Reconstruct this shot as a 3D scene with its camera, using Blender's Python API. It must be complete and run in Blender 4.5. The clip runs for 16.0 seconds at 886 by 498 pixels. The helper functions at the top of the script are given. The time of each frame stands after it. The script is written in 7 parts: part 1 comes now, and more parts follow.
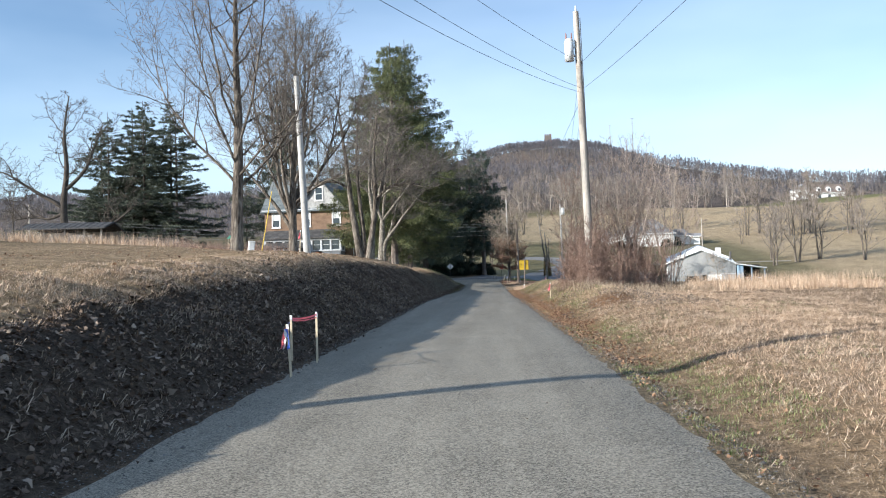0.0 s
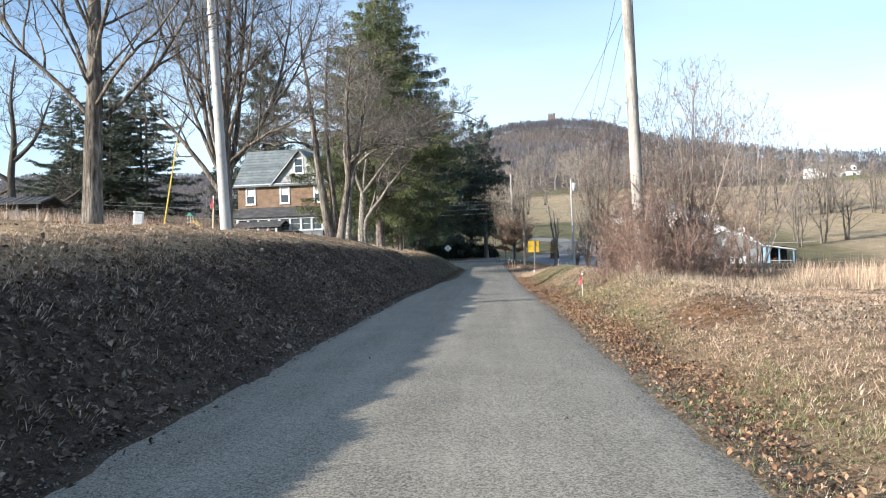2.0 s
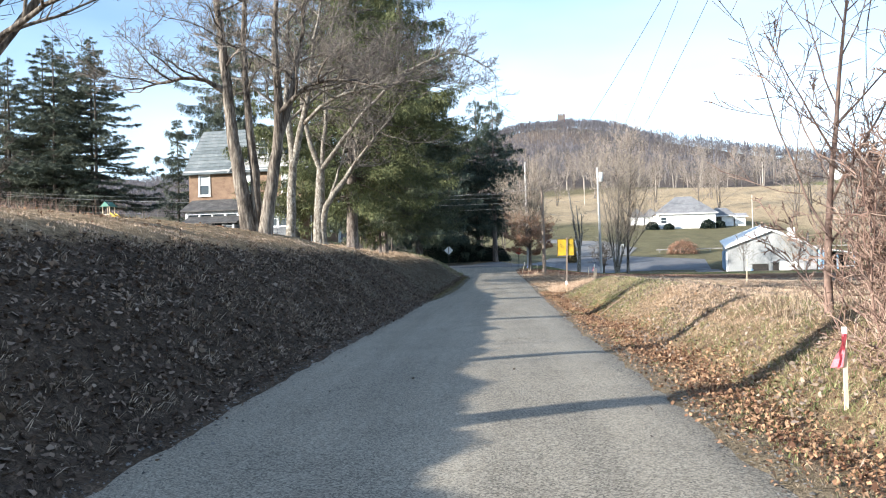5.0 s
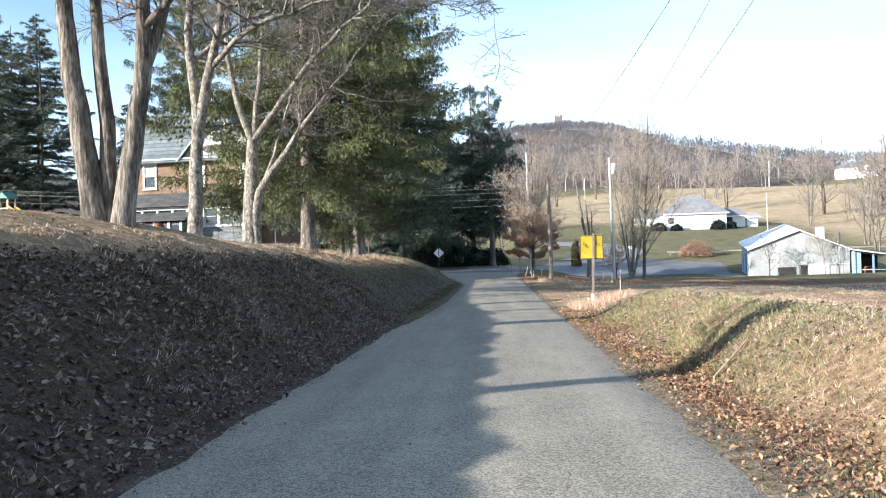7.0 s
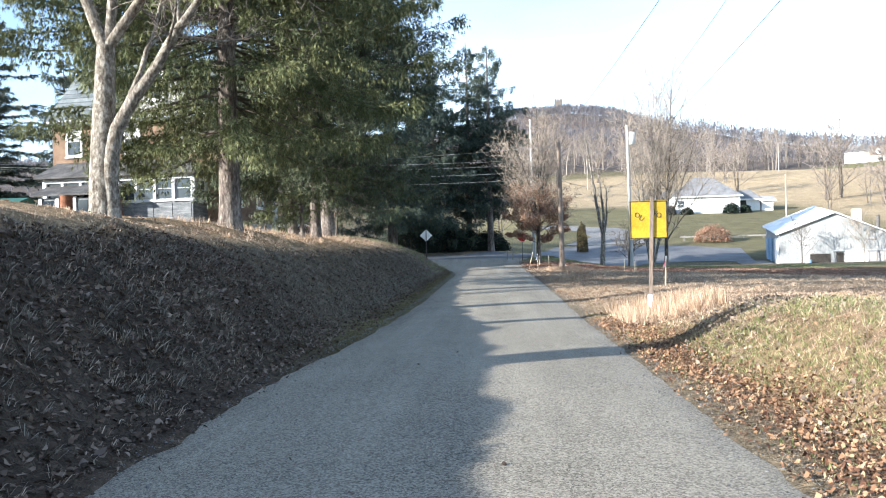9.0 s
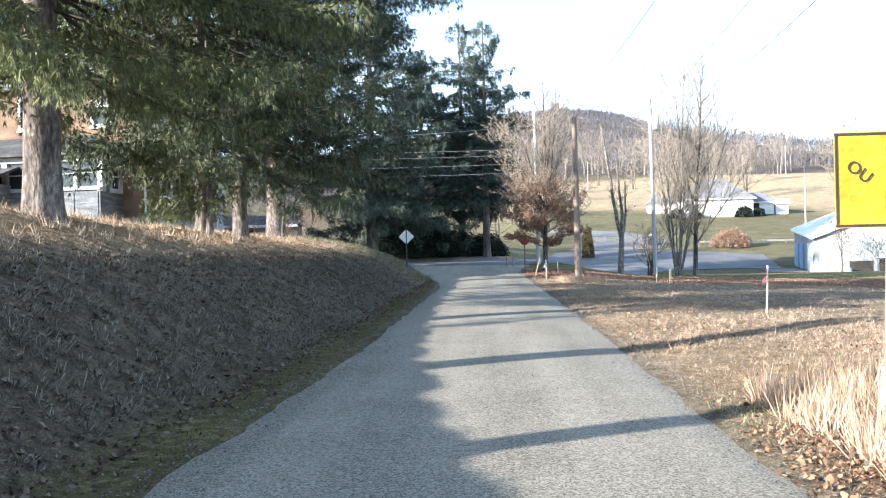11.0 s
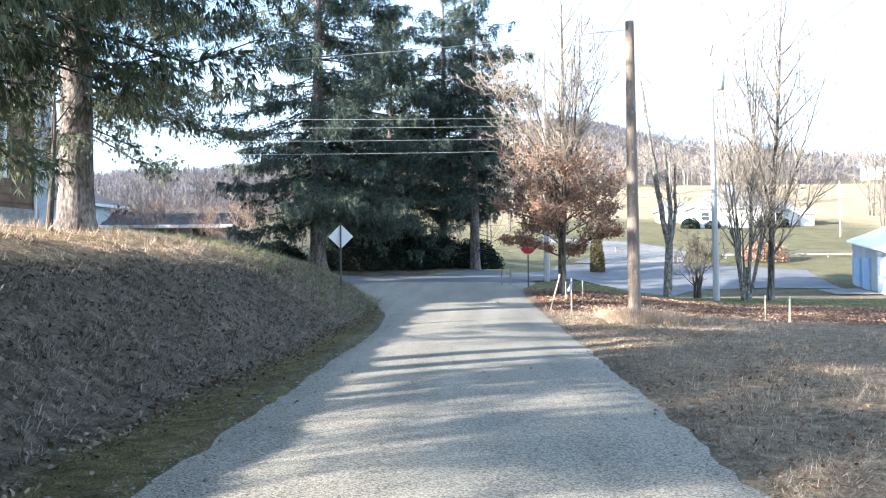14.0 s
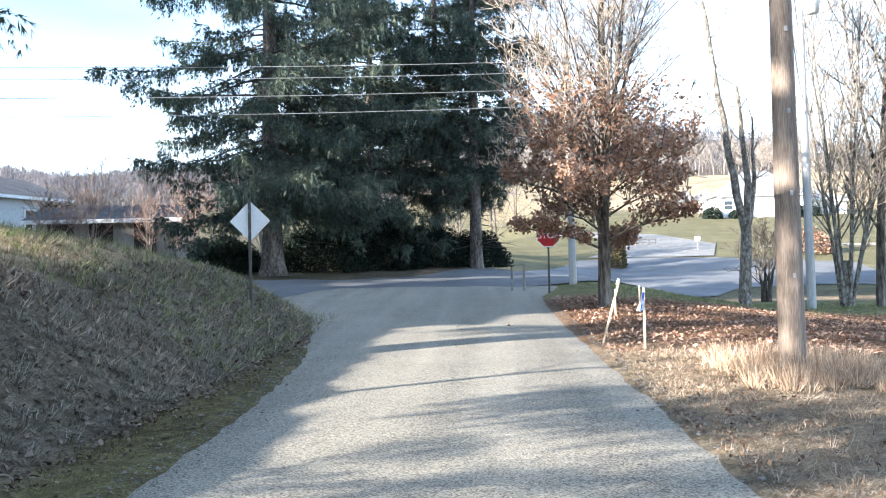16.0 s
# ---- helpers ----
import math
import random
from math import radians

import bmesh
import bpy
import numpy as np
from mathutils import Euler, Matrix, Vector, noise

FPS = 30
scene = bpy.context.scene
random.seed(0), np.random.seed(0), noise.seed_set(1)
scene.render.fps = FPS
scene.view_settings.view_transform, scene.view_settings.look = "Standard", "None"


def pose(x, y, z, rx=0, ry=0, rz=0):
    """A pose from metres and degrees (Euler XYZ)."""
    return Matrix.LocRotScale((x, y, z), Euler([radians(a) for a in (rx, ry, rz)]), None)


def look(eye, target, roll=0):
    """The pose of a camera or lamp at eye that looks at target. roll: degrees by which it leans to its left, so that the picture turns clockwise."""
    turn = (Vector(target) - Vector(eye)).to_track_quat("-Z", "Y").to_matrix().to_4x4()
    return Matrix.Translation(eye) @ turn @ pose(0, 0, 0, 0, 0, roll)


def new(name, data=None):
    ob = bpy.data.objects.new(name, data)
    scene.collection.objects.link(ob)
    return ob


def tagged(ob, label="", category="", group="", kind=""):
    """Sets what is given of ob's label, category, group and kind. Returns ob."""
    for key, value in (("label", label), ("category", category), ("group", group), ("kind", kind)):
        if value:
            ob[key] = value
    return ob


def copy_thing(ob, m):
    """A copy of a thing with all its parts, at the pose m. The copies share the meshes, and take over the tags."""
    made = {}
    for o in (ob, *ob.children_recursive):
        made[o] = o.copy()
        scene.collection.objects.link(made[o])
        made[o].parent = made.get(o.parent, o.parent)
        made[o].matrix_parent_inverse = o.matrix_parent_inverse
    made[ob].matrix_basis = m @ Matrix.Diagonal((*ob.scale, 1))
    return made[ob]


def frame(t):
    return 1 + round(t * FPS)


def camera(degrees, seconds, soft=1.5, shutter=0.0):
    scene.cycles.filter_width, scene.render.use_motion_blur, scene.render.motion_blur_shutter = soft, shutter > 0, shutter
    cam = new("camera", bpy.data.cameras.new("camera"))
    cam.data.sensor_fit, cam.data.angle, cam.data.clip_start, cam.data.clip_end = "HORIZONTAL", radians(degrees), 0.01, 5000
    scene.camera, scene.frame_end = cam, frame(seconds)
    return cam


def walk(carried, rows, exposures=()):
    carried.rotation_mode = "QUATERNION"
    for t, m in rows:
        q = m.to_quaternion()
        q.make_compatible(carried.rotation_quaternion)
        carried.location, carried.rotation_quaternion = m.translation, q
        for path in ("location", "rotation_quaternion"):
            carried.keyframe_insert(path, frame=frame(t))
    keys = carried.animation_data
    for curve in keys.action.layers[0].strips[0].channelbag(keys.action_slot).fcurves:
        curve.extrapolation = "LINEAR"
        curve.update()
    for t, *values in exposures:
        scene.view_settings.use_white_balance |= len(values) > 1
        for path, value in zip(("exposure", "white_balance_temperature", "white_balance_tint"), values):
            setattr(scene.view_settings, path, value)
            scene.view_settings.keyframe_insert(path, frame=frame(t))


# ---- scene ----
cam = camera(56.9, 16.0, soft=1.1)
METRES, EYE, TILT, LEAN, TURN = 88.235, 1.5, -1.83, -0.8, 3.0
ROWS = [
    (0.0, 0.0, 0.0, 0.0, 0.15, 3.6, 2.38),
    (0.5, 0.0019, 0.0324, 0.0015, 0.07, 2.92, 2.14),
    (1.0, 0.0036, 0.0649, 0.0028, 0.15, 2.67, 2.07),
    (1.5, 0.0052, 0.098, 0.0041, 0.27, 2.23, 2.07),
    (2.0, 0.0073, 0.1313, 0.0055, 0.33, 2.31, 2.39),
    (2.5, 0.0088, 0.1646, 0.0066, 0.39, 2.16, 2.7),
    (3.0, 0.0101, 0.1979, 0.0076, 0.52, 2.07, 2.58),
    (3.5, 0.0117, 0.2311, 0.0089, 0.75, 2.55, 2.45),
    (6.0, 0.0171, 0.387, 0.0142, 0.83, 2.55, 2.16),
    (6.5, 0.0187, 0.418, 0.0153, 0.78, 2.89, 2.34),
    (7.0, 0.0202, 0.4486, 0.0163, 0.64, 2.78, 2.36),
    (7.5, 0.0218, 0.4791, 0.0169, 0.48, 1.97, 2.39),
    (8.0, 0.0234, 0.5094, 0.0175, 0.45, 1.64, 2.33),
    (8.5, 0.0249, 0.5393, 0.0182, 0.45, 1.61, 2.23),
    (9.0, 0.0265, 0.569, 0.0187, 0.51, 1.79, 2.22),
    (11.5, 0.0343, 0.7208, 0.0227, 0.05, 2.14, 1.94),
    (12.0, 0.0364, 0.7528, 0.0234, -0.22, 2.06, 1.93),
    (12.5, 0.0386, 0.7845, 0.0242, -0.4, 2.11, 1.86),
    (13.0, 0.0408, 0.8164, 0.0253, -0.51, 2.14, 1.65),
    (13.5, 0.0432, 0.8481, 0.0264, -0.45, 2.65, 1.61),
    (14.0, 0.0451, 0.8794, 0.0279, -0.38, 2.87, 1.24),
    (14.5, 0.0472, 0.9104, 0.029, -0.3, 2.78, 1.16),
    (15.0, 0.0494, 0.9412, 0.0299, -0.27, 2.65, 1.42),
    (15.5, 0.0514, 0.9705, 0.031, -0.17, 2.54, 1.91),
    (16.0, 0.0529, 0.998, 0.032, 0.02, 2.67, 2.08),
]
walk(cam, [(t, pose(0, 0, EYE, TILT, LEAN, TURN) @ pose(METRES * x, METRES * y, METRES * z, 90 + pitch, roll, yaw)) for t, x, y, z, yaw, pitch, roll in ROWS],
     [(0.0, 0.85, 6150, 9), (2.0, 1.1, 6250, 9), (3.5, 1.33, 6300, 10), (6.5, 1.5, 6200, 9), (9.0, 1.7, 6100, 9), (11.5, 2.02, 6100, 9), (13.5, 2.24, 6050, 9), (15.0, 2.47, 6150, 10), (16.0, 2.35, 6200, 10)])
# ---- world, sun and sky ----
SUN_DIR = Vector((-0.865 * math.cos(radians(17.2)), -0.502 * math.cos(radians(17.2)), math.sin(radians(17.2))))
world = bpy.data.worlds.new("winter_sky")
scene.world = world
world.use_nodes = True
wn, wl = world.node_tree.nodes, world.node_tree.links
wn.clear()
w_out = wn.new("ShaderNodeOutputWorld")
w_bg = wn.new("ShaderNodeBackground")
w_sky = wn.new("ShaderNodeTexSky")
w_sky.sky_type, w_sky.sun_disc = "NISHITA", False
w_sky.sun_elevation, w_sky.sun_rotation = radians(17.2), math.atan2(SUN_DIR.x, SUN_DIR.y)
w_sky.air_density, w_sky.dust_density, w_sky.ozone_density = 1.0, 0.4, 3.2
w_geo = wn.new("ShaderNodeTexCoord")
w_map = wn.new("ShaderNodeMapping")
w_map.inputs["Scale"].default_value = (0.8, 0.8, 2.6)
w_noise = wn.new("ShaderNodeTexNoise")
w_noise.inputs["Scale"].default_value, w_noise.inputs["Detail"].default_value, w_noise.inputs["Roughness"].default_value = 1.3, 5, 0.5
w_ramp = wn.new("ShaderNodeValToRGB")
w_ramp.color_ramp.elements[0].position, w_ramp.color_ramp.elements[1].position = 0.28, 0.88
w_mix = wn.new("ShaderNodeMixRGB")
w_mix.inputs[2].default_value = (6.6, 7.7, 8.7, 1)
wl.new(w_geo.outputs["Generated"], w_map.inputs[0])
wl.new(w_map.outputs[0], w_noise.inputs["Vector"])
wl.new(w_noise.outputs["Fac"], w_ramp.inputs[0])
w_sep = wn.new("ShaderNodeSeparateXYZ")
wl.new(w_geo.outputs["Generated"], w_sep.inputs[0])
w_low = wn.new("ShaderNodeMapRange")
w_low.inputs["From Min"].default_value, w_low.inputs["From Max"].default_value = 0.0, 0.55
w_low.inputs["To Min"].default_value, w_low.inputs["To Max"].default_value = 0.9, 0.36
wl.new(w_sep.outputs["Z"], w_low.inputs["Value"])
w_mul = wn.new("ShaderNodeMath")
w_mul.operation = "MULTIPLY"
wl.new(w_ramp.outputs[0], w_mul.inputs[0])
wl.new(w_low.outputs["Result"], w_mul.inputs[1])
wl.new(w_mul.outputs[0], w_mix.inputs[0])
wl.new(w_sky.outputs[0], w_mix.inputs[1])
wl.new(w_mix.outputs[0], w_bg.inputs[0])
w_bg.inputs[1].default_value = 0.106
wl.new(w_bg.outputs[0], w_out.inputs[0])
sun = new("sun", bpy.data.lights.new("sun", "SUN"))
sun.data.energy, sun.data.angle, sun.data.color = 5.0, radians(0.6), (1.0, 0.93, 0.83)
sun.matrix_world = look(SUN_DIR * 200, (0, 0, 0))


# ---- materials ----
def material(name, cols, scale=3.0, fine=40.0, rough=0.85, bump=0.3, depth=0.02, metallic=0.0, stretch=(1, 1, 1), island=0.0, zone=False, spec=0.3, per_object=0.0, seethrough=0.0, span=0.27):
    """Two scales of noise over up to three colours, with a fine bump."""
    m = bpy.data.materials.new(name)
    m.use_nodes = True
    n, l = m.node_tree.nodes, m.node_tree.links
    b = n["Principled BSDF"]
    b.inputs["Roughness"].default_value, b.inputs["Metallic"].default_value = rough, metallic
    b.inputs["Specular IOR Level"].default_value = spec
    tc, mp = n.new("ShaderNodeTexCoord"), n.new("ShaderNodeMapping")
    mp.inputs["Scale"].default_value = stretch
    l.new(tc.outputs["Object"], mp.inputs[0])
    big, small = n.new("ShaderNodeTexNoise"), n.new("ShaderNodeTexNoise")
    for t, s, d in ((big, scale, 5), (small, fine, 4)):
        t.inputs["Scale"].default_value, t.inputs["Detail"].default_value, t.inputs["Roughness"].default_value = s, d, 0.62
        l.new(mp.outputs[0], t.inputs["Vector"])
    add = n.new("ShaderNodeMath")
    add.operation = "MULTIPLY_ADD"
    l.new(small.outputs["Fac"], add.inputs[0])
    add.inputs[1].default_value = 0.55
    half = n.new("ShaderNodeMath")
    half.operation = "MULTIPLY"
    half.inputs[1].default_value = 0.45
    l.new(big.outputs["Fac"], half.inputs[0])
    l.new(half.outputs[0], add.inputs[2])
    fac = add.outputs[0]
    if island or per_object:
        src = n.new("ShaderNodeNewGeometry" if island else "ShaderNodeObjectInfo")
        out = src.outputs["Random Per Island" if island else "Random"]
        ma = n.new("ShaderNodeMath")
        ma.operation = "MULTIPLY_ADD"
        ma.inputs[1].default_value = island or per_object
        l.new(out, ma.inputs[0])
        sub = n.new("ShaderNodeMath")
        sub.operation = "SUBTRACT"
        sub.inputs[1].default_value = (island or per_object) / 2
        l.new(fac, sub.inputs[0])
        l.new(sub.outputs[0], ma.inputs[2])
        fac = ma.outputs[0]
    ramp = n.new("ShaderNodeValToRGB")
    r = ramp.color_ramp
    while len(r.elements) < len(cols):
        r.elements.new(0.5)
    for i, c in enumerate(cols):
        r.elements[i].position = 0.5 - span / 2 + span * i / max(1, len(cols) - 1)
        r.elements[i].color = (*c, 1)
    l.new(fac, ramp.inputs[0])
    colour = ramp.outputs[0]
    if zone:
        at = n.new("ShaderNodeAttribute")
        at.attribute_name = "zone"
        mu = n.new("ShaderNodeMixRGB")
        mu.blend_type = "MULTIPLY"
        mu.inputs[0].default_value = 1
        l.new(colour, mu.inputs[1])
        l.new(at.outputs["Color"], mu.inputs[2])
        colour = mu.outputs[0]
    l.new(colour, b.inputs["Base Color"])
    if bump:
        bp = n.new("ShaderNodeBump")
        bp.inputs["Strength"].default_value, bp.inputs["Distance"].default_value = bump, depth
        l.new(add.outputs[0], bp.inputs["Height"])
        l.new(bp.outputs[0], b.inputs["Normal"])
    if seethrough:
        tr, ms = n.new("ShaderNodeBsdfTranslucent"), n.new("ShaderNodeMixShader")
        ms.inputs[0].default_value = seethrough
        l.new(colour, tr.inputs[0])
        l.new(b.outputs[0], ms.inputs[1])
        l.new(tr.outputs[0], ms.inputs[2])
        l.new(ms.outputs[0], n["Material Output"].inputs[0])
    return m


def glass_pane(name, tint):
    m = bpy.data.materials.new(name)
    m.use_nodes = True
    b = m.node_tree.nodes["Principled BSDF"]
    b.inputs["Base Color"].default_value = (*tint, 1)
    b.inputs["Roughness"].default_value, b.inputs["Specular IOR Level"].default_value = 0.08, 0.7
    return m


def thatch_ground(name):
    """Matted winter turf: crossed fibres, clumps and broad patches over the cover's own colour."""
    m = bpy.data.materials.new(name)
    m.use_nodes = True
    n, l = m.node_tree.nodes, m.node_tree.links
    b = n["Principled BSDF"]
    b.inputs["Roughness"].default_value, b.inputs["Specular IOR Level"].default_value = 0.95, 0.1
    tc = n.new("ShaderNodeTexCoord")
    warp = n.new("ShaderNodeTexNoise")
    warp.inputs["Scale"].default_value, warp.inputs["Detail"].default_value = 2.2, 3
    l.new(tc.outputs["Object"], warp.inputs["Vector"])
    bend = n.new("ShaderNodeVectorMath")
    bend.operation = "MULTIPLY_ADD"
    bend.inputs[1].default_value = (0.5, 0.5, 0.5)
    l.new(warp.outputs["Color"], bend.inputs[0])
    l.new(tc.outputs["Object"], bend.inputs[2])

    def noise(scale, vec, detail=3, rough=0.6, sc=(1, 1, 1), rz=0.0):
        t, mp = n.new("ShaderNodeTexNoise"), n.new("ShaderNodeMapping")
        mp.inputs["Scale"].default_value, mp.inputs["Rotation"].default_value = sc, (0, 0, rz)
        t.inputs["Scale"].default_value, t.inputs["Detail"].default_value, t.inputs["Roughness"].default_value = scale, detail, rough
        l.new(vec, mp.inputs[0])
        l.new(mp.outputs[0], t.inputs["Vector"])
        return t.outputs["Fac"]
    fibre_a = noise(1, bend.outputs[0], 2, 0.5, (95, 14, 14), 0.5)
    fibre_b = noise(1, bend.outputs[0], 2, 0.5, (14, 95, 14), 0.2)
    clump, broad = noise(6, tc.outputs["Object"], 5), noise(0.4, tc.outputs["Object"], 5)

    def maths(op, x, y):
        q = n.new("ShaderNodeMath")
        q.operation = op
        for k, v in enumerate((x, y)):
            if isinstance(v, float):
                q.inputs[k].default_value = v
            else:
                l.new(v, q.inputs[k])
        return q.outputs[0]
    fib = maths("MAXIMUM", fibre_a, fibre_b)
    f = maths("ADD", maths("MULTIPLY", fib, 0.9), maths("ADD", maths("MULTIPLY", clump, 0.55), maths("MULTIPLY", broad, 0.3)))
    ramp = n.new("ShaderNodeValToRGB")
    r = ramp.color_ramp
    r.elements.new(0.5)
    for k, (pos, c) in enumerate(((0.28, 0.3), (0.5, 0.95), (0.72, 1.9))):
        r.elements[k].position, r.elements[k].color = pos, (c, c * 0.97, c * 0.93, 1)
    l.new(maths("SUBTRACT", f, 0.47), ramp.inputs[0])
    at, mu = n.new("ShaderNodeAttribute"), n.new("ShaderNodeMixRGB")
    at.attribute_name = "zone"
    mu.blend_type = "MULTIPLY"
    mu.inputs[0].default_value = 1
    l.new(ramp.outputs[0], mu.inputs[1])
    l.new(at.outputs["Color"], mu.inputs[2])
    l.new(mu.outputs[0], b.inputs["Base Color"])
    bp = n.new("ShaderNodeBump")
    bp.inputs["Strength"].default_value, bp.inputs["Distance"].default_value = 0.9, 0.05
    l.new(f, bp.inputs["Height"])
    l.new(bp.outputs[0], b.inputs["Normal"])
    return m


M_GROUND = thatch_ground("turf_and_litter")


def chip_seal(name, dark, light):
    """Worn chip-seal: stone chips in tar, broad worn patches and wheel tracks."""
    m = bpy.data.materials.new(name)
    m.use_nodes = True
    n, l = m.node_tree.nodes, m.node_tree.links
    b = n["Principled BSDF"]
    b.inputs["Roughness"].default_value, b.inputs["Specular IOR Level"].default_value = 0.82, 0.3
    tc = n.new("ShaderNodeTexCoord")
    chip, chip2, patch, track = n.new("ShaderNodeTexVoronoi"), n.new("ShaderNodeTexNoise"), n.new("ShaderNodeTexNoise"), n.new("ShaderNodeTexNoise")
    chip.inputs["Scale"].default_value = 80
    chip2.inputs["Scale"].default_value, chip2.inputs["Detail"].default_value, chip2.inputs["Roughness"].default_value = 110, 4, 0.8
    patch.inputs["Scale"].default_value, patch.inputs["Detail"].default_value = 0.9, 6
    track.inputs["Scale"].default_value, track.inputs["Detail"].default_value = 1.6, 4
    mp = n.new("ShaderNodeMapping")
    mp.inputs["Scale"].default_value = (1.0, 0.05, 1.0)
    l.new(tc.outputs["Object"], mp.inputs[0])
    for t in (chip, chip2, patch):
        l.new(tc.outputs["Object"], t.inputs["Vector"])
    l.new(mp.outputs[0], track.inputs["Vector"])
    sep = n.new("ShaderNodeSeparateColor")
    l.new(chip.outputs["Color"], sep.inputs[0])

    def mad(x, k, c):
        q = n.new("ShaderNodeMath")
        q.operation = "MULTIPLY_ADD"
        l.new(x, q.inputs[0])
        q.inputs[1].default_value = k
        if isinstance(c, float):
            q.inputs[2].default_value = c
        else:
            l.new(c, q.inputs[2])
        return q.outputs[0]
    f = mad(sep.outputs[0], 0.8, -0.1)
    f = mad(chip2.outputs["Fac"], 0.7, f)
    f = mad(patch.outputs["Fac"], 0.3, f)
    f = mad(track.outputs["Fac"], 0.55, f)
    f = mad(f, 1.0, -0.55)
    ramp = n.new("ShaderNodeValToRGB")
    ramp.color_ramp.elements[0].color, ramp.color_ramp.elements[1].color = (*dark, 1), (*light, 1)
    ramp.color_ramp.elements[0].position, ramp.color_ramp.elements[1].position = 0.0, 1.0
    l.new(f, ramp.inputs[0])
    l.new(ramp.outputs[0], b.inputs["Base Color"])
    bp = n.new("ShaderNodeBump")
    bp.inputs["Strength"].default_value, bp.inputs["Distance"].default_value = 0.7, 0.008
    l.new(f, bp.inputs["Height"])
    l.new(bp.outputs[0], b.inputs["Normal"])
    return m


M_ASPHALT = chip_seal("worn_chip_seal", (0.05, 0.045, 0.036), (0.45, 0.4, 0.315))
M_ASPHALT2 = material("dark_asphalt", [(0.075, 0.075, 0.078), (0.13, 0.13, 0.133), (0.19, 0.19, 0.19)], 0.3, 40, 0.75, 0.4, 0.006)
M_GRAVEL = material("pale_gravel", [(0.12, 0.115, 0.11), (0.19, 0.182, 0.172), (0.29, 0.28, 0.265)], 1.5, 50, 0.95, 0.8, 0.02)
M_CHIPS = material("grey_chips", [(0.08, 0.076, 0.07), (0.15, 0.142, 0.13), (0.23, 0.218, 0.2)], 1.5, 50, 0.95, 0.3, 0.01, island=0.5)
M_CRACK = material("tar_crack", [(0.03, 0.03, 0.03), (0.05, 0.05, 0.05)], 5, 60, 0.8, 0.2)
M_POLE_GREY = material("weathered_pole", [(0.24, 0.205, 0.175), (0.46, 0.41, 0.355), (0.62, 0.57, 0.5)], 2.5, 30, 0.9, 0.5, 0.01, stretch=(3, 3, 0.25))
M_POLE_PALE = material("pale_pole", [(0.3, 0.29, 0.275), (0.44, 0.43, 0.41), (0.56, 0.55, 0.53)], 2.5, 30, 0.85, 0.4, 0.01, stretch=(3, 3, 0.25))
M_POLE_BROWN = material("brown_pole", [(0.12, 0.088, 0.068), (0.225, 0.175, 0.14), (0.34, 0.275, 0.225)], 2.5, 30, 0.9, 0.5, 0.01, stretch=(3, 3, 0.25))
M_WIRE = material("dark_cable", [(0.03, 0.03, 0.03), (0.06, 0.06, 0.06)], 3, 20, 0.6, 0)
M_STEEL = material("galvanised_steel", [(0.35, 0.36, 0.37), (0.5, 0.51, 0.52), (0.62, 0.62, 0.62)], 3, 30, 0.5, 0.1, 0.003, metallic=0.6)
M_DARKSTEEL = material("dark_steel", [(0.06, 0.055, 0.05), (0.12, 0.11, 0.1)], 4, 40, 0.7, 0.2, 0.004)
M_TANK = material("grey_enamel", [(0.55, 0.57, 0.58), (0.7, 0.72, 0.72)], 2, 20, 0.45, 0.05)
M_WHITE = material("white_paint", [(0.6, 0.6, 0.58), (0.78, 0.78, 0.76), (0.85, 0.85, 0.84)], 2, 30, 0.6, 0.15, 0.004)
M_PORCH = material("flaking_white_paint", [(0.25, 0.27, 0.29), (0.46, 0.48, 0.5), (0.64, 0.65, 0.65)], 2.5, 25, 0.8, 0.3, 0.006)
# weather-greyed boards, with the porch's shade added to the grey
M_PORCHWALL = material("greyed_shade_toned_boards", [(0.06, 0.066, 0.072), (0.135, 0.145, 0.155), (0.29, 0.3, 0.305)], 2.5, 25, 0.85, 0.4, 0.006, stretch=(0.5, 0.5, 3))
M_SHINGLE_WALL = material("brown_wall_shingles", [(0.1, 0.065, 0.045), (0.19, 0.125, 0.085), (0.29, 0.2, 0.135)], 1.2, 18, 0.9, 0.5, 0.01, stretch=(1, 1, 1.6))
M_SLATE = material("blue_grey_slate", [(0.075, 0.09, 0.095), (0.14, 0.16, 0.165), (0.23, 0.25, 0.25)], 1.0, 14, 0.8, 0.4, 0.01, per_object=0.12)
M_GABLE = material("grey_fish_scale_shingles", [(0.2, 0.2, 0.2), (0.36, 0.36, 0.35), (0.52, 0.52, 0.5)], 3, 22, 0.85, 0.5, 0.01)
# worn dark roofing, taken darker still to include the tree's shade on the porch
M_PORCHROOF = material("worn_shade_toned_roofing", [(0.03, 0.03, 0.032), (0.068, 0.066, 0.066), (0.15, 0.145, 0.14)], 1.5, 18, 0.85, 0.4, 0.01)
M_GLASS = glass_pane("window_glass", (0.03, 0.04, 0.05))
M_CURTAIN = material("pale_curtain", [(0.4, 0.42, 0.42), (0.6, 0.62, 0.62)], 4, 20, 0.9, 0.1)
M_STONE = material("rubble_stone", [(0.16, 0.15, 0.14), (0.3, 0.28, 0.26), (0.45, 0.43, 0.4)], 3, 20, 0.9, 0.5)
M_TOWER = material("dark_tower_stone", [(0.1, 0.085, 0.075), (0.16, 0.135, 0.12), (0.22, 0.19, 0.17)], 1, 6, 0.9, 0.4)
M_CABLE = material("dull_aluminium_cable", [(0.22, 0.22, 0.22), (0.32, 0.32, 0.32)], 3, 20, 0.6, 0)
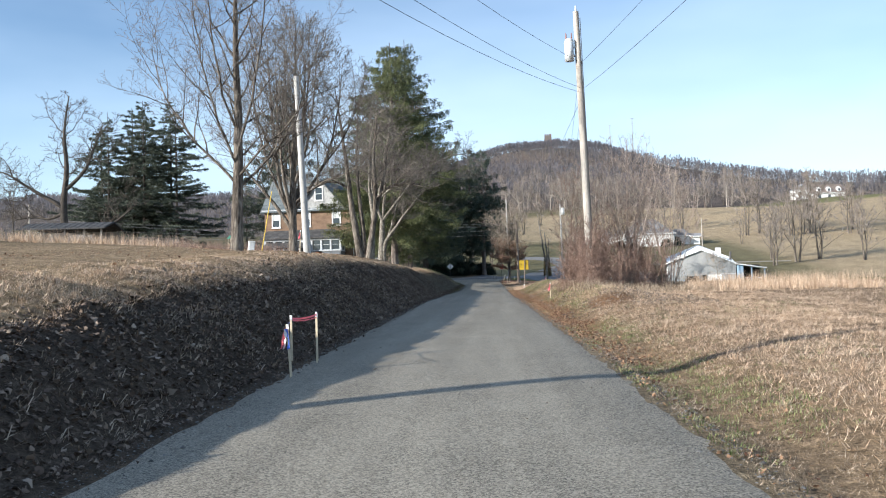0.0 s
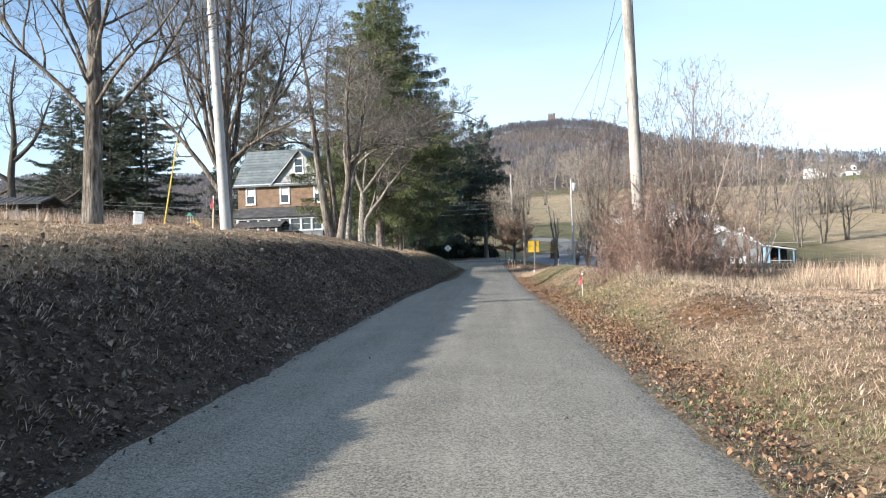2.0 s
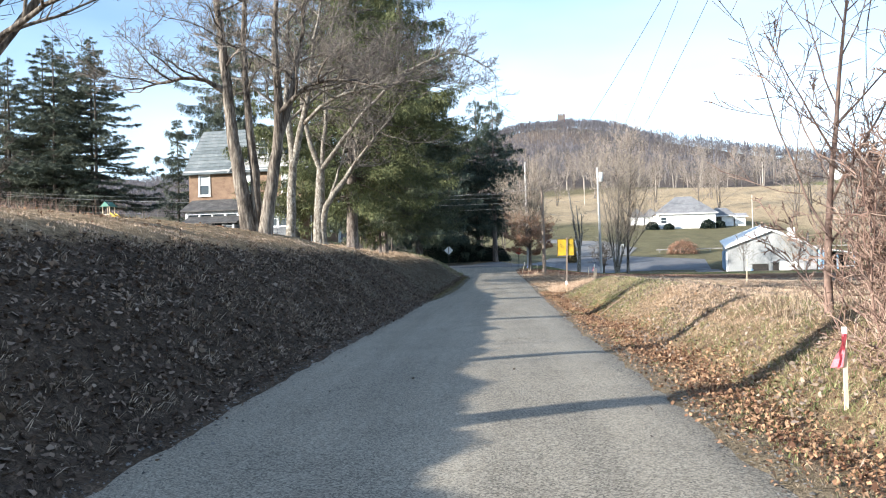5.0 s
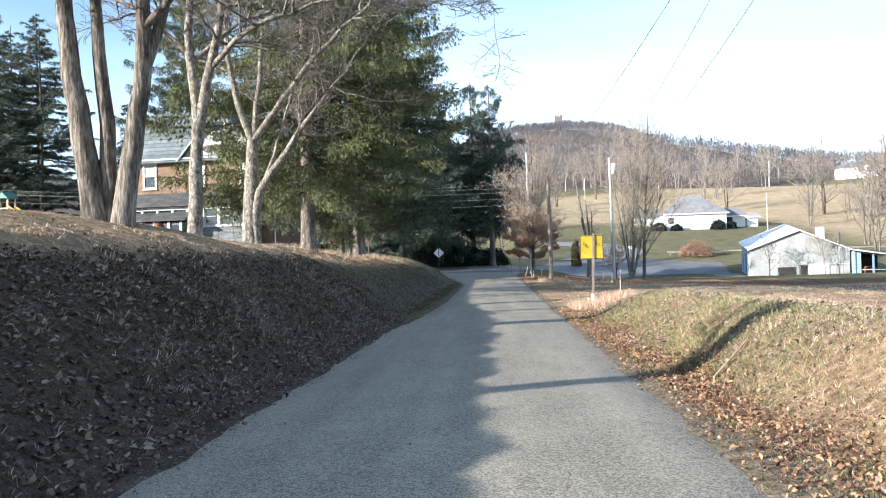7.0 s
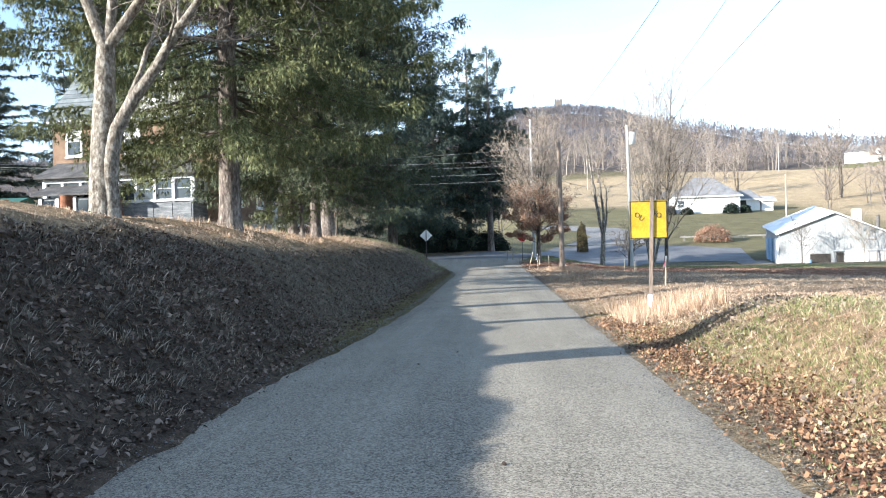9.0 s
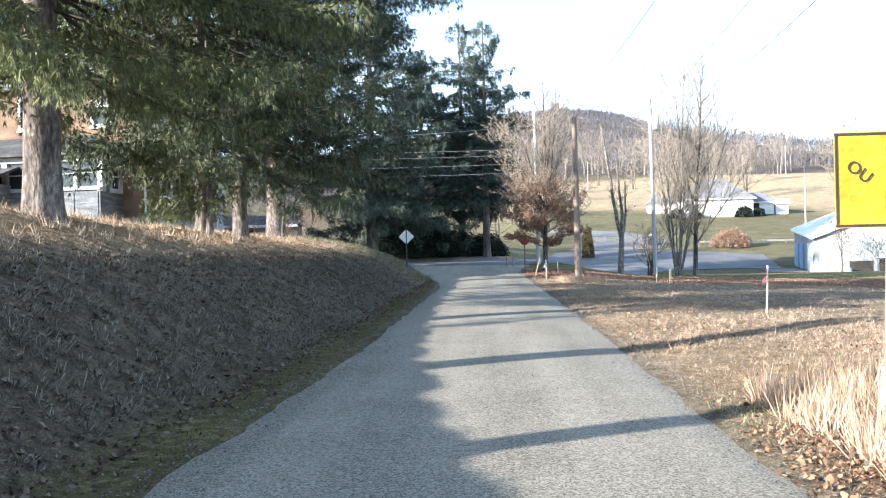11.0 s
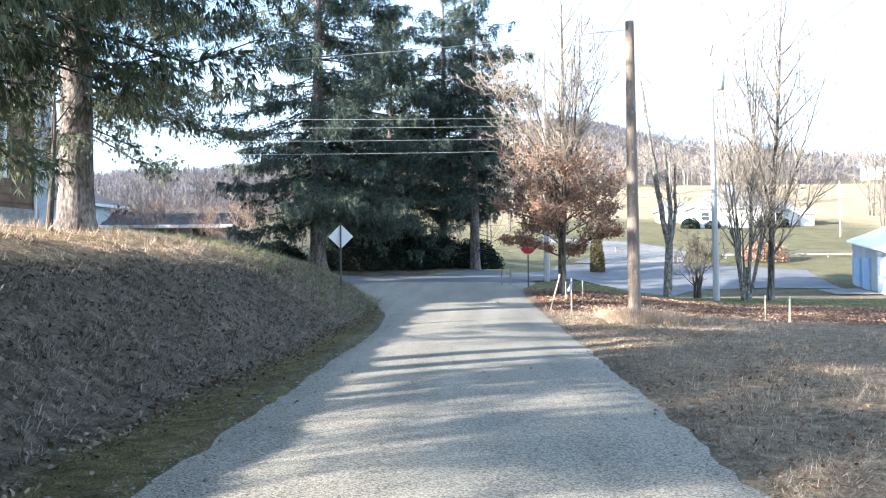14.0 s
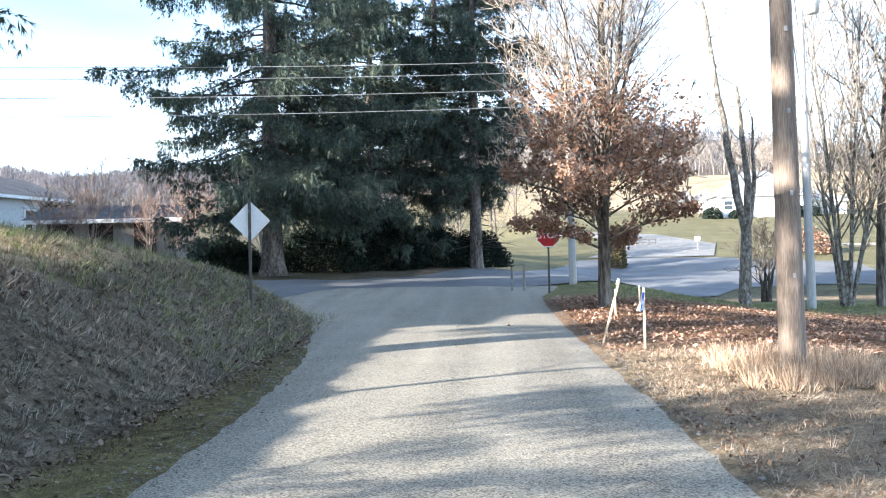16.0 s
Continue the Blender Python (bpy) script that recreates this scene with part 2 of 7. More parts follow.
M_BRICK = material("red_brick", [(0.2, 0.08, 0.06), (0.32, 0.14, 0.1), (0.4, 0.2, 0.15)], 6, 30, 0.9, 0.4)
M_BARN = material("whitened_metal_siding", [(0.2, 0.21, 0.21), (0.29, 0.3, 0.3), (0.4, 0.4, 0.39)], 0.6, 12, 0.6, 0.1, 0.004, stretch=(1, 1, 0.3))
M_BARNROOF = material("white_metal_roof", [(0.72, 0.72, 0.7), (0.82, 0.82, 0.8), (0.88, 0.87, 0.85)], 0.5, 12, 0.5, 0.1, 0.004)
M_BLUE = material("blue_paint", [(0.2, 0.32, 0.45), (0.32, 0.45, 0.58)], 2, 20, 0.6, 0.1)
M_RAMPGREEN = material("green_metal_roof", [(0.03, 0.1, 0.08), (0.06, 0.16, 0.13)], 2, 20, 0.5, 0.1)
# near black, the shade of an interior given as a surface colour
M_DARKIN = material("interior_shade_dark", [(0.02, 0.018, 0.016), (0.05, 0.045, 0.04)], 2, 10, 0.95, 0)
M_GREYROOF = material("grey_asphalt_shingles", [(0.11, 0.11, 0.115), (0.19, 0.19, 0.195), (0.26, 0.26, 0.26)], 0.8, 12, 0.9, 0.3)
M_BROWNROOF = material("faded_brown_shingles", [(0.13, 0.1, 0.085), (0.2, 0.16, 0.135), (0.28, 0.23, 0.2)], 0.8, 12, 0.9, 0.3)
M_TINROOF = material("rusty_tin_roof", [(0.16, 0.15, 0.15), (0.32, 0.31, 0.31), (0.46, 0.45, 0.44)], 0.8, 8, 0.6, 0.2)
M_SHEDWALL = material("weathered_boards", [(0.14, 0.13, 0.115), (0.27, 0.25, 0.225), (0.4, 0.37, 0.33)], 1.5, 18, 0.9, 0.4, stretch=(4, 4, 0.6))
M_RED = material("red_car_paint", [(0.25, 0.02, 0.025), (0.4, 0.04, 0.04)], 2, 20, 0.35, 0)
M_RUST = material("rusted_drum_steel", [(0.09, 0.035, 0.02), (0.2, 0.085, 0.045), (0.3, 0.14, 0.08)], 5, 40, 0.85, 0.4, 0.006)
M_YELLOW = material("yellow_sign_sheet", [(0.4, 0.25, 0.018), (0.5, 0.33, 0.026), (0.58, 0.4, 0.045)], 3, 30, 0.5, 0.05)
M_GUARD = material("yellow_guy_guard", [(0.62, 0.42, 0.04), (0.75, 0.54, 0.07)], 4, 30, 0.5, 0.05)
M_SLIDEGREEN = material("green_plastic", [(0.02, 0.13, 0.09), (0.04, 0.2, 0.14)], 3, 20, 0.45, 0)
M_BLACK = material("black_lettering", [(0.03, 0.03, 0.03), (0.06, 0.05, 0.04)], 4, 30, 0.7, 0)
M_STOP = material("stop_red", [(0.42, 0.02, 0.02), (0.52, 0.035, 0.03)], 3, 20, 0.45, 0)
M_SIGNBACK = material("bare_aluminium_sheet", [(0.7, 0.72, 0.73), (0.8, 0.81, 0.82), (0.85, 0.86, 0.86)], 3, 25, 0.5, 0.05)
M_LATH = material("raw_lath", [(0.45, 0.36, 0.24), (0.62, 0.52, 0.37), (0.72, 0.62, 0.46)], 4, 40, 0.85, 0.2, 0.003, stretch=(3, 3, 0.4))
M_PINK = material("pink_flagging_tape", [(0.75, 0.12, 0.16), (0.85, 0.25, 0.28)], 8, 40, 0.5, 0, seethrough=0.3)
M_TAPEBLUE = material("blue_flagging_tape", [(0.05, 0.1, 0.5), (0.1, 0.2, 0.6)], 8, 40, 0.5, 0)
M_BARK = material("grey_brown_bark", [(0.034, 0.027, 0.022), (0.125, 0.104, 0.085), (0.285, 0.25, 0.208)], 3, 17, 0.95, 1.0, 0.07, stretch=(1, 1, 0.18), span=0.22)
M_BARKPALE = material("pale_mottled_bark", [(0.066, 0.052, 0.04), (0.175, 0.155, 0.127), (0.37, 0.345, 0.3)], 7, 19, 0.9, 0.8, 0.04, stretch=(1, 1, 0.5), span=0.22)
M_BARKDARK = material("dark_bark", [(0.04, 0.033, 0.028), (0.085, 0.072, 0.06), (0.14, 0.12, 0.1)], 3, 26, 0.95, 0.8, 0.03, stretch=(1, 1, 0.3))
M_BARKSPRUCE = material("flaky_spruce_bark", [(0.05, 0.04, 0.035), (0.14, 0.115, 0.1), (0.3, 0.26, 0.225)], 3, 16, 0.95, 1.0, 0.06, stretch=(1, 1, 0.35), span=0.22)
M_TWIG = material("bare_twigs", [(0.078, 0.066, 0.057), (0.146, 0.126, 0.11), (0.265, 0.234, 0.204)], 1, 8, 0.9, 0, island=0.3, span=0.45)
M_TWIGPALE = material("pale_twigs", [(0.24, 0.19, 0.15), (0.36, 0.3, 0.24), (0.48, 0.41, 0.34)], 1, 8, 0.9, 0, island=0.3, span=0.45)
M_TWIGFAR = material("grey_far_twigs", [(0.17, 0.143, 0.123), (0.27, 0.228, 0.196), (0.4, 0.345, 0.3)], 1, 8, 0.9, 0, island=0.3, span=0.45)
M_TWIGRED = material("russet_brush_twigs", [(0.135, 0.082, 0.065), (0.24, 0.158, 0.125), (0.38, 0.275, 0.215)], 1, 8, 0.9, 0, island=0.4, span=0.45)
M_BRUSH = material("grey_brush_twigs", [(0.2, 0.15, 0.125), (0.34, 0.27, 0.225), (0.5, 0.42, 0.36)], 1, 8, 0.9, 0, island=0.4, span=0.45)
M_SPRUCE = material("spruce_needles", [(0.046, 0.06, 0.029), (0.124, 0.143, 0.065), (0.285, 0.285, 0.135)], 0.25, 2.0, 0.8, 0, island=0.3, seethrough=0.2, span=0.45)
# darker copy of M_SPRUCE for trees seen from the shaded side
M_SPRUCESHADED = material("shaded_spruce_needles", [(0.032, 0.046, 0.03), (0.078, 0.097, 0.058), (0.17, 0.18, 0.105)], 0.25, 2.0, 0.8, 0, island=0.3, seethrough=0.15, span=0.45)
# needle green lifted towards blue to imitate veiling glare over dark boughs
M_SPRUCEDARK = material("glare_blued_spruce_needles", [(0.031, 0.051, 0.046), (0.076, 0.104, 0.084), (0.165, 0.182, 0.118)], 0.25, 2.0, 0.85, 0, island=0.35, seethrough=0.25, span=0.45)
M_PINE = material("dark_pine_needles", [(0.045, 0.058, 0.046), (0.096, 0.116, 0.086), (0.185, 0.192, 0.14)], 0.25, 2.0, 0.85, 0, island=0.3, seethrough=0.1, span=0.45)
# near-black green: the deep shade under the spruces is put into the leaf colour
M_HEDGE = material("shade_dark_evergreen_leaves", [(0.01, 0.016, 0.014), (0.02, 0.03, 0.024), (0.04, 0.05, 0.036)], 0.6, 3.0, 1.0, 0, island=0.3, span=0.45, spec=0.05)
M_OAKLEAF = material("russet_oak_leaves", [(0.17, 0.09, 0.06), (0.31, 0.178, 0.118), (0.46, 0.29, 0.2)], 0.6, 3.0, 0.85, 0, island=0.5, seethrough=0.25, span=0.45)
M_LITTER = material("fallen_leaves", [(0.1, 0.05, 0.031), (0.23, 0.128, 0.074), (0.4, 0.25, 0.148)], 0.5, 4.0, 0.9, 0, island=0.7, seethrough=0.1, span=0.45)
M_LITTERPALE = material("pale_curled_leaves", [(0.12, 0.09, 0.07), (0.2, 0.155, 0.12), (0.32, 0.255, 0.2)], 0.5, 4.0, 0.9, 0, island=0.6, span=0.45)
M_CARPET = material("russet_leaf_carpet", [(0.17, 0.085, 0.055), (0.32, 0.19, 0.128), (0.44, 0.29, 0.21)], 0.5, 4.0, 0.9, 0, island=0.7, seethrough=0.1, span=0.45)
# leaf brown darkened below M_LITTER to carry some of the bank's shade
M_LITTERDULL = material("shade_toned_fallen_leaves", [(0.05, 0.035, 0.026), (0.112, 0.078, 0.057), (0.25, 0.19, 0.145)], 0.5, 4.0, 0.9, 0, island=0.5, span=0.5)
M_STRAW = material("dead_straw_grass", [(0.3, 0.2, 0.13), (0.52, 0.372, 0.256), (0.72, 0.56, 0.415)], 0.3, 3.0, 0.9, 0, island=0.6, seethrough=0.15, span=0.45)
M_DULLGRASS = material("dull_winter_grass", [(0.13, 0.092, 0.062), (0.31, 0.236, 0.166), (0.54, 0.44, 0.335)], 0.3, 3.0, 0.9, 0, island=0.6, seethrough=0.1, span=0.45)
M_HAY = material("grey_green_hay", [(0.095, 0.084, 0.063), (0.195, 0.172, 0.132), (0.31, 0.275, 0.22)], 0.5, 3.0, 0.9, 0, island=0.6, seethrough=0.1, span=0.45)
M_GREENGRASS = material("green_verge_grass", [(0.085, 0.115, 0.038), (0.185, 0.212, 0.08), (0.36, 0.35, 0.175)], 0.4, 3.0, 0.9, 0, island=0.6, seethrough=0.15, span=0.45)
M_MOSS = material("olive_moss_grass", [(0.05, 0.046, 0.014), (0.115, 0.1, 0.032), (0.21, 0.18, 0.07)], 0.4, 3.0, 0.95, 0, island=0.5, span=0.45)
# twig colour shifted to lilac grey; distance haze is mixed into it
M_WOODS = material("hazed_bare_woods", [(0.105, 0.098, 0.107), (0.165, 0.155, 0.167), (0.245, 0.228, 0.238)], 0.02, 0.3, 0.95, 0, island=0.25, span=0.45, seethrough=0.45)
M_WOODTRUNK = material("pale_wood_edge_trunks", [(0.22, 0.19, 0.16), (0.34, 0.3, 0.26)], 0.1, 1, 0.9, 0, island=0.4, span=0.45)


# ---- the lie of the land ----
def step(a, b, t):
    u = np.clip((t - a) / (b - a), 0, 1)
    return u * u * (3 - 2 * u)


def road_z(y):
    return np.interp(y, [-400, -40, 0, 10, 20, 35, 41, 46, 52, 60, 68, 76, 84, 98, 104, 110, 115, 120, 126, 140], [-9, -0.8, 0, 0.1, 0.14, 0.18, 0.18, 0.12, 0.05, 0.02, -0.02, 0.01, 0.05, 0.09, 0.2, 0.38, 0.55, 0.75, 0.9, 1.0])


def lane_left(y):
    return np.interp(y, [-60, 60, 66, 75, 96, 101, 105, 108.5, 111, 114, 118], [-3.08, -3.12, -2.75, -2.48, -2.5, -2.9, -3.7, -5.0, -7.5, -12, -15])


def lane_right(y):
    return np.interp(y, [-60, 15, 30, 45, 60, 78, 98, 108, 113, 118], [1.9, 1.84, 1.7, 1.6, 1.72, 1.85, 1.85, 1.75, 1.9, 3.0])


def ripple(x, y):
    return (np.sin(1.9 * x + 0.7 * y) * np.sin(0.8 * x - 1.3 * y + 1) + 0.6 * np.sin(3.7 * x + 2.9 * y + 2) * np.sin(2.3 * y - 3.1 * x)) * 0.5


def land(x, y):
    """Height of the ground at x, y (arrays)."""
    x, y = np.asarray(x, float), np.asarray(y, float)
    zr = road_z(y)
    # bank and lawn west of the road
    a, b = (-np.interp(y, [0, 62, 78, 98, 104], [3.1, 3.1, 3.3, 3.45, 3.7]) - x) / np.interp(y, [0, 60, 80, 110], [1, 1.05, 1.05, 1.0]), (108.5 - y) * 1.0
    k = 1.6
    h = np.clip(0.5 + 0.5 * (b - a) / k, 0, 1)
    d = b * (1 - h) + a * h - k * h * (1 - h)
    bank = np.interp(d, [-1, 0, 0.25, 0.6, 1.25, 1.8, 2.5, 3.2, 4, 4.8, 5.4, 6.5, 9, 14, 20, 27, 42, 90], [0, 0, 0.06, 0.3, 0.84, 1.2, 1.58, 1.9, 2.24, 2.55, 2.74, 2.88, 3.05, 3.35, 3.7, 4.2, 5.4, 8.0])
    slope_near = np.interp(d, [-1, 0, 0.25, 0.6, 1.2, 1.8, 2.4, 3, 4, 5, 7, 9, 14, 20, 27, 42, 90], [0, 0, 0.08, 0.38, 0.88, 1.18, 1.38, 1.54, 1.78, 2.0, 2.24, 2.38, 2.66, 3.1, 3.9, 5.3, 8.0])
    low = np.interp(y, [0, 2, 5, 9, 13, 17, 30, 50, 56, 64, 68, 74, 84, 95, 104, 110], [0.5, 0.58, 0.72, 0.88, 1.02, 1.12, 1.12, 1.12, 1.16, 1.13, 1.03, 0.93, 0.92, 0.92, 0.92, 0.9])
    lawn = np.interp(y, [0, 20, 32, 40, 50, 57, 62, 67, 75, 82, 92, 104, 110], [0.82, 0.82, 0.86, 0.92, 1.0, 1.03, 0.95, 0.91, 0.92, 0.85, 0.81, 0.82, 0.8])
    k = step(14, 30, y)
    west = zr + (slope_near * (1 - k) + k * bank) * (low + (lawn - low) * step(2.8, 5.5, d) + (np.interp(y, [0, 30, 45, 78, 92], [0.86, 0.86, 1, 1.02, 1.05]) - lawn) * step(8, 17, d)) + 0.05 * np.clip(-x - 5, 0, 60) * step(108, 118, y) * (1 - step(130, 200, y))
    west = west + 0.032 * (np.sin(2.3 * y + 0.6 * x) + np.sin(3.9 * y - 1.1 * x + 2) + 0.8 * np.sin(1.3 * y + 1)) * step(1.1, 1.8, d) * (1 - step(5.0, 6.5, d))
    # verge, berm and field east of the road
    field = np.interp(y, [-400, -40, 0, 15, 30, 50, 62, 74, 88, 100, 115, 128, 141, 150, 160, 172, 190, 215, 250, 330, 400, 500, 650, 868, 1000, 1250, 1700, 4000],
                      [-8, -0.5, 0.25, 0.4, 0.6, 0.62, 0.5, 0.2, 0.0, -0.2, -0.22, -0.6, -1.08, -0.7, 0.3, 2.0, 4.2, 7.2, 12, 24, 31, 45, 80, 127, 127, 105, 60, 40])
    slope = -(0.012 * np.clip(x - 12, 0, 60) + 0.4 * step(9, 22, x) * step(40, 60, y)) * (1 - step(90, 140, y))
    width = np.interp(y, [0, 20, 60, 75, 95], [3.2, 3.0, 2.4, 4, 9])
    berm = 0.3 * np.exp(-((x - 4.1) / 1.2) ** 2) * step(20, 30, y) * (1 - step(60, 68, y)) - 0.06 * np.exp(-((x - 2.4) / 0.4) ** 2) * (1 - step(60, 68, y))
    east = zr + (field + slope - zr) * step(0.15, 1, (x - 1.75) / width) + berm
    near = np.where(x < -0.7, west, east)
    # far country
    far_x = np.interp(x, [-2500, -700, -300, -120, -15, 39, 78, 122, 157, 187, 224, 261, 298, 390, 600, 2500], [0.5, 0.52, 0.58, 0.75, 0.9, 1.0, 1.05, 1.01, 0.92, 0.83, 0.74, 0.67, 0.62, 0.54, 0.5, 0.46])
    lift = np.interp(y, [100, 140, 200, 400, 700, 1000, 1700, 4000], [0.9, 1.4, 3.5, 22, 60, 90, 80, 40])
    w = step(-3, 12, x) * (1 - step(200, 300, y)) + step(-50, 0, x) * step(200, 300, y)
    w = w + (1 - w) * step(450, 800, y)
    lift = lift + 0.075 * np.clip(-x - 8, 0, 26) * step(112, 124, y) * (1 - step(170, 300, y))
    far = field * w + lift * (1 - w)
    far = far * (1 + (far_x - 1) * step(420, 800, y))
    far = far + 115 * np.exp(-(((x + 720) / 420) ** 2 + ((y - 1500) / 380) ** 2)) + 15 * np.exp(-(((x + 420) / 260) ** 2 + ((y - 720) / 260) ** 2))
    far = far + step(200, 500, y) * 3.5 * (np.sin(x / 47 + 1) * np.sin(y / 61) + 0.6 * np.sin(x / 19 + y / 33))
    side = np.clip((np.abs(x) - 60) / 300, 0, 1) ** 1.3 * 16 * (1 - step(300, 700, y)) * np.where(x < 0, 1.0, 0.5)
    t = step(121, 135, y)
    z = near * (1 - t) + far * t + side
    # ground lies a little under the paving
    le, ri = lane_left(y), lane_right(y)
    on_road = step(0.0, 0.25, x - le) * step(0.0, 0.25, ri - x) * (1 - step(116, 119, y))
    off = (1 - on_road) * np.clip(np.minimum(np.abs(x - le), np.abs(x - ri)) / 0.6, 0, 1) * (1 - step(140, 200, y))
    return z - 0.07 * on_road + 0.05 * ripple(x, y) * off


def land_at(x, y):
    return float(land(np.array([x]), np.array([y]))[0])


# ---- mesh helpers ----
def np_mesh(name, verts, faces):
    verts, faces = np.asarray(verts, np.float32), np.asarray(faces, np.int32)
    me = bpy.data.meshes.new(name)
    me.vertices.add(len(verts))
    me.vertices.foreach_set("co", verts.ravel())
    k = faces.shape[1]
    me.loops.add(faces.size)
    me.loops.foreach_set("vertex_index", faces.ravel())
    me.polygons.add(len(faces))
    me.polygons.foreach_set("loop_start", np.arange(0, faces.size, k, dtype=np.int32))
    me.update(calc_edges=True)
    return me


def np_object(name, verts, faces, mat, parent=None, smooth=False, label=""):
    me = np_mesh(name, verts, faces)
    me.materials.append(mat)
    if smooth:
        me.polygons.foreach_set("use_smooth", np.ones(len(me.polygons), bool))
    ob = new(name, me)
    ob.parent = parent
    if label:
        tagged(ob, label)
    return ob


def part(name, bm, mat, parent=None, label="", smooth=False):
    me = bpy.data.meshes.new(name)
    bm.normal_update()
    bm.to_mesh(me)
    bm.free()
    me.materials.append(mat)
    if smooth:
        me.polygons.foreach_set("use_smooth", np.ones(len(me.polygons), bool))
    ob = new(name, me)
    ob.parent = parent
    if label:
        tagged(ob, label)
    return ob


def thing(name, x, y, z, label, category, group="", rz=0, kind=""):
    ob = new(name)
    ob.empty_display_size = 0.3
    ob.matrix_basis = pose(x, y, z, 0, 0, rz)
    return tagged(ob, label, category, group, kind)


def box(bm, c, s, rz=0, rx=0, ry=0, bevel=0.0):
    m = pose(*c, rx, ry, rz) @ Matrix.Diagonal((*s, 1))
    r = bmesh.ops.create_cube(bm, size=1, matrix=m)
    if bevel:
        es = list({e for v in r["verts"] for e in v.link_edges})
        bmesh.ops.bevel(bm, geom=es, offset=bevel, segments=1, affect="EDGES")
    return bm


def rod(bm, p0, p1, r0, r1=None, n=10):
    p0, p1 = Vector(p0), Vector(p1)
    r1 = r0 if r1 is None else r1
    q = (p1 - p0).to_track_quat("Z", "Y").to_matrix().to_4x4()
    m = Matrix.Translation((p0 + p1) / 2) @ q
    bmesh.ops.create_cone(bm, cap_ends=True, segments=n, radius1=r0, radius2=max(r1, 1e-4), depth=(p1 - p0).length, matrix=m)
    return bm


def prism(bm, pts, axis, a, b):
    """A closed outline (u, v) drawn out along x ('x': y,z) or y ('y': x,z) or z ('z': x,y) from a to b."""
    def at(u, v, w):
        return {"x": (w, u, v), "y": (u, w, v), "z": (u, v, w)}[axis]
    lo = [bm.verts.new(at(u, v, a)) for u, v in pts]
    hi = [bm.verts.new(at(u, v, b)) for u, v in pts]
    n = len(pts)
    bm.faces.new(lo)
    bm.faces.new(hi[::-1])
    for i in range(n):
        bm.faces.new((lo[i], hi[i], hi[(i + 1) % n], lo[(i + 1) % n]))
    bmesh.ops.recalc_face_normals(bm, faces=bm.faces)
    return bm


def B():
    return bmesh.new()


def tubes(paths, sides):
    """Vertices and quads of tubes along paths [(points, radii)], all of one number of points."""
    if not paths:
        return np.zeros((0, 3)), np.zeros((0, 4), int)
    groups = {}
    for p, r in paths:
        groups.setdefault(len(p), []).append((p, r))
    vs, fs, base = [], [], 0
    for k, items in groups.items():
        P = np.array([p for p, r in items], float)
        R = np.array([r for p, r in items], float)
        T = np.gradient(P, axis=1)
        T /= np.linalg.norm(T, axis=2, keepdims=True) + 1e-9
        ref = np.where(np.abs(T[:, :1, 2:3]) > 0.9, np.array([1.0, 0, 0]), np.array([0, 0, 1.0]))
        U = np.cross(T, np.broadcast_to(ref, T.shape))
        U /= np.linalg.norm(U, axis=2, keepdims=True) + 1e-9
        W = np.cross(T, U)
        ang = np.arange(sides) * 2 * np.pi / sides
        V = P[:, :, None] + R[:, :, None, None] * (np.cos(ang)[None, None, :, None] * U[:, :, None] + np.sin(ang)[None, None, :, None] * W[:, :, None])
        n = len(items)
        idx = base + np.arange(n * k * sides).reshape(n, k, sides)
        nx = np.roll(idx, -1, axis=2)
        F = np.stack([idx[:, :-1], nx[:, :-1], nx[:, 1:], idx[:, 1:]], -1).reshape(-1, 4)
        if sides == 3 and k == 2:
            # the last twigs run out to a point
            V = P[:, :1, None] + 1.3 * (V[:, :1] - P[:, :1, None])
            V = np.concatenate([V.reshape(n, 3, 3), P[:, 1:]], 1)
            i4 = base + np.arange(n * 4).reshape(n, 4)
            vs.append(V.reshape(-1, 3))
            fs.append(np.concatenate([i4[:, [0, 1, 3]], i4[:, [1, 2, 3]], i4[:, [2, 0, 3]]]))
            base += n * 4
            continue
        if sides == 3:
            F = np.concatenate([F[:, [0, 1, 2]], F[:, [0, 2, 3]]])
        vs.append(V.reshape(-1, 3))
        fs.append(F)
        base += n * k * sides
    return np.concatenate(vs), np.concatenate(fs)


# ---- ground, roads ----
def spaced(lo, hi, s, out_lo, out_hi, grow=1.22):
    mid = list(np.arange(lo, hi + 1e-6, s))
    a, q = [lo], s
    while a[-1] > out_lo:
        q *= grow
        a.append(a[-1] - q)
    b, q = [hi], s
    while b[-1] < out_hi:
        q *= grow
        b.append(b[-1] + q)
    return np.array(a[:0:-1] + mid + b[1:])


def bare_spot(x, y):
    """Below 1 on the scraped earth in the verge."""
    return ((x - 3.8) / 0.75) ** 2 + ((y - 25.5) / 1.7) ** 2 + 0.35 * np.sin(5 * x + 3 * y) * np.sin(4 * y - 2 * x)


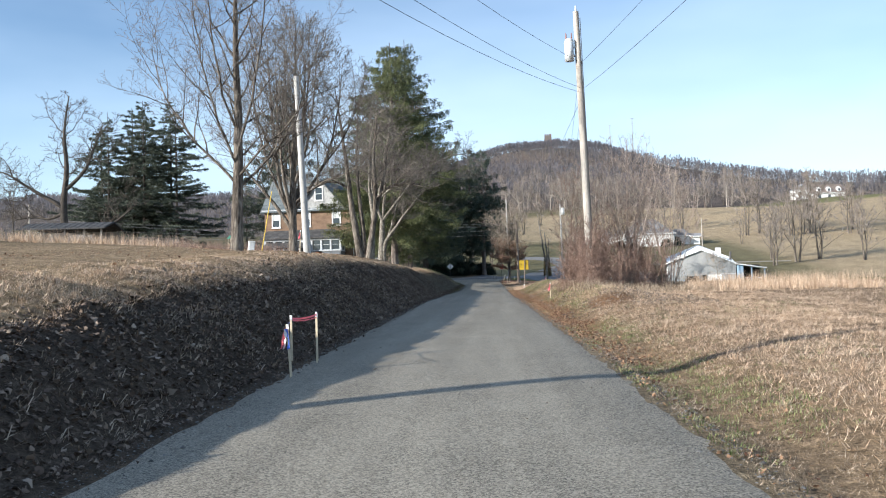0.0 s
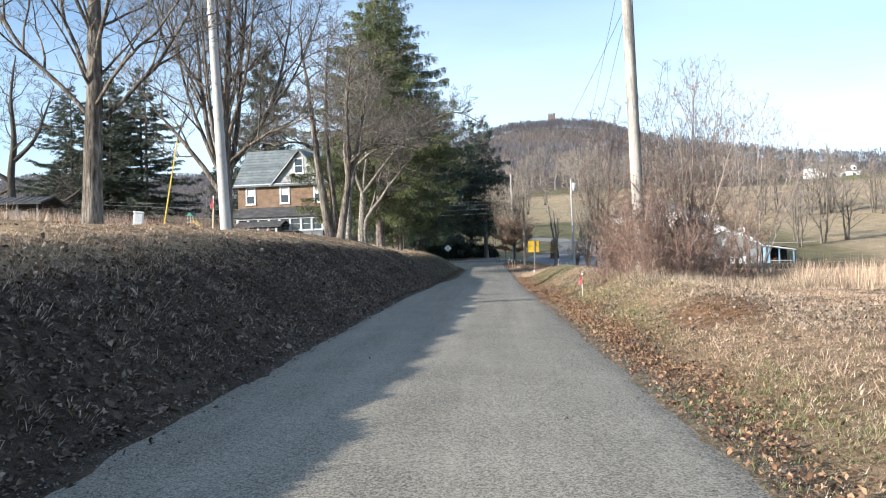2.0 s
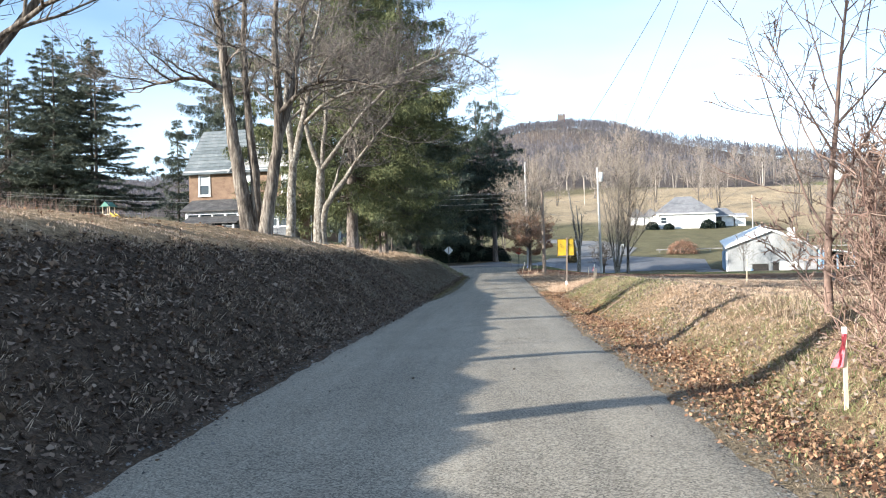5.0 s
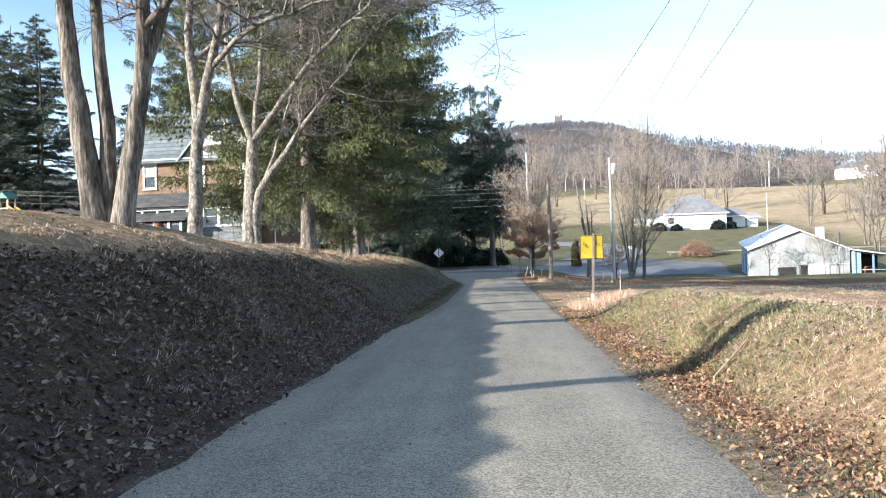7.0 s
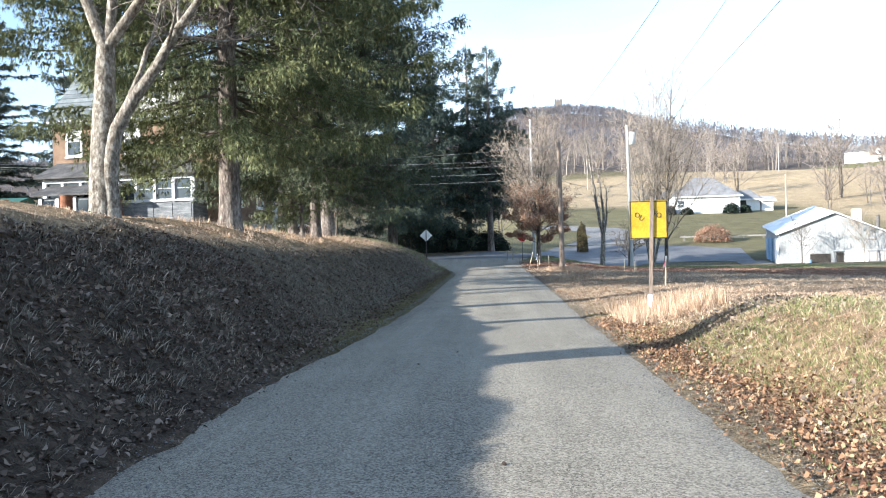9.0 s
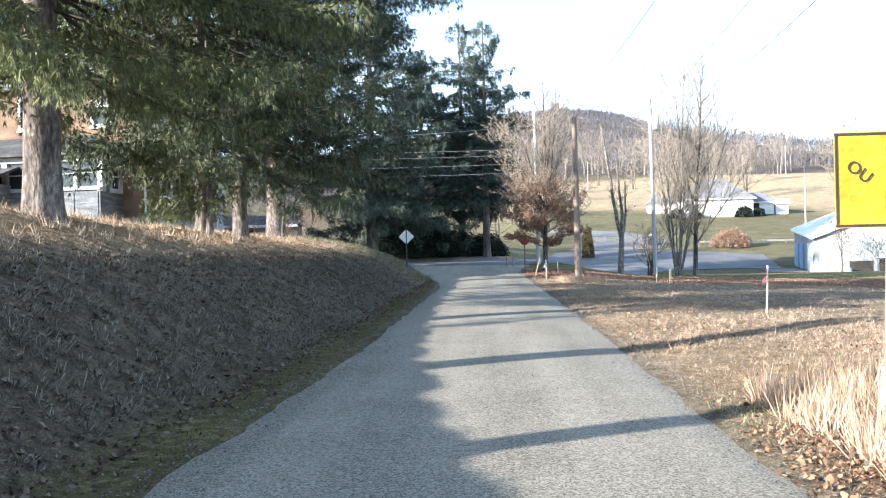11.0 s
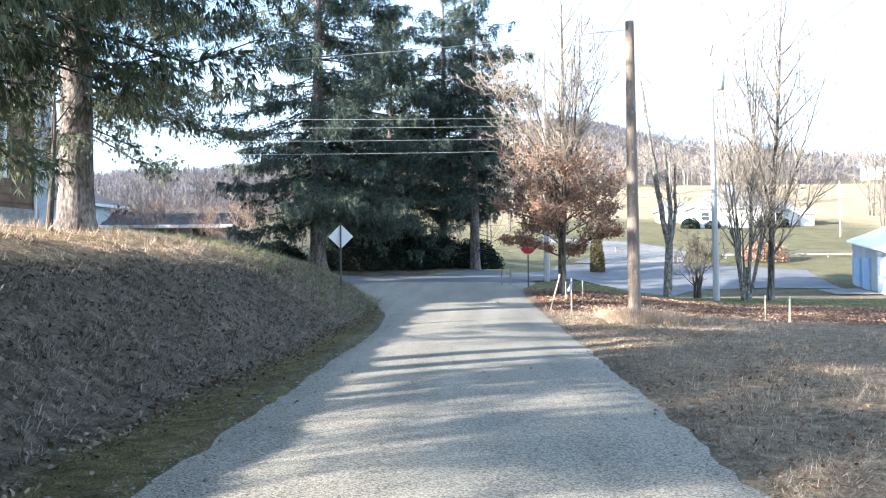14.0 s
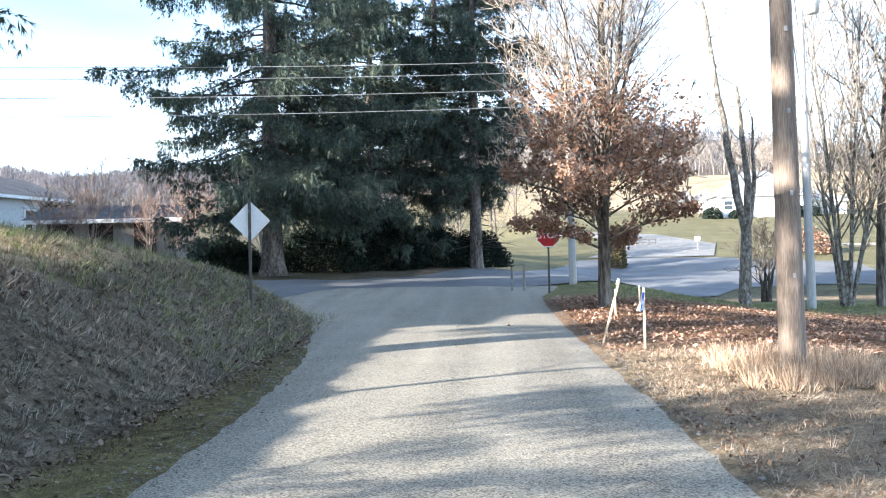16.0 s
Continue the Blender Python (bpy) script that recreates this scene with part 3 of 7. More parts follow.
def zone_colour(x, y):
    """Kind of ground cover, as a base colour; the bank litter's also holds shade."""
    def c(r, g, b):
        return np.array([r, g, b])
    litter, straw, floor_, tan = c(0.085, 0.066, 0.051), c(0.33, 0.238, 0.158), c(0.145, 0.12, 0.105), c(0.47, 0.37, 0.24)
    col = np.zeros(x.shape + (3,)) + straw

    def put(colour, w):
        col[...] = col * (1 - w[..., None]) + colour * w[..., None]
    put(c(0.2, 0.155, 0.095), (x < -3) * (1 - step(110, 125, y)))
    put(c(0.36, 0.265, 0.165), step(4.6, 5.2, -x) * (1 - step(100, 112, y)) * (1 - step(12, 30, -x)))
    # dark litter reaches up to the bank's shade edge, with shade in its colour
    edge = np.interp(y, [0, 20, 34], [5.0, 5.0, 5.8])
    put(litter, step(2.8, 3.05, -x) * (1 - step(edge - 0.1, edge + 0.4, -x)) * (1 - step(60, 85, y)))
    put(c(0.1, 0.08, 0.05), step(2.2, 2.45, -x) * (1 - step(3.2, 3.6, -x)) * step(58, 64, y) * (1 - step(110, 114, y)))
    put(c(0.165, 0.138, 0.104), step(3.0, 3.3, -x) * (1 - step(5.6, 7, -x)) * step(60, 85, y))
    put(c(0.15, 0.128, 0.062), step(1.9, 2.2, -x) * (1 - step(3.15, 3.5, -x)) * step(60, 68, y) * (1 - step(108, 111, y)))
    put(c(0.215, 0.175, 0.12), step(1.2, 1.4, x) * (1 - step(1.9, 2.2, x)) * (1 - step(98, 104, y)))
    put(c(0.285, 0.205, 0.128), (x > 2.1) * (1 - step(2.9, 4.2, x)) * (1 - step(98, 104, y)))
    put(c(0.27, 0.155, 0.085), np.exp(-np.clip(bare_spot(x, y), 0, 9) ** 2))
    put(c(0.29, 0.222, 0.152), (x > 2) * step(70, 78, y) * (1 - step(98, 102, y)))
    put(c(0.2, 0.115, 0.065), (x > 1.7) * step(100, 103, y) * (1 - step(110, 113, y)))
    put(c(0.2, 0.19, 0.09), (x > 1.0) * step(111, 114, y) * (1 - step(123, 128, y)))
    put(c(0.17, 0.15, 0.088), step(125, 140, y))
    put(c(0.185, 0.168, 0.095), step(150, 158, y) * (1 - step(222, 236, y)))
    put(c(0.15, 0.13, 0.085), step(4, 8, -x) * step(112, 120, y) * (1 - step(200, 260, y)))
    put(tan, step(226, 240, y) * (1 - step(345, 360, y)) * step(-10, 25, x))
    put(tan, step(120, 150, y + 0 * x) * step(58, 70, x) * (1 - step(345, 375, y)))
    put(c(0.2, 0.2, 0.09), step(340, 350, y) * (1 - step(372, 380, y)) * step(70, 100, x))
    put(floor_, step(372, 392, y + 0.12 * np.clip(x - 100, 0, 500) * 0) * step(-400, -300, -np.abs(x) * 0))
    return col


def build_ground():
    xs = spaced(-13, 9, 0.25, -3200, 3200, 1.14)
    ys = spaced(-6, 122, 0.5, -700, 4200, 1.05)
    X, Y = np.meshgrid(xs, ys)
    V = np.stack([X, Y, land(X, Y)], -1).reshape(-1, 3)
    i = np.arange(len(V)).reshape(X.shape)
    F = np.stack([i[:-1, :-1], i[:-1, 1:], i[1:, 1:], i[1:, :-1]], -1).reshape(-1, 4)
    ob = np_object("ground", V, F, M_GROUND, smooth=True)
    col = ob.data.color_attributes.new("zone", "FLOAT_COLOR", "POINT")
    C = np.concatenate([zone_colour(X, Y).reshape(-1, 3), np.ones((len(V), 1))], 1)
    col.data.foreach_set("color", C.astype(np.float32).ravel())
    tagged(ob, "rolling winter ground with tan grass and leaf litter", "ground", kind="structure")


def build_road():
    rng = np.random.default_rng(3)
    ys = np.concatenate([np.arange(-60, 112, 0.25), np.arange(112, 117.6, 0.25)])
    us = np.linspace(0, 1, 21)
    jl = rng.normal(0, 0.04, len(ys)) + 0.06 * np.sin(ys * 1.7 + 1) * np.sin(ys * 0.63) + 0.02 * np.sin(ys * 4.1)
    jr = rng.normal(0, 0.04, len(ys)) + 0.06 * np.sin(ys * 1.9) * np.sin(ys * 0.71 + 2) + 0.02 * np.sin(ys * 3.7 + 1)
    left = lane_left(ys) + jl - 0.1
    right = lane_right(ys) + jr + 0.1
    X = left[:, None] * (1 - us) + right[:, None] * us
    Y = np.broadcast_to(ys[:, None], X.shape)
    Z = road_z(ys)[:, None] + 0.035 * (1 - (2 * us - 1) ** 2)[None] - 0.012 - 0.05 * (np.abs(2 * us - 1) ** 10)[None]
    V = np.stack([X, Y, Z], -1).reshape(-1, 3)
    i = np.arange(len(V)).reshape(X.shape)
    F = np.stack([i[:-1, :-1], i[:-1, 1:], i[1:, 1:], i[1:, :-1]], -1).reshape(-1, 4)
    ob = np_object("road", V, F, M_ASPHALT, smooth=True)
    tagged(ob, "narrow worn grey chip-seal country lane", "road", kind="structure")


def strip(name, near_edge, far_edge, mat, label, lift, n=80, m=10):
    a, b = np.array(near_edge, float), np.array(far_edge, float)
    t = np.linspace(0, 1, n)
    A = np.stack([np.interp(t, np.linspace(0, 1, len(a)), a[:, k]) for k in (0, 1)], -1)
    C = np.stack([np.interp(t, np.linspace(0, 1, len(b)), b[:, k]) for k in (0, 1)], -1)
    u = np.linspace(0, 1, m)[None, :, None]
    P = A[:, None] * (1 - u) + C[:, None] * u
    Z = land(P[..., 0], P[..., 1]) + lift
    V = np.concatenate([P, Z[..., None]], -1).reshape(-1, 3)
    i = np.arange(n * m).reshape(n, m)
    F = np.stack([i[:-1, :-1], i[1:, :-1], i[1:, 1:], i[:-1, 1:]], -1).reshape(-1, 4)
    ob = np_object(name, V, F, mat, smooth=True)
    return tagged(ob, label, "road", kind="structure")


build_ground()
build_road()
CROSS_NEAR = [(-90, 95), (-40, 104), (-15, 110.5), (-7, 112.8), (-2, 115.2), (3.5, 118), (8, 126), (13, 138), (18, 147), (25, 149), (30.2, 147)]
CROSS_FAR = [(-92, 102), (-41, 111), (-15, 117.5), (-8, 120.5), (-3, 124), (1, 135), (4, 150), (8.6, 166), (14.5, 168), (22, 167), (33, 162)]
strip("cross_road", CROSS_NEAR, CROSS_FAR, M_ASPHALT2, "smooth dark asphalt cross road and lot", 0.05, 120, 24)
strip("driveway", [(10, 168), (15, 177), (14, 186), (8, 193)], [(22, 168), (25, 178), (21, 190), (9, 198)], M_GRAVEL, "pale gravel drive climbing from the lot", 0.08, 40, 8)
strip("concrete_apron", [(26.6, 139.2), (27.6, 146.5)], [(30.2, 139.0), (31.0, 146.5)], M_GRAVEL, "pale worn concrete apron beside the barn", 0.09, 12, 6)


# ---- trees ----
def grow_tree(seed, h, width, r, bole=0.2, limbs=14, angle=(0.5, 1.05), levels=4, kids=(9, 7, 4), upright=0.3, wiggle=0.14, lean=(0, 0), stems=1, twig_r=0.008, peak=0.55, kid_angle=(0.6, 1.15), limb_r=0.5, frame_limbs=None, reach=3.2):
    """Paths of a bare tree that fills a rounded crown: (coarse, fine), each [(points, radii)]."""
    rng = random.Random(seed)
    coarse, fine = [], []
    up = Vector((0, 0, 1))
    zc, rz, rx = h * peak, h * (1 - peak), width / 2

    def inside(p):
        dz = (p.z - zc) / (rz if p.z > zc else max(zc - bole * h * 0.6, 0.1))
        return (p.x * p.x + p.y * p.y) / (rx * rx) + dz * dz

    def rand_dir():
        return Vector((rng.gauss(0, 1), rng.gauss(0, 1), rng.gauss(0, 1))).normalized()

    def tilt(d, ang, az):
        side = d.cross(Vector((math.cos(az), math.sin(az), 0.3)))
        if side.length < 1e-3:
            side = d.cross(Vector((1, 0, 0)))
        return (Matrix.Rotation(ang, 3, side.normalized()) @ d).normalized()

    def branch(p, d, length, r0, level, tip):
        n = (8, 6, 4, 2, 1)[min(level, 4)]
        pts, rad, dirs = [p.copy()], [r0], [d.copy()]
        for i in range(n):
            lift = upright * (0.08, 0.3, 0.22, 0.12, 0.08)[min(level, 4)]
            d = (d + rand_dir() * wiggle * (1.0 if level else 0.5) + up * lift).normalized()
            p = p + d * length / n
            pts.append(p.copy())
            rad.append(max(r0 + (tip * r0 - r0) * ((i + 1) / n) ** 0.8, twig_r * (1, 1, 0.95, 0.85, 0.75)[min(level, 4)]))
            dirs.append(d.copy())
        (coarse if level < 2 else fine).append(([tuple(q) for q in pts], rad))
        if level >= levels:
            return
        if level == 0:
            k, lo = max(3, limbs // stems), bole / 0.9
        else:
            k, lo = kids[min(level - 1, len(kids) - 1)], 0.15
        az = rng.uniform(0, 6.28)
        for j in range(k):
            t = min(0.99, lo + (1 - lo) * (j + rng.uniform(0.1, 0.9)) / k)
            i = min(int(t * n), n - 1)
            f = t * n - i
            q = pts[i].lerp(pts[i + 1], f)
            az += 2.4 + rng.uniform(-0.5, 0.5)
            rr = rad[i] * (1 - f) + rad[i + 1] * f
            if level == 0:
                e = tilt(dirs[i], rng.uniform(*angle) * (1.1 - 0.45 * t), az)
                ln = 0.4
                while ln < h and inside(q + (e + up * upright * 0.5).normalized() * ln) < 1:
                    ln += 0.25
                branch(q, e, ln * rng.uniform(0.75, 1.08), min(rr * 0.8, rr * limb_r * rng.uniform(0.75, 1.2)), 1, 0.15)
            else:
                e = tilt(dirs[i], rng.uniform(*kid_angle), az)
                branch(q, e, length * rng.uniform(0.3, 0.5) * (1.15 - 0.55 * t), rr * rng.uniform(0.4, 0.6), level + 1, 0.3)

    def laid(points, r0, r1, first, k):
        """A main limb bent through a few points, with side limbs from the fraction first on."""
        q = np.array(points, float)
        n = 3 * (len(q) - 1) + 1
        run = np.concatenate([[0], np.cumsum(np.linalg.norm(np.diff(q, axis=0), axis=1))])
        u = np.linspace(0, run[-1], n)
        q = np.stack([np.interp(u, run, q[:, i]) for i in range(3)], -1)
        for _ in range(2):
            q[1:-1] = 0.25 * q[:-2] + 0.5 * q[1:-1] + 0.25 * q[2:]
        pts = [Vector(p) for p in q]
        for i in range(2, n):
            pts[i] = pts[i] + rand_dir() * wiggle * min(0.3, 0.02 / r0) * min(1.0, run[-1] / 6)
        rad = [r0 + (r1 - r0) * u[i] / run[-1] for i in range(n)]
        coarse.append(([tuple(p) for p in pts], rad))
        az = rng.uniform(0, 6.28)
        for j in range(k):
            t = min(0.99, first + (1 - first) * (j + rng.uniform(0.1, 0.9)) / k)
            i = min(int(t * (n - 1)), n - 2)
            f = t * (n - 1) - i
            p, d = pts[i].lerp(pts[i + 1], f), (pts[i + 1] - pts[i]).normalized()
            az += 2.4 + rng.uniform(-0.5, 0.5)
            rr = rad[i] * (1 - f) + rad[i + 1] * f
            e = tilt(d, rng.uniform(*angle), az)
            ln = 0.4
            while ln < reach and inside(p + (e + up * upright * 0.5).normalized() * ln) < 1:
                ln += 0.25
            branch(p, e, max(0.5, ln * rng.uniform(0.55, 1.05)), min(rr * 0.75, 0.009 + 0.011 * ln), 1, 0.15)

    if frame_limbs:
        for points, r0, r1, first, k in frame_limbs:
            laid(points, r0, r1, first, k)
        return coarse, fine
    for s in range(stems):
        d = Vector((lean[0], lean[1], 1)).normalized()
        p = Vector((0, 0, -0.2))
        if stems > 1:
            a = s * 6.283 / stems + rng.uniform(-0.3, 0.3)
            d = (d + Vector((math.cos(a), math.sin(a), 0)) * rng.uniform(0.12, 0.26)).normalized()
            p += Vector((math.cos(a), math.sin(a), 0)) * r * 0.9
        branch(p, d, h * 0.9 * (1 if stems == 1 else rng.uniform(0.75, 0.95)), r * (1 if stems == 1 else 0.72), 0, 0.12)
    return coarse, fine


def flare(paths, amount=0.35):
    out = []
    for p, rad in paths:
        rad = list(rad)
        if p[0][2] < 0.1:
            rad[0] *= 1 + amount
            q = tuple(a + (b - a) * 0.25 for a, b in zip(p[0], p[1]))
            p, rad = [p[0], q] + list(p[1:]), [rad[0], rad[0] / (1 + amount) * 1.05] + rad[1:]
        out.append((p, rad))
    return out


def make_tree(x, y, label, bark, twig, seed, category="tree", name="bare_tree", group="", sides=9, dz=0, **kw):
    coarse, fine = grow_tree(seed, **kw)
    t = thing(name, x, y, land_at(x, y) + dz, label, category, group)
    V, F = tubes(flare(coarse), sides)
    np_object("trunk", V, F, bark, t, smooth=True)
    V, F = tubes(fine, 3)
    np_object("crown", V, F, twig, t)
    return t


def leaf_cards(centres, rng, size, flat=0.0, aspect=1.4):
    """Small four-cornered leaves about the given centres."""
    n = len(centres)
    a = rng.normal(size=(n, 3))
    a[:, 2] *= 1 - flat
    a /= np.linalg.norm(a, axis=1, keepdims=True)
    b = rng.normal(size=(n, 3))
    b[:, 2] *= 1 - flat
    b -= a * (a * b).sum(1, keepdims=True)
    b /= np.linalg.norm(b, axis=1, keepdims=True) + 1e-9
    c = np.cross(a, b)
    s = size * rng.uniform(0.6, 1.3, (n, 1))
    V = np.stack([centres - a * s * aspect / 2, centres + b * s * 0.42 + c * s * 0.12, centres + a * s * aspect / 2, centres - b * s * 0.42 + c * s * 0.12], 1).reshape(-1, 3)
    return V, np.arange(4 * n).reshape(-1, 4)


def curled_leaves(centres, rng, size, flat=0.3):
    """Dry leaves, folded along the midrib and curled along their length; six corners each."""
    n = len(centres)
    a = rng.normal(size=(n, 3))
    a[:, 2] *= 1 - flat
    a /= np.linalg.norm(a, axis=1, keepdims=True)
    b = np.cross(a, np.array([0, 0, 1.0]) + rng.normal(0, 0.6 * (1 - flat) + 0.1, (n, 3)))
    b /= np.linalg.norm(b, axis=1, keepdims=True) + 1e-9
    c = np.cross(a, b)
    c *= np.where(c[:, 2:] < 0, -1, 1)
    s = size * rng.uniform(0.55, 1.35, (n, 1))
    wide = rng.uniform(0.13, 0.38, (n, 1))
    fold, curl = rng.uniform(-0.05, 0.3, (n, 1)), rng.uniform(-0.35, 0.45, (n, 1))

    def at(u, v, jit=0.07):
        return centres + s * (a * (u - 0.5) + b * v + c * (fold * np.abs(v) * 2 + curl * (4 * (u - 0.5) ** 2 - 0.4)) + rng.normal(0, jit, (n, 3)))
    V = np.stack([at(0.0, 0 * wide), at(0.35, wide), at(0.3, -wide), at(0.7, wide * 0.8), at(0.75, -wide * 0.75), at(1.0, 0 * wide)], 1).reshape(-1, 3)
    F = np.array([(0, 1, 2), (1, 3, 2), (2, 3, 4), (3, 5, 4)])
    return V, ((np.arange(n) * 6)[:, None, None] + F[None]).reshape(-1, 3)


def spruce_paths(seed, h, r, low, reach, droop, density, spray, whorl=0.5, open_top=0.0, ragged=0.25, low_w=0.6, pend=1.0, dead=0):
    """Limbs in whorls, each with side branchlets from which short twigs hang."""
    rng = np.random.default_rng(seed)
    limbs, C, D = [], [], []
    z = low
    down = np.array([0, 0, -1.0])
    while z < h - 0.3:
        f = (z - low) / (h - low)
        full = reach * float(np.interp(f, [0, 0.14, 0.35, 0.7, 1], [low_w, 0.88, 1, 0.57, 0.04]))
        for k in range(rng.integers(5, 9)):
            if rng.uniform() < open_top * f:
                continue
            az = rng.uniform(0, 2 * np.pi)
            L = full * rng.uniform(1 - ragged - 0.25, 1 + ragged) + 0.25
            sag = droop * (0.4 + 0.75 * (1 - f)) * rng.uniform(0.55, 1.4)
            s = np.linspace(0, 1, 6)
            out = L * s
            zz = z + rng.uniform(-0.2, 0.2) + 0.2 * L * s * (0.4 + f) - sag * L * s ** 1.3 + 0.5 * sag * L * s ** 4 + rng.normal(0, 0.02, 6) * L * s
            bend = az + rng.normal(0, 0.15) * s
            P = np.stack([np.cos(bend) * out, np.sin(bend) * out, zz], -1)
            limbs.append((P.tolist(), np.linspace(0.01 + 0.009 * L, 0.006, 6).tolist()))
            m = max(4, int(density * (3.2 * L + 0.45 * L * L)))
            t = rng.uniform(0.06, 1, m) ** 0.72
            i = np.clip((t * 5).astype(int), 0, 4)
            fr = (t * 5 - i)[:, None]
            Q = P[i] * (1 - fr) + P[i + 1] * fr
            out_dir = np.array([np.cos(az), np.sin(az), 0.0])
            side = np.array([-np.sin(az), np.cos(az), 0.0])
            sg = rng.choice([-1.0, 1.0], m)[:, None]
            ln = (0.2 + 0.17 * L * (1.08 - 0.8 * t) * rng.uniform(0.5, 1.2, m))[:, None]
            aim = out_dir * rng.uniform(0.45, 1.0, (m, 1)) + side * sg * rng.uniform(0.35, 1.0, (m, 1)) + rng.normal(0, 0.1, (m, 3)) + np.array([0, 0, 0.12])
            aim /= np.linalg.norm(aim, axis=1, keepdims=True)
            for q in (0.08, 0.3, 0.52, 0.75, 0.95):
                at = Q + aim * ln * q + down * ln * 0.3 * q ** 2
                C.append(at + rng.normal(0, 0.02, (m, 3)))
                d = aim + down * 0.5 * q + rng.normal(0, 0.3, (m, 3))
                D.append(d / np.linalg.norm(d, axis=1, keepdims=True))
                if q > 0.25 and pend > 0:
                    # twigs hanging in a row under the branchlet
                    hang = spray * pend * rng.uniform(0.1, 1.25, (m, 1))
                    for w in (0.5, 1.35):
                        C.append(at + down * hang * w + rng.normal(0, 0.03, (m, 3)))
                        d = down + aim * 0.25 + rng.normal(0, 0.22, (m, 3))
                        D.append(d / np.linalg.norm(d, axis=1, keepdims=True))
        z += whorl * rng.uniform(0.7, 1.3)
    for k in range(dead):
        az, L, zd = rng.uniform(0, 6.28), rng.uniform(1.2, 3.2), rng.uniform(1.2, low + 2)
        P = [(math.cos(az) * L * s, math.sin(az) * L * s, zd + rng.normal(0, 0.06) - 0.12 * L * s * s) for s in (0, 0.2, 0.4, 0.6, 0.8, 1)]
        limbs.append((P, [0.022, 0.02, 0.017, 0.014, 0.011, 0.008]))
    trunk = [([(0, 0, -0.3), (0, 0, 0.25), (0, 0, 1.0), (0, 0.02, h * 0.3), (0.05, 0, h * 0.65), (0, 0, h)], [r * 1.5, r * 1.14, r, r * 0.8, r * 0.45, 0.03])]
    return trunk, limbs, np.concatenate(C), np.concatenate(D), rng, spray


def sprays(C, D, rng, length, slim, blades=4):
    """Needle-clad twig ends: slim blades spreading from one point."""
    n = len(C)
    S = np.cross(D, rng.normal(size=(n, 3)))
    S /= np.linalg.norm(S, axis=1, keepdims=True) + 1e-9
    N = np.cross(D, S)
    L = length * rng.uniform(0.55, 1.3, (n, 1))
    W = L * slim
    tris = []
    for q in np.linspace(-0.42, 0.4, blades):
        e = D + S * q + N * rng.normal(0, 0.25, (n, 1))
        e /= np.linalg.norm(e, axis=1, keepdims=True)
        tris.append(np.stack([C - S * W + D * L * 0.1 * abs(q), C + S * W, C + e * L * (1 - 0.35 * abs(q))], 1))
    V = np.concatenate(tris, 1).reshape(-1, 3)
    return V, np.arange(len(V)).reshape(-1, 3)


def make_conifer(x, y, label, seed, h, r, low, reach, droop=0.5, density=1.0, spray=0.2, slim=0.06, leafmat=None, bark=None, name="spruce_tree", group="", dz=0, blades=4, **kw):
    trunk, limbs, C, D, rng, spray = spruce_paths(seed, h, r, low, reach, droop, density, spray, **kw)
    t = thing(name, x, y, land_at(x, y) + dz, label, "tree", group)
    V, F = tubes(trunk, 10)
    np_object("trunk", V, F, bark or M_BARKSPRUCE, t, smooth=True)
    V, F = tubes(limbs, 3)
    tagged(np_object("branchwork", V, F, M_BARKDARK, t), kind="stuff")
    V, F = sprays(C, D, rng, spray, slim, blades)
    np_object("crown", V, F, leafmat or M_SPRUCE, t)
    return t


# bare trees on the lawn above the bank; each main limb is bent through a few points
make_tree(-9.6, 31.0, "large bare grey maple on the lawn above the bank", M_BARK, M_TWIG, 11, h=14.2, width=9.0, r=0.2, angle=(0.5, 1.1), kids=(10, 6, 4), upright=0.3, wiggle=0.2, twig_r=0.0055, peak=0.5, name="maple_tree", reach=3.0, frame_limbs=[
    ([(0, 0, -0.2), (0.05, 0, 1.2), (0.12, 0, 2.5), (0.15, 0.1, 5), (0.1, 0, 8.5), (0.3, 0, 13)], 0.25, 0.02, 0.25, 24),
    ([(0.1, 0, 2.4), (0.7, 0.2, 2.95), (1.5, 0.3, 3.8), (2.4, 0.4, 5.2), (3.2, 0.3, 7.5)], 0.06, 0.012, 0.2, 13),
    ([(0.08, 0, 2.55), (-0.5, -0.1, 3.3), (-1.5, -0.3, 4.3), (-2.6, -0.3, 6), (-3.2, -0.2, 8)], 0.06, 0.012, 0.2, 13),
    ([(0.1, 0, 3.3), (-0.4, 0.3, 4.2), (-1, 0.5, 5.6), (-1.6, 0.6, 8.5), (-1.8, 0.6, 11)], 0.055, 0.012, 0.2, 14),
    ([(0.12, 0, 3.8), (0.6, -0.4, 5), (1.2, -0.6, 7), (1.6, -0.7, 10), (1.7, -0.6, 12)], 0.055, 0.012, 0.2, 14),
    ([(0.14, 0.1, 4.5), (-0.3, -0.6, 6), (-0.6, -1, 9), (-0.7, -1, 11.5)], 0.05, 0.012, 0.2, 8),
    ([(0.1, 0, 2.8), (0.9, -0.6, 3.5), (2.2, -1, 4.4), (3.6, -1.2, 6)], 0.05, 0.012, 0.2, 7)])
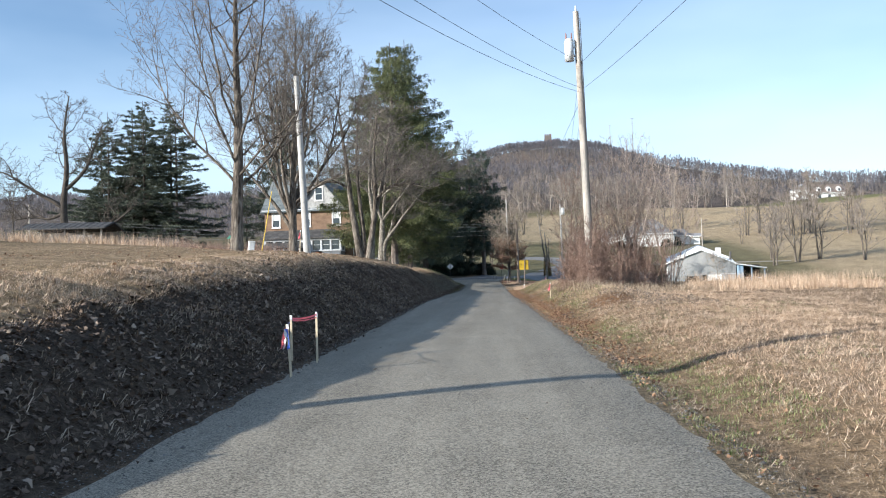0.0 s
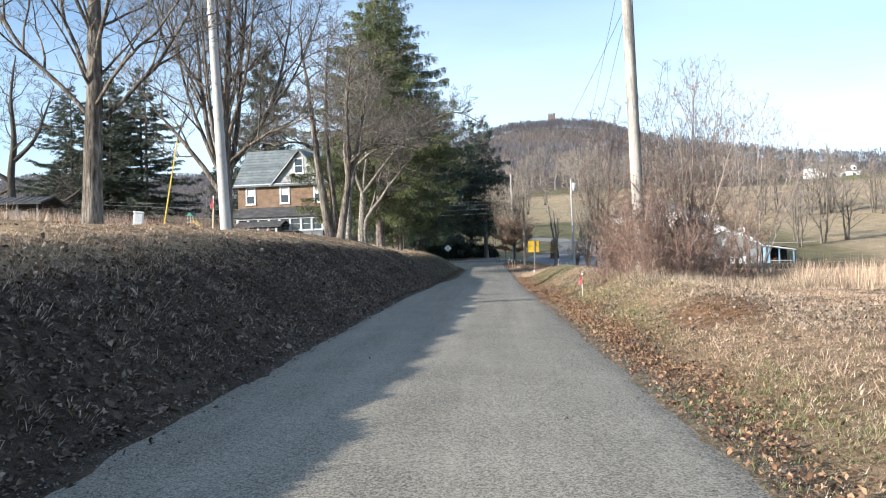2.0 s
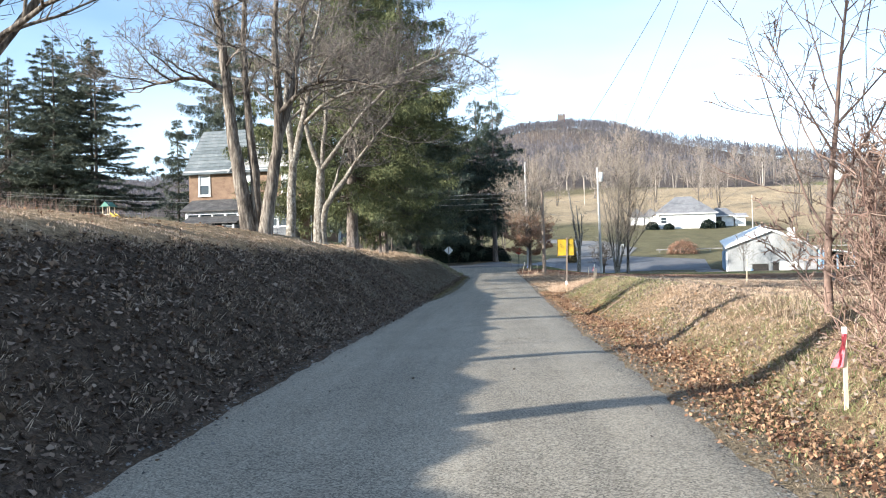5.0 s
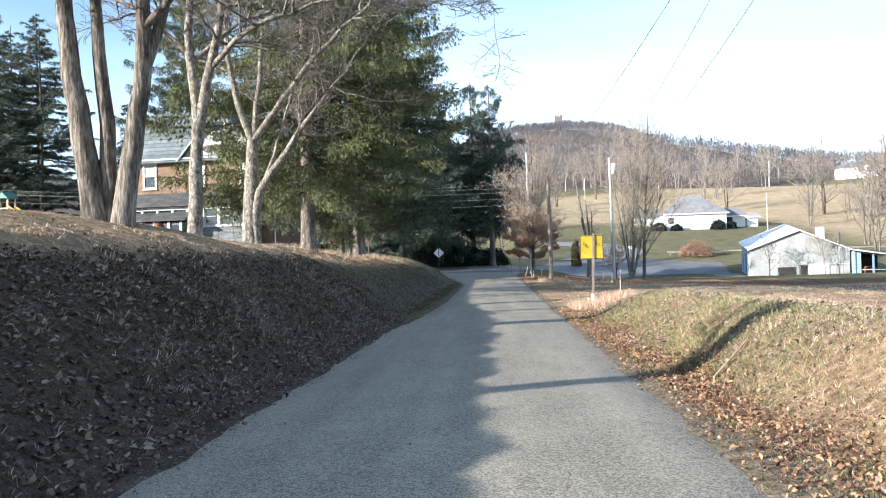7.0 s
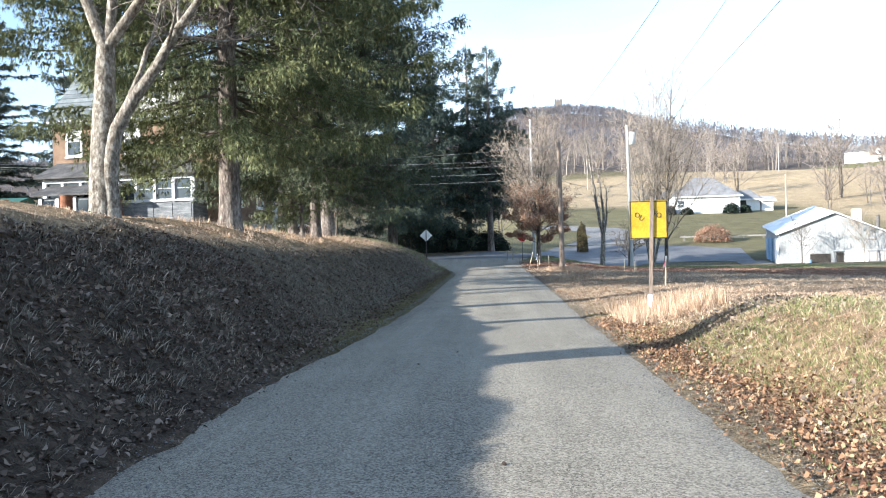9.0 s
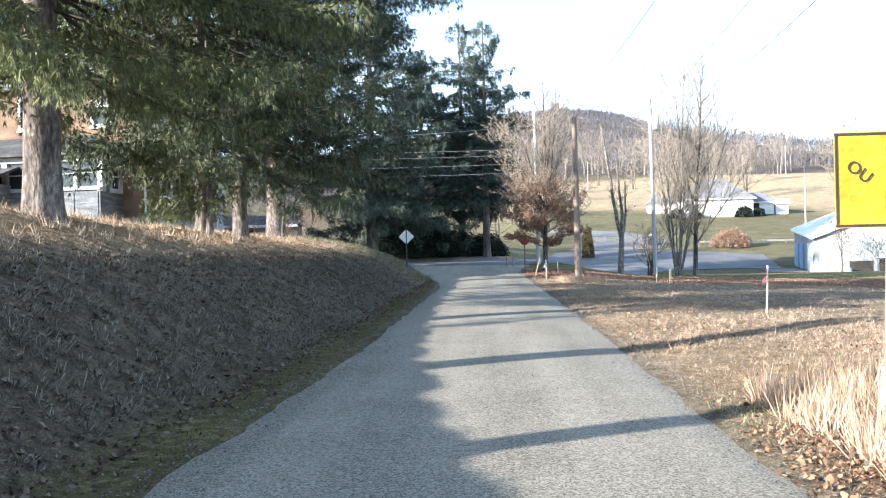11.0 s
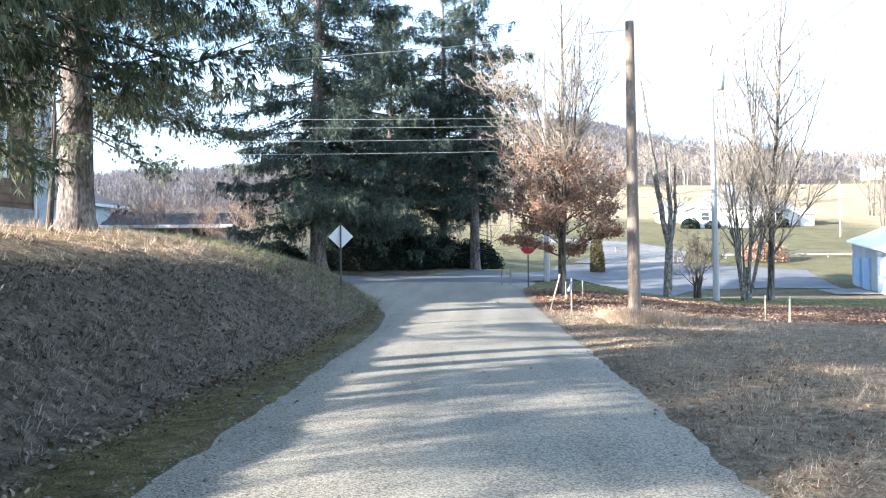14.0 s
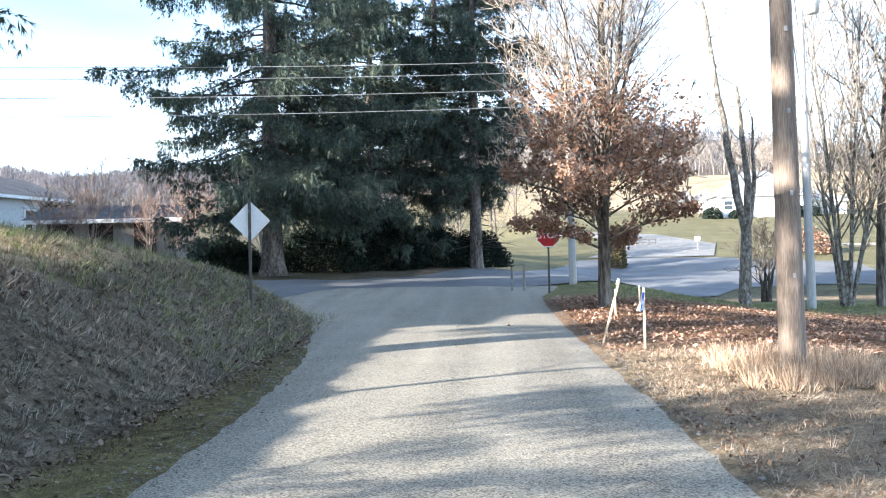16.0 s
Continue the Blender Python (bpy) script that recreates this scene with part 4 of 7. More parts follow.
make_tree(-10.5, 44.0, "bare grey maple with low spreading limbs beside the pole", M_BARK, M_TWIG, 12, h=13.5, width=10, r=0.23, angle=(0.5, 1.1), kids=(10, 6, 3), upright=0.3, wiggle=0.15, twig_r=0.0085, peak=0.45, name="maple_tree", frame_limbs=[
    ([(0, 0, -0.2), (0, 0, 1.5), (0.1, 0, 4.4), (0.3, 0, 8.3), (0.4, 0, 12.5)], 0.25, 0.02, 0.25, 20),
    ([(-0.1, 0, 1.3), (-1.3, 0.2, 3.1), (-2.6, 0.3, 4.5), (-4, 0.3, 6.5)], 0.12, 0.015, 0.25, 9),
    ([(-0.1, 0.1, 1.8), (-0.6, 0.1, 3.2), (-0.9, 0, 5.5), (-1.1, 0, 9), (-1.2, 0, 12)], 0.12, 0.015, 0.2, 16),
    ([(0.1, 0, 2.6), (1.4, -0.2, 3.6), (3.0, -0.4, 4.1), (4.4, -0.4, 4.6)], 0.075, 0.012, 0.2, 8),
    ([(0.1, 0, 2.3), (0.9, 0.3, 3.4), (1.9, 0.6, 5), (2.6, 0.8, 8), (2.8, 0.8, 10.5)], 0.1, 0.012, 0.2, 14),
    ([(0.1, 0, 3.5), (1, -0.5, 5.5), (1.6, -0.6, 9), (1.7, -0.6, 11.5)], 0.09, 0.012, 0.2, 9),
    ([(0.1, 0, 3.9), (-0.2, 0.4, 5.6), (-0.4, 0.6, 8.6), (-0.4, 0.7, 12.2)], 0.09, 0.012, 0.2, 10),
    ([(0.12, 0, 4.4), (0.6, 0.2, 6.2), (1.0, 0.3, 9), (1.1, 0.3, 12.4)], 0.085, 0.012, 0.2, 10),
    ([(-0.9, 0, 5.2), (-1.7, -0.2, 7), (-2.3, -0.3, 9.6), (-2.5, -0.3, 11)], 0.06, 0.012, 0.15, 9),
    ([(1.7, 0.5, 4.7), (2.9, 0.4, 6.2), (3.8, 0.3, 8.2), (4.2, 0.3, 9.6)], 0.055, 0.012, 0.15, 9),
    ([(0.02, 0.1, 1.7), (0.35, 0.3, 3.2), (0.6, 0.5, 6), (0.75, 0.6, 11)], 0.13, 0.012, 0.25, 11),
    ([(0, -0.1, 2.0), (-0.3, -0.3, 3.4), (-0.5, -0.6, 6), (-0.6, -0.7, 10.5)], 0.12, 0.012, 0.25, 11),
    ([(-0.3, 0, 2.4), (-1.2, 0.1, 4.4), (-1.9, 0.2, 6.8), (-2.2, 0.2, 9.5)], 0.09, 0.012, 0.2, 10)])
make_tree(-8.5, 56.7, "old bare tree with several thick rough trunks", M_BARK, M_TWIG, 13, h=13.5, width=13, r=0.3, angle=(0.7, 1.35), kids=(12, 6, 4), upright=0.06, wiggle=0.32, twig_r=0.0092, peak=0.5, name="maple_tree", frame_limbs=[
    ([(-0.28, 0, -0.2), (-0.33, 0, 0.5), (-0.52, 0, 1.7), (-0.78, 0, 3.2), (-1.0, 0.1, 5.3), (-1.3, 0.2, 8), (-1.8, 0, 12)], 0.28, 0.03, 0.4, 11),
    ([(0, 0.12, -0.2), (-0.05, 0.15, 1), (-0.12, 0.2, 2.6), (-0.4, 0.3, 4.7), (-0.5, 0.5, 8), (-0.2, 0.6, 11.5)], 0.2, 0.02, 0.4, 10),
    ([(0.28, 0, -0.2), (0.38, 0, 0.8), (0.62, 0, 2), (0.85, 0, 3.2), (0.9, -0.1, 4.0), (0.8, -0.2, 6.5), (1.2, -0.3, 11)], 0.25, 0.02, 0.45, 11),
    ([(0.85, 0, 3.3), (1.2, 0.1, 4.2), (1.5, 0.3, 6), (1.9, 0.5, 9)], 0.14, 0.02, 0.25, 9),
    ([(0.87, -0.1, 4.1), (2.2, -0.5, 5.2), (3.6, -0.6, 5.0), (5.0, -0.8, 4.6)], 0.09, 0.012, 0.15, 11),
    ([(-0.98, 0.1, 4.9), (-2.0, -0.3, 5.6), (-3.2, -0.5, 5.2), (-4.6, -0.6, 5.0)], 0.09, 0.012, 0.2, 9)])
make_tree(-8.8, 62.5, "bare tree with a straight mottled grey trunk", M_BARKPALE, M_TWIG, 14, h=13, width=18, r=0.22, angle=(0.7, 1.35), kids=(12, 6, 4), upright=0.05, wiggle=0.32, twig_r=0.0092, peak=0.48, name="maple_tree", frame_limbs=[
    ([(0, 0, -0.2), (0.05, 0, 1.5), (0.2, 0, 3.2), (0.1, 0, 4.3), (-0.1, 0, 5.6), (0, 0.2, 8), (0.3, 0, 12)], 0.22, 0.02, 0.45, 11),
    ([(0.2, 0, 3.2), (0.45, -0.1, 4.2), (0.85, -0.2, 5.4), (1.2, -0.3, 8), (1.8, -0.4, 11)], 0.16, 0.02, 0.3, 11),
    ([(0.65, -0.15, 4.8), (1.8, -0.8, 5.6), (3.2, -1.2, 6.0), (5.2, -1.4, 6.4), (7.2, -1.4, 5.7)], 0.085, 0.012, 0.1, 15),
    ([(0.02, 0, 5.0), (1.5, 0.5, 6.4), (3.2, 0.8, 7), (5, 1, 7)], 0.075, 0.012, 0.15, 11),
    ([(-0.08, 0, 5.3), (-1.2, -0.3, 6.4), (-2.5, -0.5, 7), (-3.6, -0.5, 7.2)], 0.075, 0.012, 0.15, 9)])
make_tree(-8.7, 67.6, "pale-barked bare tree forking low over the bank", M_BARKPALE, M_TWIG, 19, h=12.5, width=19, r=0.25, angle=(0.6, 1.25), kids=(11, 6, 4), upright=0.1, wiggle=0.3, twig_r=0.0092, peak=0.5, name="maple_tree", frame_limbs=[
    ([(0, 0, -0.2), (0.02, 0, 1.0), (0.03, 0, 1.9), (0.13, 0, 3.75)], 0.33, 0.19, 0.9, 0),
    ([(0.13, 0, 3.65), (-0.2, 0, 4.5), (-0.65, 0, 6.0), (-0.8, 0.2, 8), (-0.6, 0.2, 11.5)], 0.14, 0.02, 0.3, 11),
    ([(0.13, 0, 3.65), (0.3, 0.2, 5.0), (0.45, 0.4, 6.8), (0.5, 0.5, 9), (0.9, 0.5, 12)], 0.12, 0.02, 0.3, 11),
    ([(0.14, 0, 3.65), (0.9, -0.1, 4.6), (1.6, -0.2, 5.5), (3.6, -0.4, 7.6), (6.0, -0.5, 9.0), (7.8, -0.5, 8.8), (8.8, -0.5, 7.6)], 0.12, 0.012, 0.2, 19),
    ([(0.2, -0.06, -0.1), (0.21, -0.08, 1.2), (0.32, -0.12, 1.95), (0.85, -0.2, 2.6), (1.6, -0.35, 3.5), (2.6, -0.5, 4.8), (3.8, -0.6, 6.1)], 0.2, 0.02, 0.45, 10),
    ([(0.55, -0.15, 2.2), (0.85, 0.1, 3.2), (1.3, 0.3, 4.8), (1.8, 0.4, 6.6)], 0.075, 0.012, 0.3, 7)])
make_conifer(-9.7, 96.8, "old spruce with a thick pale split trunk", 29, 19, 0.4, 2.5, 4.0, 0.46, 2.3, 0.16, slim=0.06, pend=1.5, leafmat=M_SPRUCESHADED, group="spruces along the lane", ragged=0.35)
make_tree(-8.6, 93.5, "thin young tree leaning at the lawn edge", M_BARKDARK, M_TWIG, 17, h=4.5, width=2.5, r=0.08, bole=0.25, limbs=7, kids=(5, 4, 4), levels=3, lean=(0.15, 0), name="sapling")

# the dark row of old spruces beside the lane
make_conifer(-8.5, 75.6, "tall dark Norway spruce with drooping branches", 21, 21, 0.33, 2.9, 6.3, 0.46, 2.3, 0.18, slim=0.068, pend=1.6, low_w=0.66, ragged=0.22, group="spruces along the lane")
make_conifer(-8.8, 84.9, "tall dark Norway spruce with drooping branches", 22, 22, 0.2, 2.9, 5.6, 0.46, 1.35, 0.2, low_w=0.75, slim=0.075, blades=3, pend=1.4, leafmat=M_SPRUCESHADED, group="spruces along the lane")
make_conifer(-8.15, 86.5, "tall dark Norway spruce, highest of the row", 23, 24.5, 0.22, 2.4, 6.0, 0.46, 1.35, 0.2, low_w=0.8, slim=0.075, blades=3, pend=1.4, leafmat=M_SPRUCESHADED, group="spruces along the lane")
make_conifer(-8.0, 83.2, "young spruce with drooping boughs under the row", 24, 5.4, 0.09, 1.0, 1.7, 0.5, 1.6, 0.19, group="spruces along the lane")
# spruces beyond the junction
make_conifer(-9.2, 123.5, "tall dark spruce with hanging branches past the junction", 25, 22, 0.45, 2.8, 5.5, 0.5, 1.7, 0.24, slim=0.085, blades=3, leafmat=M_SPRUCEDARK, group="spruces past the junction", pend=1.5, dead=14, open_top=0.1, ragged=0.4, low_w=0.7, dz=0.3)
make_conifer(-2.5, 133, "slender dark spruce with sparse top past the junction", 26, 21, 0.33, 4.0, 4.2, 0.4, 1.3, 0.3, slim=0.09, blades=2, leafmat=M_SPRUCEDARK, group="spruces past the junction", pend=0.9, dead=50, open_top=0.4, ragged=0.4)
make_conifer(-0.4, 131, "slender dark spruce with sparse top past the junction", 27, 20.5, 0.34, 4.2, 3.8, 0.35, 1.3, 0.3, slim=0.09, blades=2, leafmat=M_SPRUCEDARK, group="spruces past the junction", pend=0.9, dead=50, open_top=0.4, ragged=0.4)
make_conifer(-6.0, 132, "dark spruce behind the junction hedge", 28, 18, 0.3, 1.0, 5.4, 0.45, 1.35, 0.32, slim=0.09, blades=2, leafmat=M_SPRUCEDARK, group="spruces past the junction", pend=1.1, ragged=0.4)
# pines behind the house lawn
for k, (px, py, ph) in enumerate([(-57, 121, 23.5), (-54.5, 124, 25.5), (-51.5, 121, 26), (-55, 130, 27), (-48.5, 124, 26.5), (-60.5, 126, 22.5), (-46.5, 121, 24.5)]):
    make_conifer(px, py, "dark pine in a grove behind the house", 40 + k, ph, 0.28, 1.0, 5.4, 0.34, 2.2, 0.42, slim=0.09, blades=2, leafmat=M_PINE, bark=M_BARKDARK, name="pine_tree", group="pine grove", open_top=0.25, ragged=0.5, whorl=0.8, pend=0.0, low_w=0.95)
make_conifer(-27.5, 111.8, "tall dark spruce behind the farmhouse roof", 48, 28.5, 0.36, 2.5, 5.3, 0.4, 1.7, 0.3, slim=0.085, blades=2, leafmat=M_PINE, bark=M_BARKDARK, ragged=0.4, open_top=0.15)
make_conifer(-33.2, 112, "slender dark pine beside the house", 47, 16, 0.16, 1.5, 1.3, 0.3, 0.7, 0.35, ragged=0.4, pend=0.0, leafmat=M_PINE, bark=M_BARKDARK, name="pine_tree")
make_tree(-51.6, 98, "old dark spreading bare tree behind the sheds", M_BARKDARK, M_BARKDARK, 51, h=23, width=20, r=0.6, angle=(0.5, 1.2), kids=(8, 5, 3), upright=0.15, wiggle=0.5, twig_r=0.02, peak=0.5, name="walnut_tree", reach=6, frame_limbs=[
    ([(0, 0, -0.2), (0, 0, 4), (-0.4, 0, 9), (0.4, 0, 13), (-0.3, 0, 17), (0.6, 0, 22)], 0.62, 0.06, 0.45, 14),
    ([(0.2, 0, 0.6), (1.6, 0, 3.2), (3.6, 0.5, 5.2), (6.4, 0.6, 6.4), (8.6, 0.6, 8.4)], 0.34, 0.05, 0.35, 10),
    ([(-0.3, 0, 8.2), (-2.6, -0.3, 9.6), (-5, -0.3, 11), (-7.6, 0, 12.8), (-10, 0, 13.2)], 0.3, 0.04, 0.25, 11),
    ([(-0.2, 0, 7.6), (-2.4, 0.5, 6.6), (-4.6, 0.6, 7.4), (-7.4, 0.6, 6.6)], 0.22, 0.04, 0.3, 8),
    ([(0.2, 0, 10.5), (2.2, 0.5, 12.4), (3.4, 0.5, 15.4), (4.6, 0.5, 18.6)], 0.26, 0.04, 0.25, 11)])
make_tree(-58, 97, "small bare tree beside the sheds", M_BARK, M_TWIG, 52, h=12, width=9, r=0.2, bole=0.2, limbs=10, kids=(7, 6, 4), twig_r=0.02, name="bare_tree")

# junction and right-hand trees

def leaf_crown(tree, seed, n, size, mat, top, fade, radius):
    """Leaves hung on the twigs of a tree."""
    rng = np.random.default_rng(seed)
    crown = next(c for c in tree.children if c.name.startswith("crown"))
    co = np.empty(len(crown.data.vertices) * 3, np.float32)
    crown.data.vertices.foreach_get("co", co)
    co = co.reshape(-1, 3)
    co = co[rng.uniform(size=len(co)) < np.clip((top - co[:, 2]) / fade, 0, 1) * (np.hypot(co[:, 0], co[:, 1]) < radius)]
    P = co[rng.integers(0, len(co), n)] + rng.normal(0, 0.08, (n, 3))
    V, F = leaf_cards(P, rng, size)
    np_object("leaves", V, F, mat, tree)


make_tree(11.9, 123.5, "low dark multi-stemmed bare shrub on the lawn", M_BARKDARK, M_BARKDARK, 66, h=3.6, width=3.4, r=0.13, bole=0.15, limbs=16, kids=(9, 6, 4), stems=5, levels=3, wiggle=0.3, twig_r=0.014, name="lawn_shrub", category="shrub")
make_tree(31.5, 136.5, "small bare tree before the barn wall", M_BARKDARK, M_TWIG, 67, h=4.6, width=3.8, r=0.07, bole=0.15, limbs=12, kids=(6, 5, 4), levels=3, twig_r=0.014, name="small_tree")
make_tree(38.0, 137.0, "small pale bare tree before the barn wall", M_BARKPALE, M_TWIGPALE, 68, h=5, width=4.2, r=0.07, bole=0.15, limbs=14, kids=(6, 5, 4), levels=3, twig_r=0.014, name="small_tree")
make_tree(4.0, 39.5, "young bare tree at the edge of the thicket", M_TWIGRED, M_TWIGRED, 69, h=5.6, width=3.0, r=0.06, bole=0.15, limbs=14, angle=(0.5, 1.1), kids=(7, 5, 4), levels=3, twig_r=0.006, name="young_tree")


def thicket(x, y, rx, ry, h, clumps, seed):
    """A brushy thicket: many thin branching stems."""
    t = thing("thicket", x, y, land_at(x, y), "tall tangled russet thicket of bare brush round the pole", "shrub")
    rng = random.Random(seed)
    big, small = [], []
    for s in range(clumps):
        a, q = rng.uniform(0, 6.283), math.sqrt(rng.uniform(0, 1))
        px, py = math.cos(a) * rx * q, math.sin(a) * ry * q
        pz = land_at(x + px, y + py) - land_at(x, y)
        hh = h * (1.0 - 0.5 * q * q) * rng.uniform(0.35, 1.0)
        c, f = grow_tree(seed * 1000 + s, h=hh, width=max(0.8, hh * 0.5), r=0.006 + 0.0035 * hh, bole=0.08, limbs=9, angle=(0.45, 1.2), levels=3, kids=(5, 3), upright=0.12, wiggle=0.34, lean=(math.cos(a) * 0.3 * q, math.sin(a) * 0.3 * q), stems=1, twig_r=0.0062, limb_r=0.6)
        for src, dst in ((c, big), (f, small)):
            dst.extend([([(p[0] + px, p[1] + py, p[2] + pz) for p in pts], rad) for pts, rad in src])
    V, F = tubes(big, 4)
    tagged(np_object("brushwood", V, F, M_TWIGRED, t), kind="stuff")
    V, F = tubes(small, 3)
    tagged(np_object("twig_tangle", V, F, M_TWIGRED, t), kind="stuff")


thicket(5.7, 37.6, 2.3, 2.9, 4.5, 88, 71)
thicket(4.4, 36.2, 1.1, 1.6, 3.0, 36, 72)
thicket(7.4, 40.5, 1.2, 1.8, 2.6, 24, 73)


def vase_limbs(seed, n, h, spread, r):
    """Many stems rising from one stool and arching outwards."""
    rng = random.Random(seed)
    out = []
    for k in range(n):
        a, q = k * 2.4 + rng.uniform(-0.4, 0.4), math.sqrt((k + 0.5) / n)
        hh, w = h * (1.03 - 0.38 * q * q) * rng.uniform(0.85, 1.0), spread * q
        c, s2 = math.cos(a), math.sin(a)
        out.append(([(0.15 * c, 0.15 * s2, -0.1), (0.3 * w * c, 0.3 * w * s2, 0.3 * hh), (0.62 * w * c, 0.62 * w * s2, 0.62 * hh), (w * c, w * s2, hh)], r * rng.uniform(0.7, 1.1), 0.005, 0.3, 9))
    return out


make_tree(6.5, 38.3, "tall vase-shaped bare brush tree with many stems", M_BRUSH, M_BRUSH, 75, h=7.2, width=4.6, r=0.04, angle=(0.4, 0.85), kids=(6, 4), levels=3, upright=0.3, wiggle=0.1, twig_r=0.006, peak=0.6, sides=5, name="brush_tree", reach=1.5, frame_limbs=vase_limbs(75, 20, 7.0, 2.2, 0.036))
make_tree(8.3, 37.6, "bare brush tree with arching stems beside the thicket", M_BRUSH, M_BRUSH, 76, h=5.6, width=3.8, r=0.035, angle=(0.4, 0.85), kids=(6, 4), levels=3, upright=0.3, wiggle=0.1, twig_r=0.006, peak=0.6, sides=5, name="brush_tree", reach=1.4, frame_limbs=vase_limbs(76, 10, 5.4, 1.8, 0.03))


make_tree(8.3, 114.8, "topped bare tree with cut-back limbs", M_BARKPALE, M_TWIG, 63, h=10.5, width=3.6, r=0.2, angle=(0.5, 1.1), kids=(4, 3), upright=0.3, levels=3, wiggle=0.25, twig_r=0.009, name="topped_tree", reach=1.3, frame_limbs=[
    ([(0, 0, -0.2), (0.05, 0, 1.2), (0.1, 0, 2.4)], 0.21, 0.16, 0.9, 0),
    ([(0.1, 0, 2.3), (-0.25, 0, 3.8), (-0.5, 0.1, 6), (-0.85, 0.1, 8), (-1.05, 0.1, 9.8)], 0.14, 0.05, 0.25, 8),
    ([(0.1, 0, 2.3), (0.2, -0.1, 3.5), (0, -0.2, 5.2), (-0.15, -0.2, 7)], 0.13, 0.05, 0.25, 7),
    ([(0.12, 0, 2.3), (0.45, 0.1, 3.5), (0.4, 0.1, 6)], 0.1, 0.03, 0.25, 6)])
make_tree(12.6, 117.4, "slim tall bare tree with pale upright stems", M_BARKPALE, M_TWIGPALE, 64, h=18, width=9, r=0.2, angle=(0.4, 0.8), kids=(8, 5), levels=3, upright=0.35, wiggle=0.1, twig_r=0.012, peak=0.75, name="bare_tree", reach=3.2, frame_limbs=[([(0, 0, -0.2), (0, 0, 0.8), (0.05, 0, 1.6)], 0.22, 0.17, 0.9, 0)] + [(p, r0, r1, 0.15, 13) for p, r0, r1, first, k in vase_limbs(64, 9, 15.6, 2.9, 0.07)])
make_tree(13.75, 117.4, "slim tall bare tree with a darker trunk", M_BARK, M_TWIGPALE, 65, h=18, width=10, r=0.2, angle=(0.45, 0.9), kids=(8, 5), levels=3, upright=0.32, wiggle=0.1, twig_r=0.012, peak=0.72, name="bare_tree", reach=3.6, frame_limbs=[
    ([(0, 0, -0.2), (0.05, 0, 2.5), (0.2, 0, 5.5), (0.5, 0, 9.5), (0.7, 0, 14.6)], 0.17, 0.02, 0.14, 28),
    ([(0.08, 0, 3.0), (0.9, 0.1, 5.0), (1.9, 0.2, 8.0), (3.0, 0.2, 11.5)], 0.06, 0.012, 0.2, 12),
    ([(0.1, 0, 4.2), (-0.4, 0.1, 6.5), (-0.9, 0.2, 10), (-1.1, 0.2, 13.6)], 0.06, 0.012, 0.2, 11),
    ([(0.1, 0, 2.2), (1.0, -0.3, 3.6), (2.2, -0.4, 5.2), (3.4, -0.4, 7)], 0.06, 0.012, 0.2, 10)])
OAK_STEMS = [([(0.03, 0, 1.3 + 0.16 * k), (0.5 * q * math.cos(2.4 * k), 0.5 * q * math.sin(2.4 * k), 2.6 + 0.15 * k), (1.7 * q * math.cos(2.4 * k), 1.7 * q * math.sin(2.4 * k), 5.2 + 0.1 * k), (3.3 * q * math.cos(2.4 * k), 3.3 * q * math.sin(2.4 * k), 10.6 - 3.0 * q)], 0.042, 0.007, 0.3, 11)
             for k, q in ((k, 0.25 + 0.75 * ((k * 7) % 17) / 16) for k in range(17))]
OAK_BOUGHS = [([(0.03, 0, 1.2 + 0.2 * k), (1.0 * math.cos(2.4 * k + 1), 1.0 * math.sin(2.4 * k + 1), 1.6 + 0.22 * k), (2.1 * math.cos(2.4 * k + 1.1), 2.1 * math.sin(2.4 * k + 1.1), 1.7 + 0.25 * k)], 0.035, 0.008, 0.2, 9) for k in range(15)]
oak = make_tree(3.0, 108.8, "bare-topped oak still holding russet leaves below", M_BARK, M_TWIGPALE, 61, h=14.5, width=9, r=0.17, angle=(0.45, 0.9), kids=(6, 4), levels=3, upright=0.24, wiggle=0.1, twig_r=0.0095, peak=0.6, name="oak_tree", reach=1.7,
                frame_limbs=[([(0, 0, -0.2), (0.02, 0, 1.0), (0.05, 0, 3.0), (0.1, 0, 6.5), (0.1, 0, 11)], 0.17, 0.02, 0.2, 20)] + OAK_STEMS + OAK_BOUGHS)
leaf_crown(oak, 5, 15000, 0.08, M_OAKLEAF, 5.9, 2.2, 2.5)


def hedge(x, y, rx, ry, h, n, seed, mat, label, name="evergreen_shrub", size=0.22):
    rng = np.random.default_rng(seed)
    t = thing(name, x, y, land_at(x, y), label, "shrub")
    d = rng.normal(size=(n, 3))
    d /= np.linalg.norm(d, axis=1, keepdims=True)
    d[:, 2] = np.abs(d[:, 2])
    lump = 1 + 0.16 * np.sin(d[:, :1] * 5 + seed) * np.sin(d[:, 1:2] * 6 + d[:, 2:] * 4)
    P = d * lump * np.array([rx, ry, h]) * rng.uniform(0.72, 1.03, (n, 1))
    V, F = leaf_cards(P, rng, size)
    np_object("leaves", V, F, mat, t)
    paths = []
    for k in range(9):
        a = k * 0.7
        paths.append(([(0, 0, -0.1), (math.cos(a) * rx * 0.25, math.sin(a) * ry * 0.25, h * 0.35), (math.cos(a) * rx * 0.6, math.sin(a) * ry * 0.6, h * 0.7)], [0.06, 0.04, 0.02]))
    V, F = tubes(paths, 5)
    np_object("stems", V, F, M_BARKDARK, t)


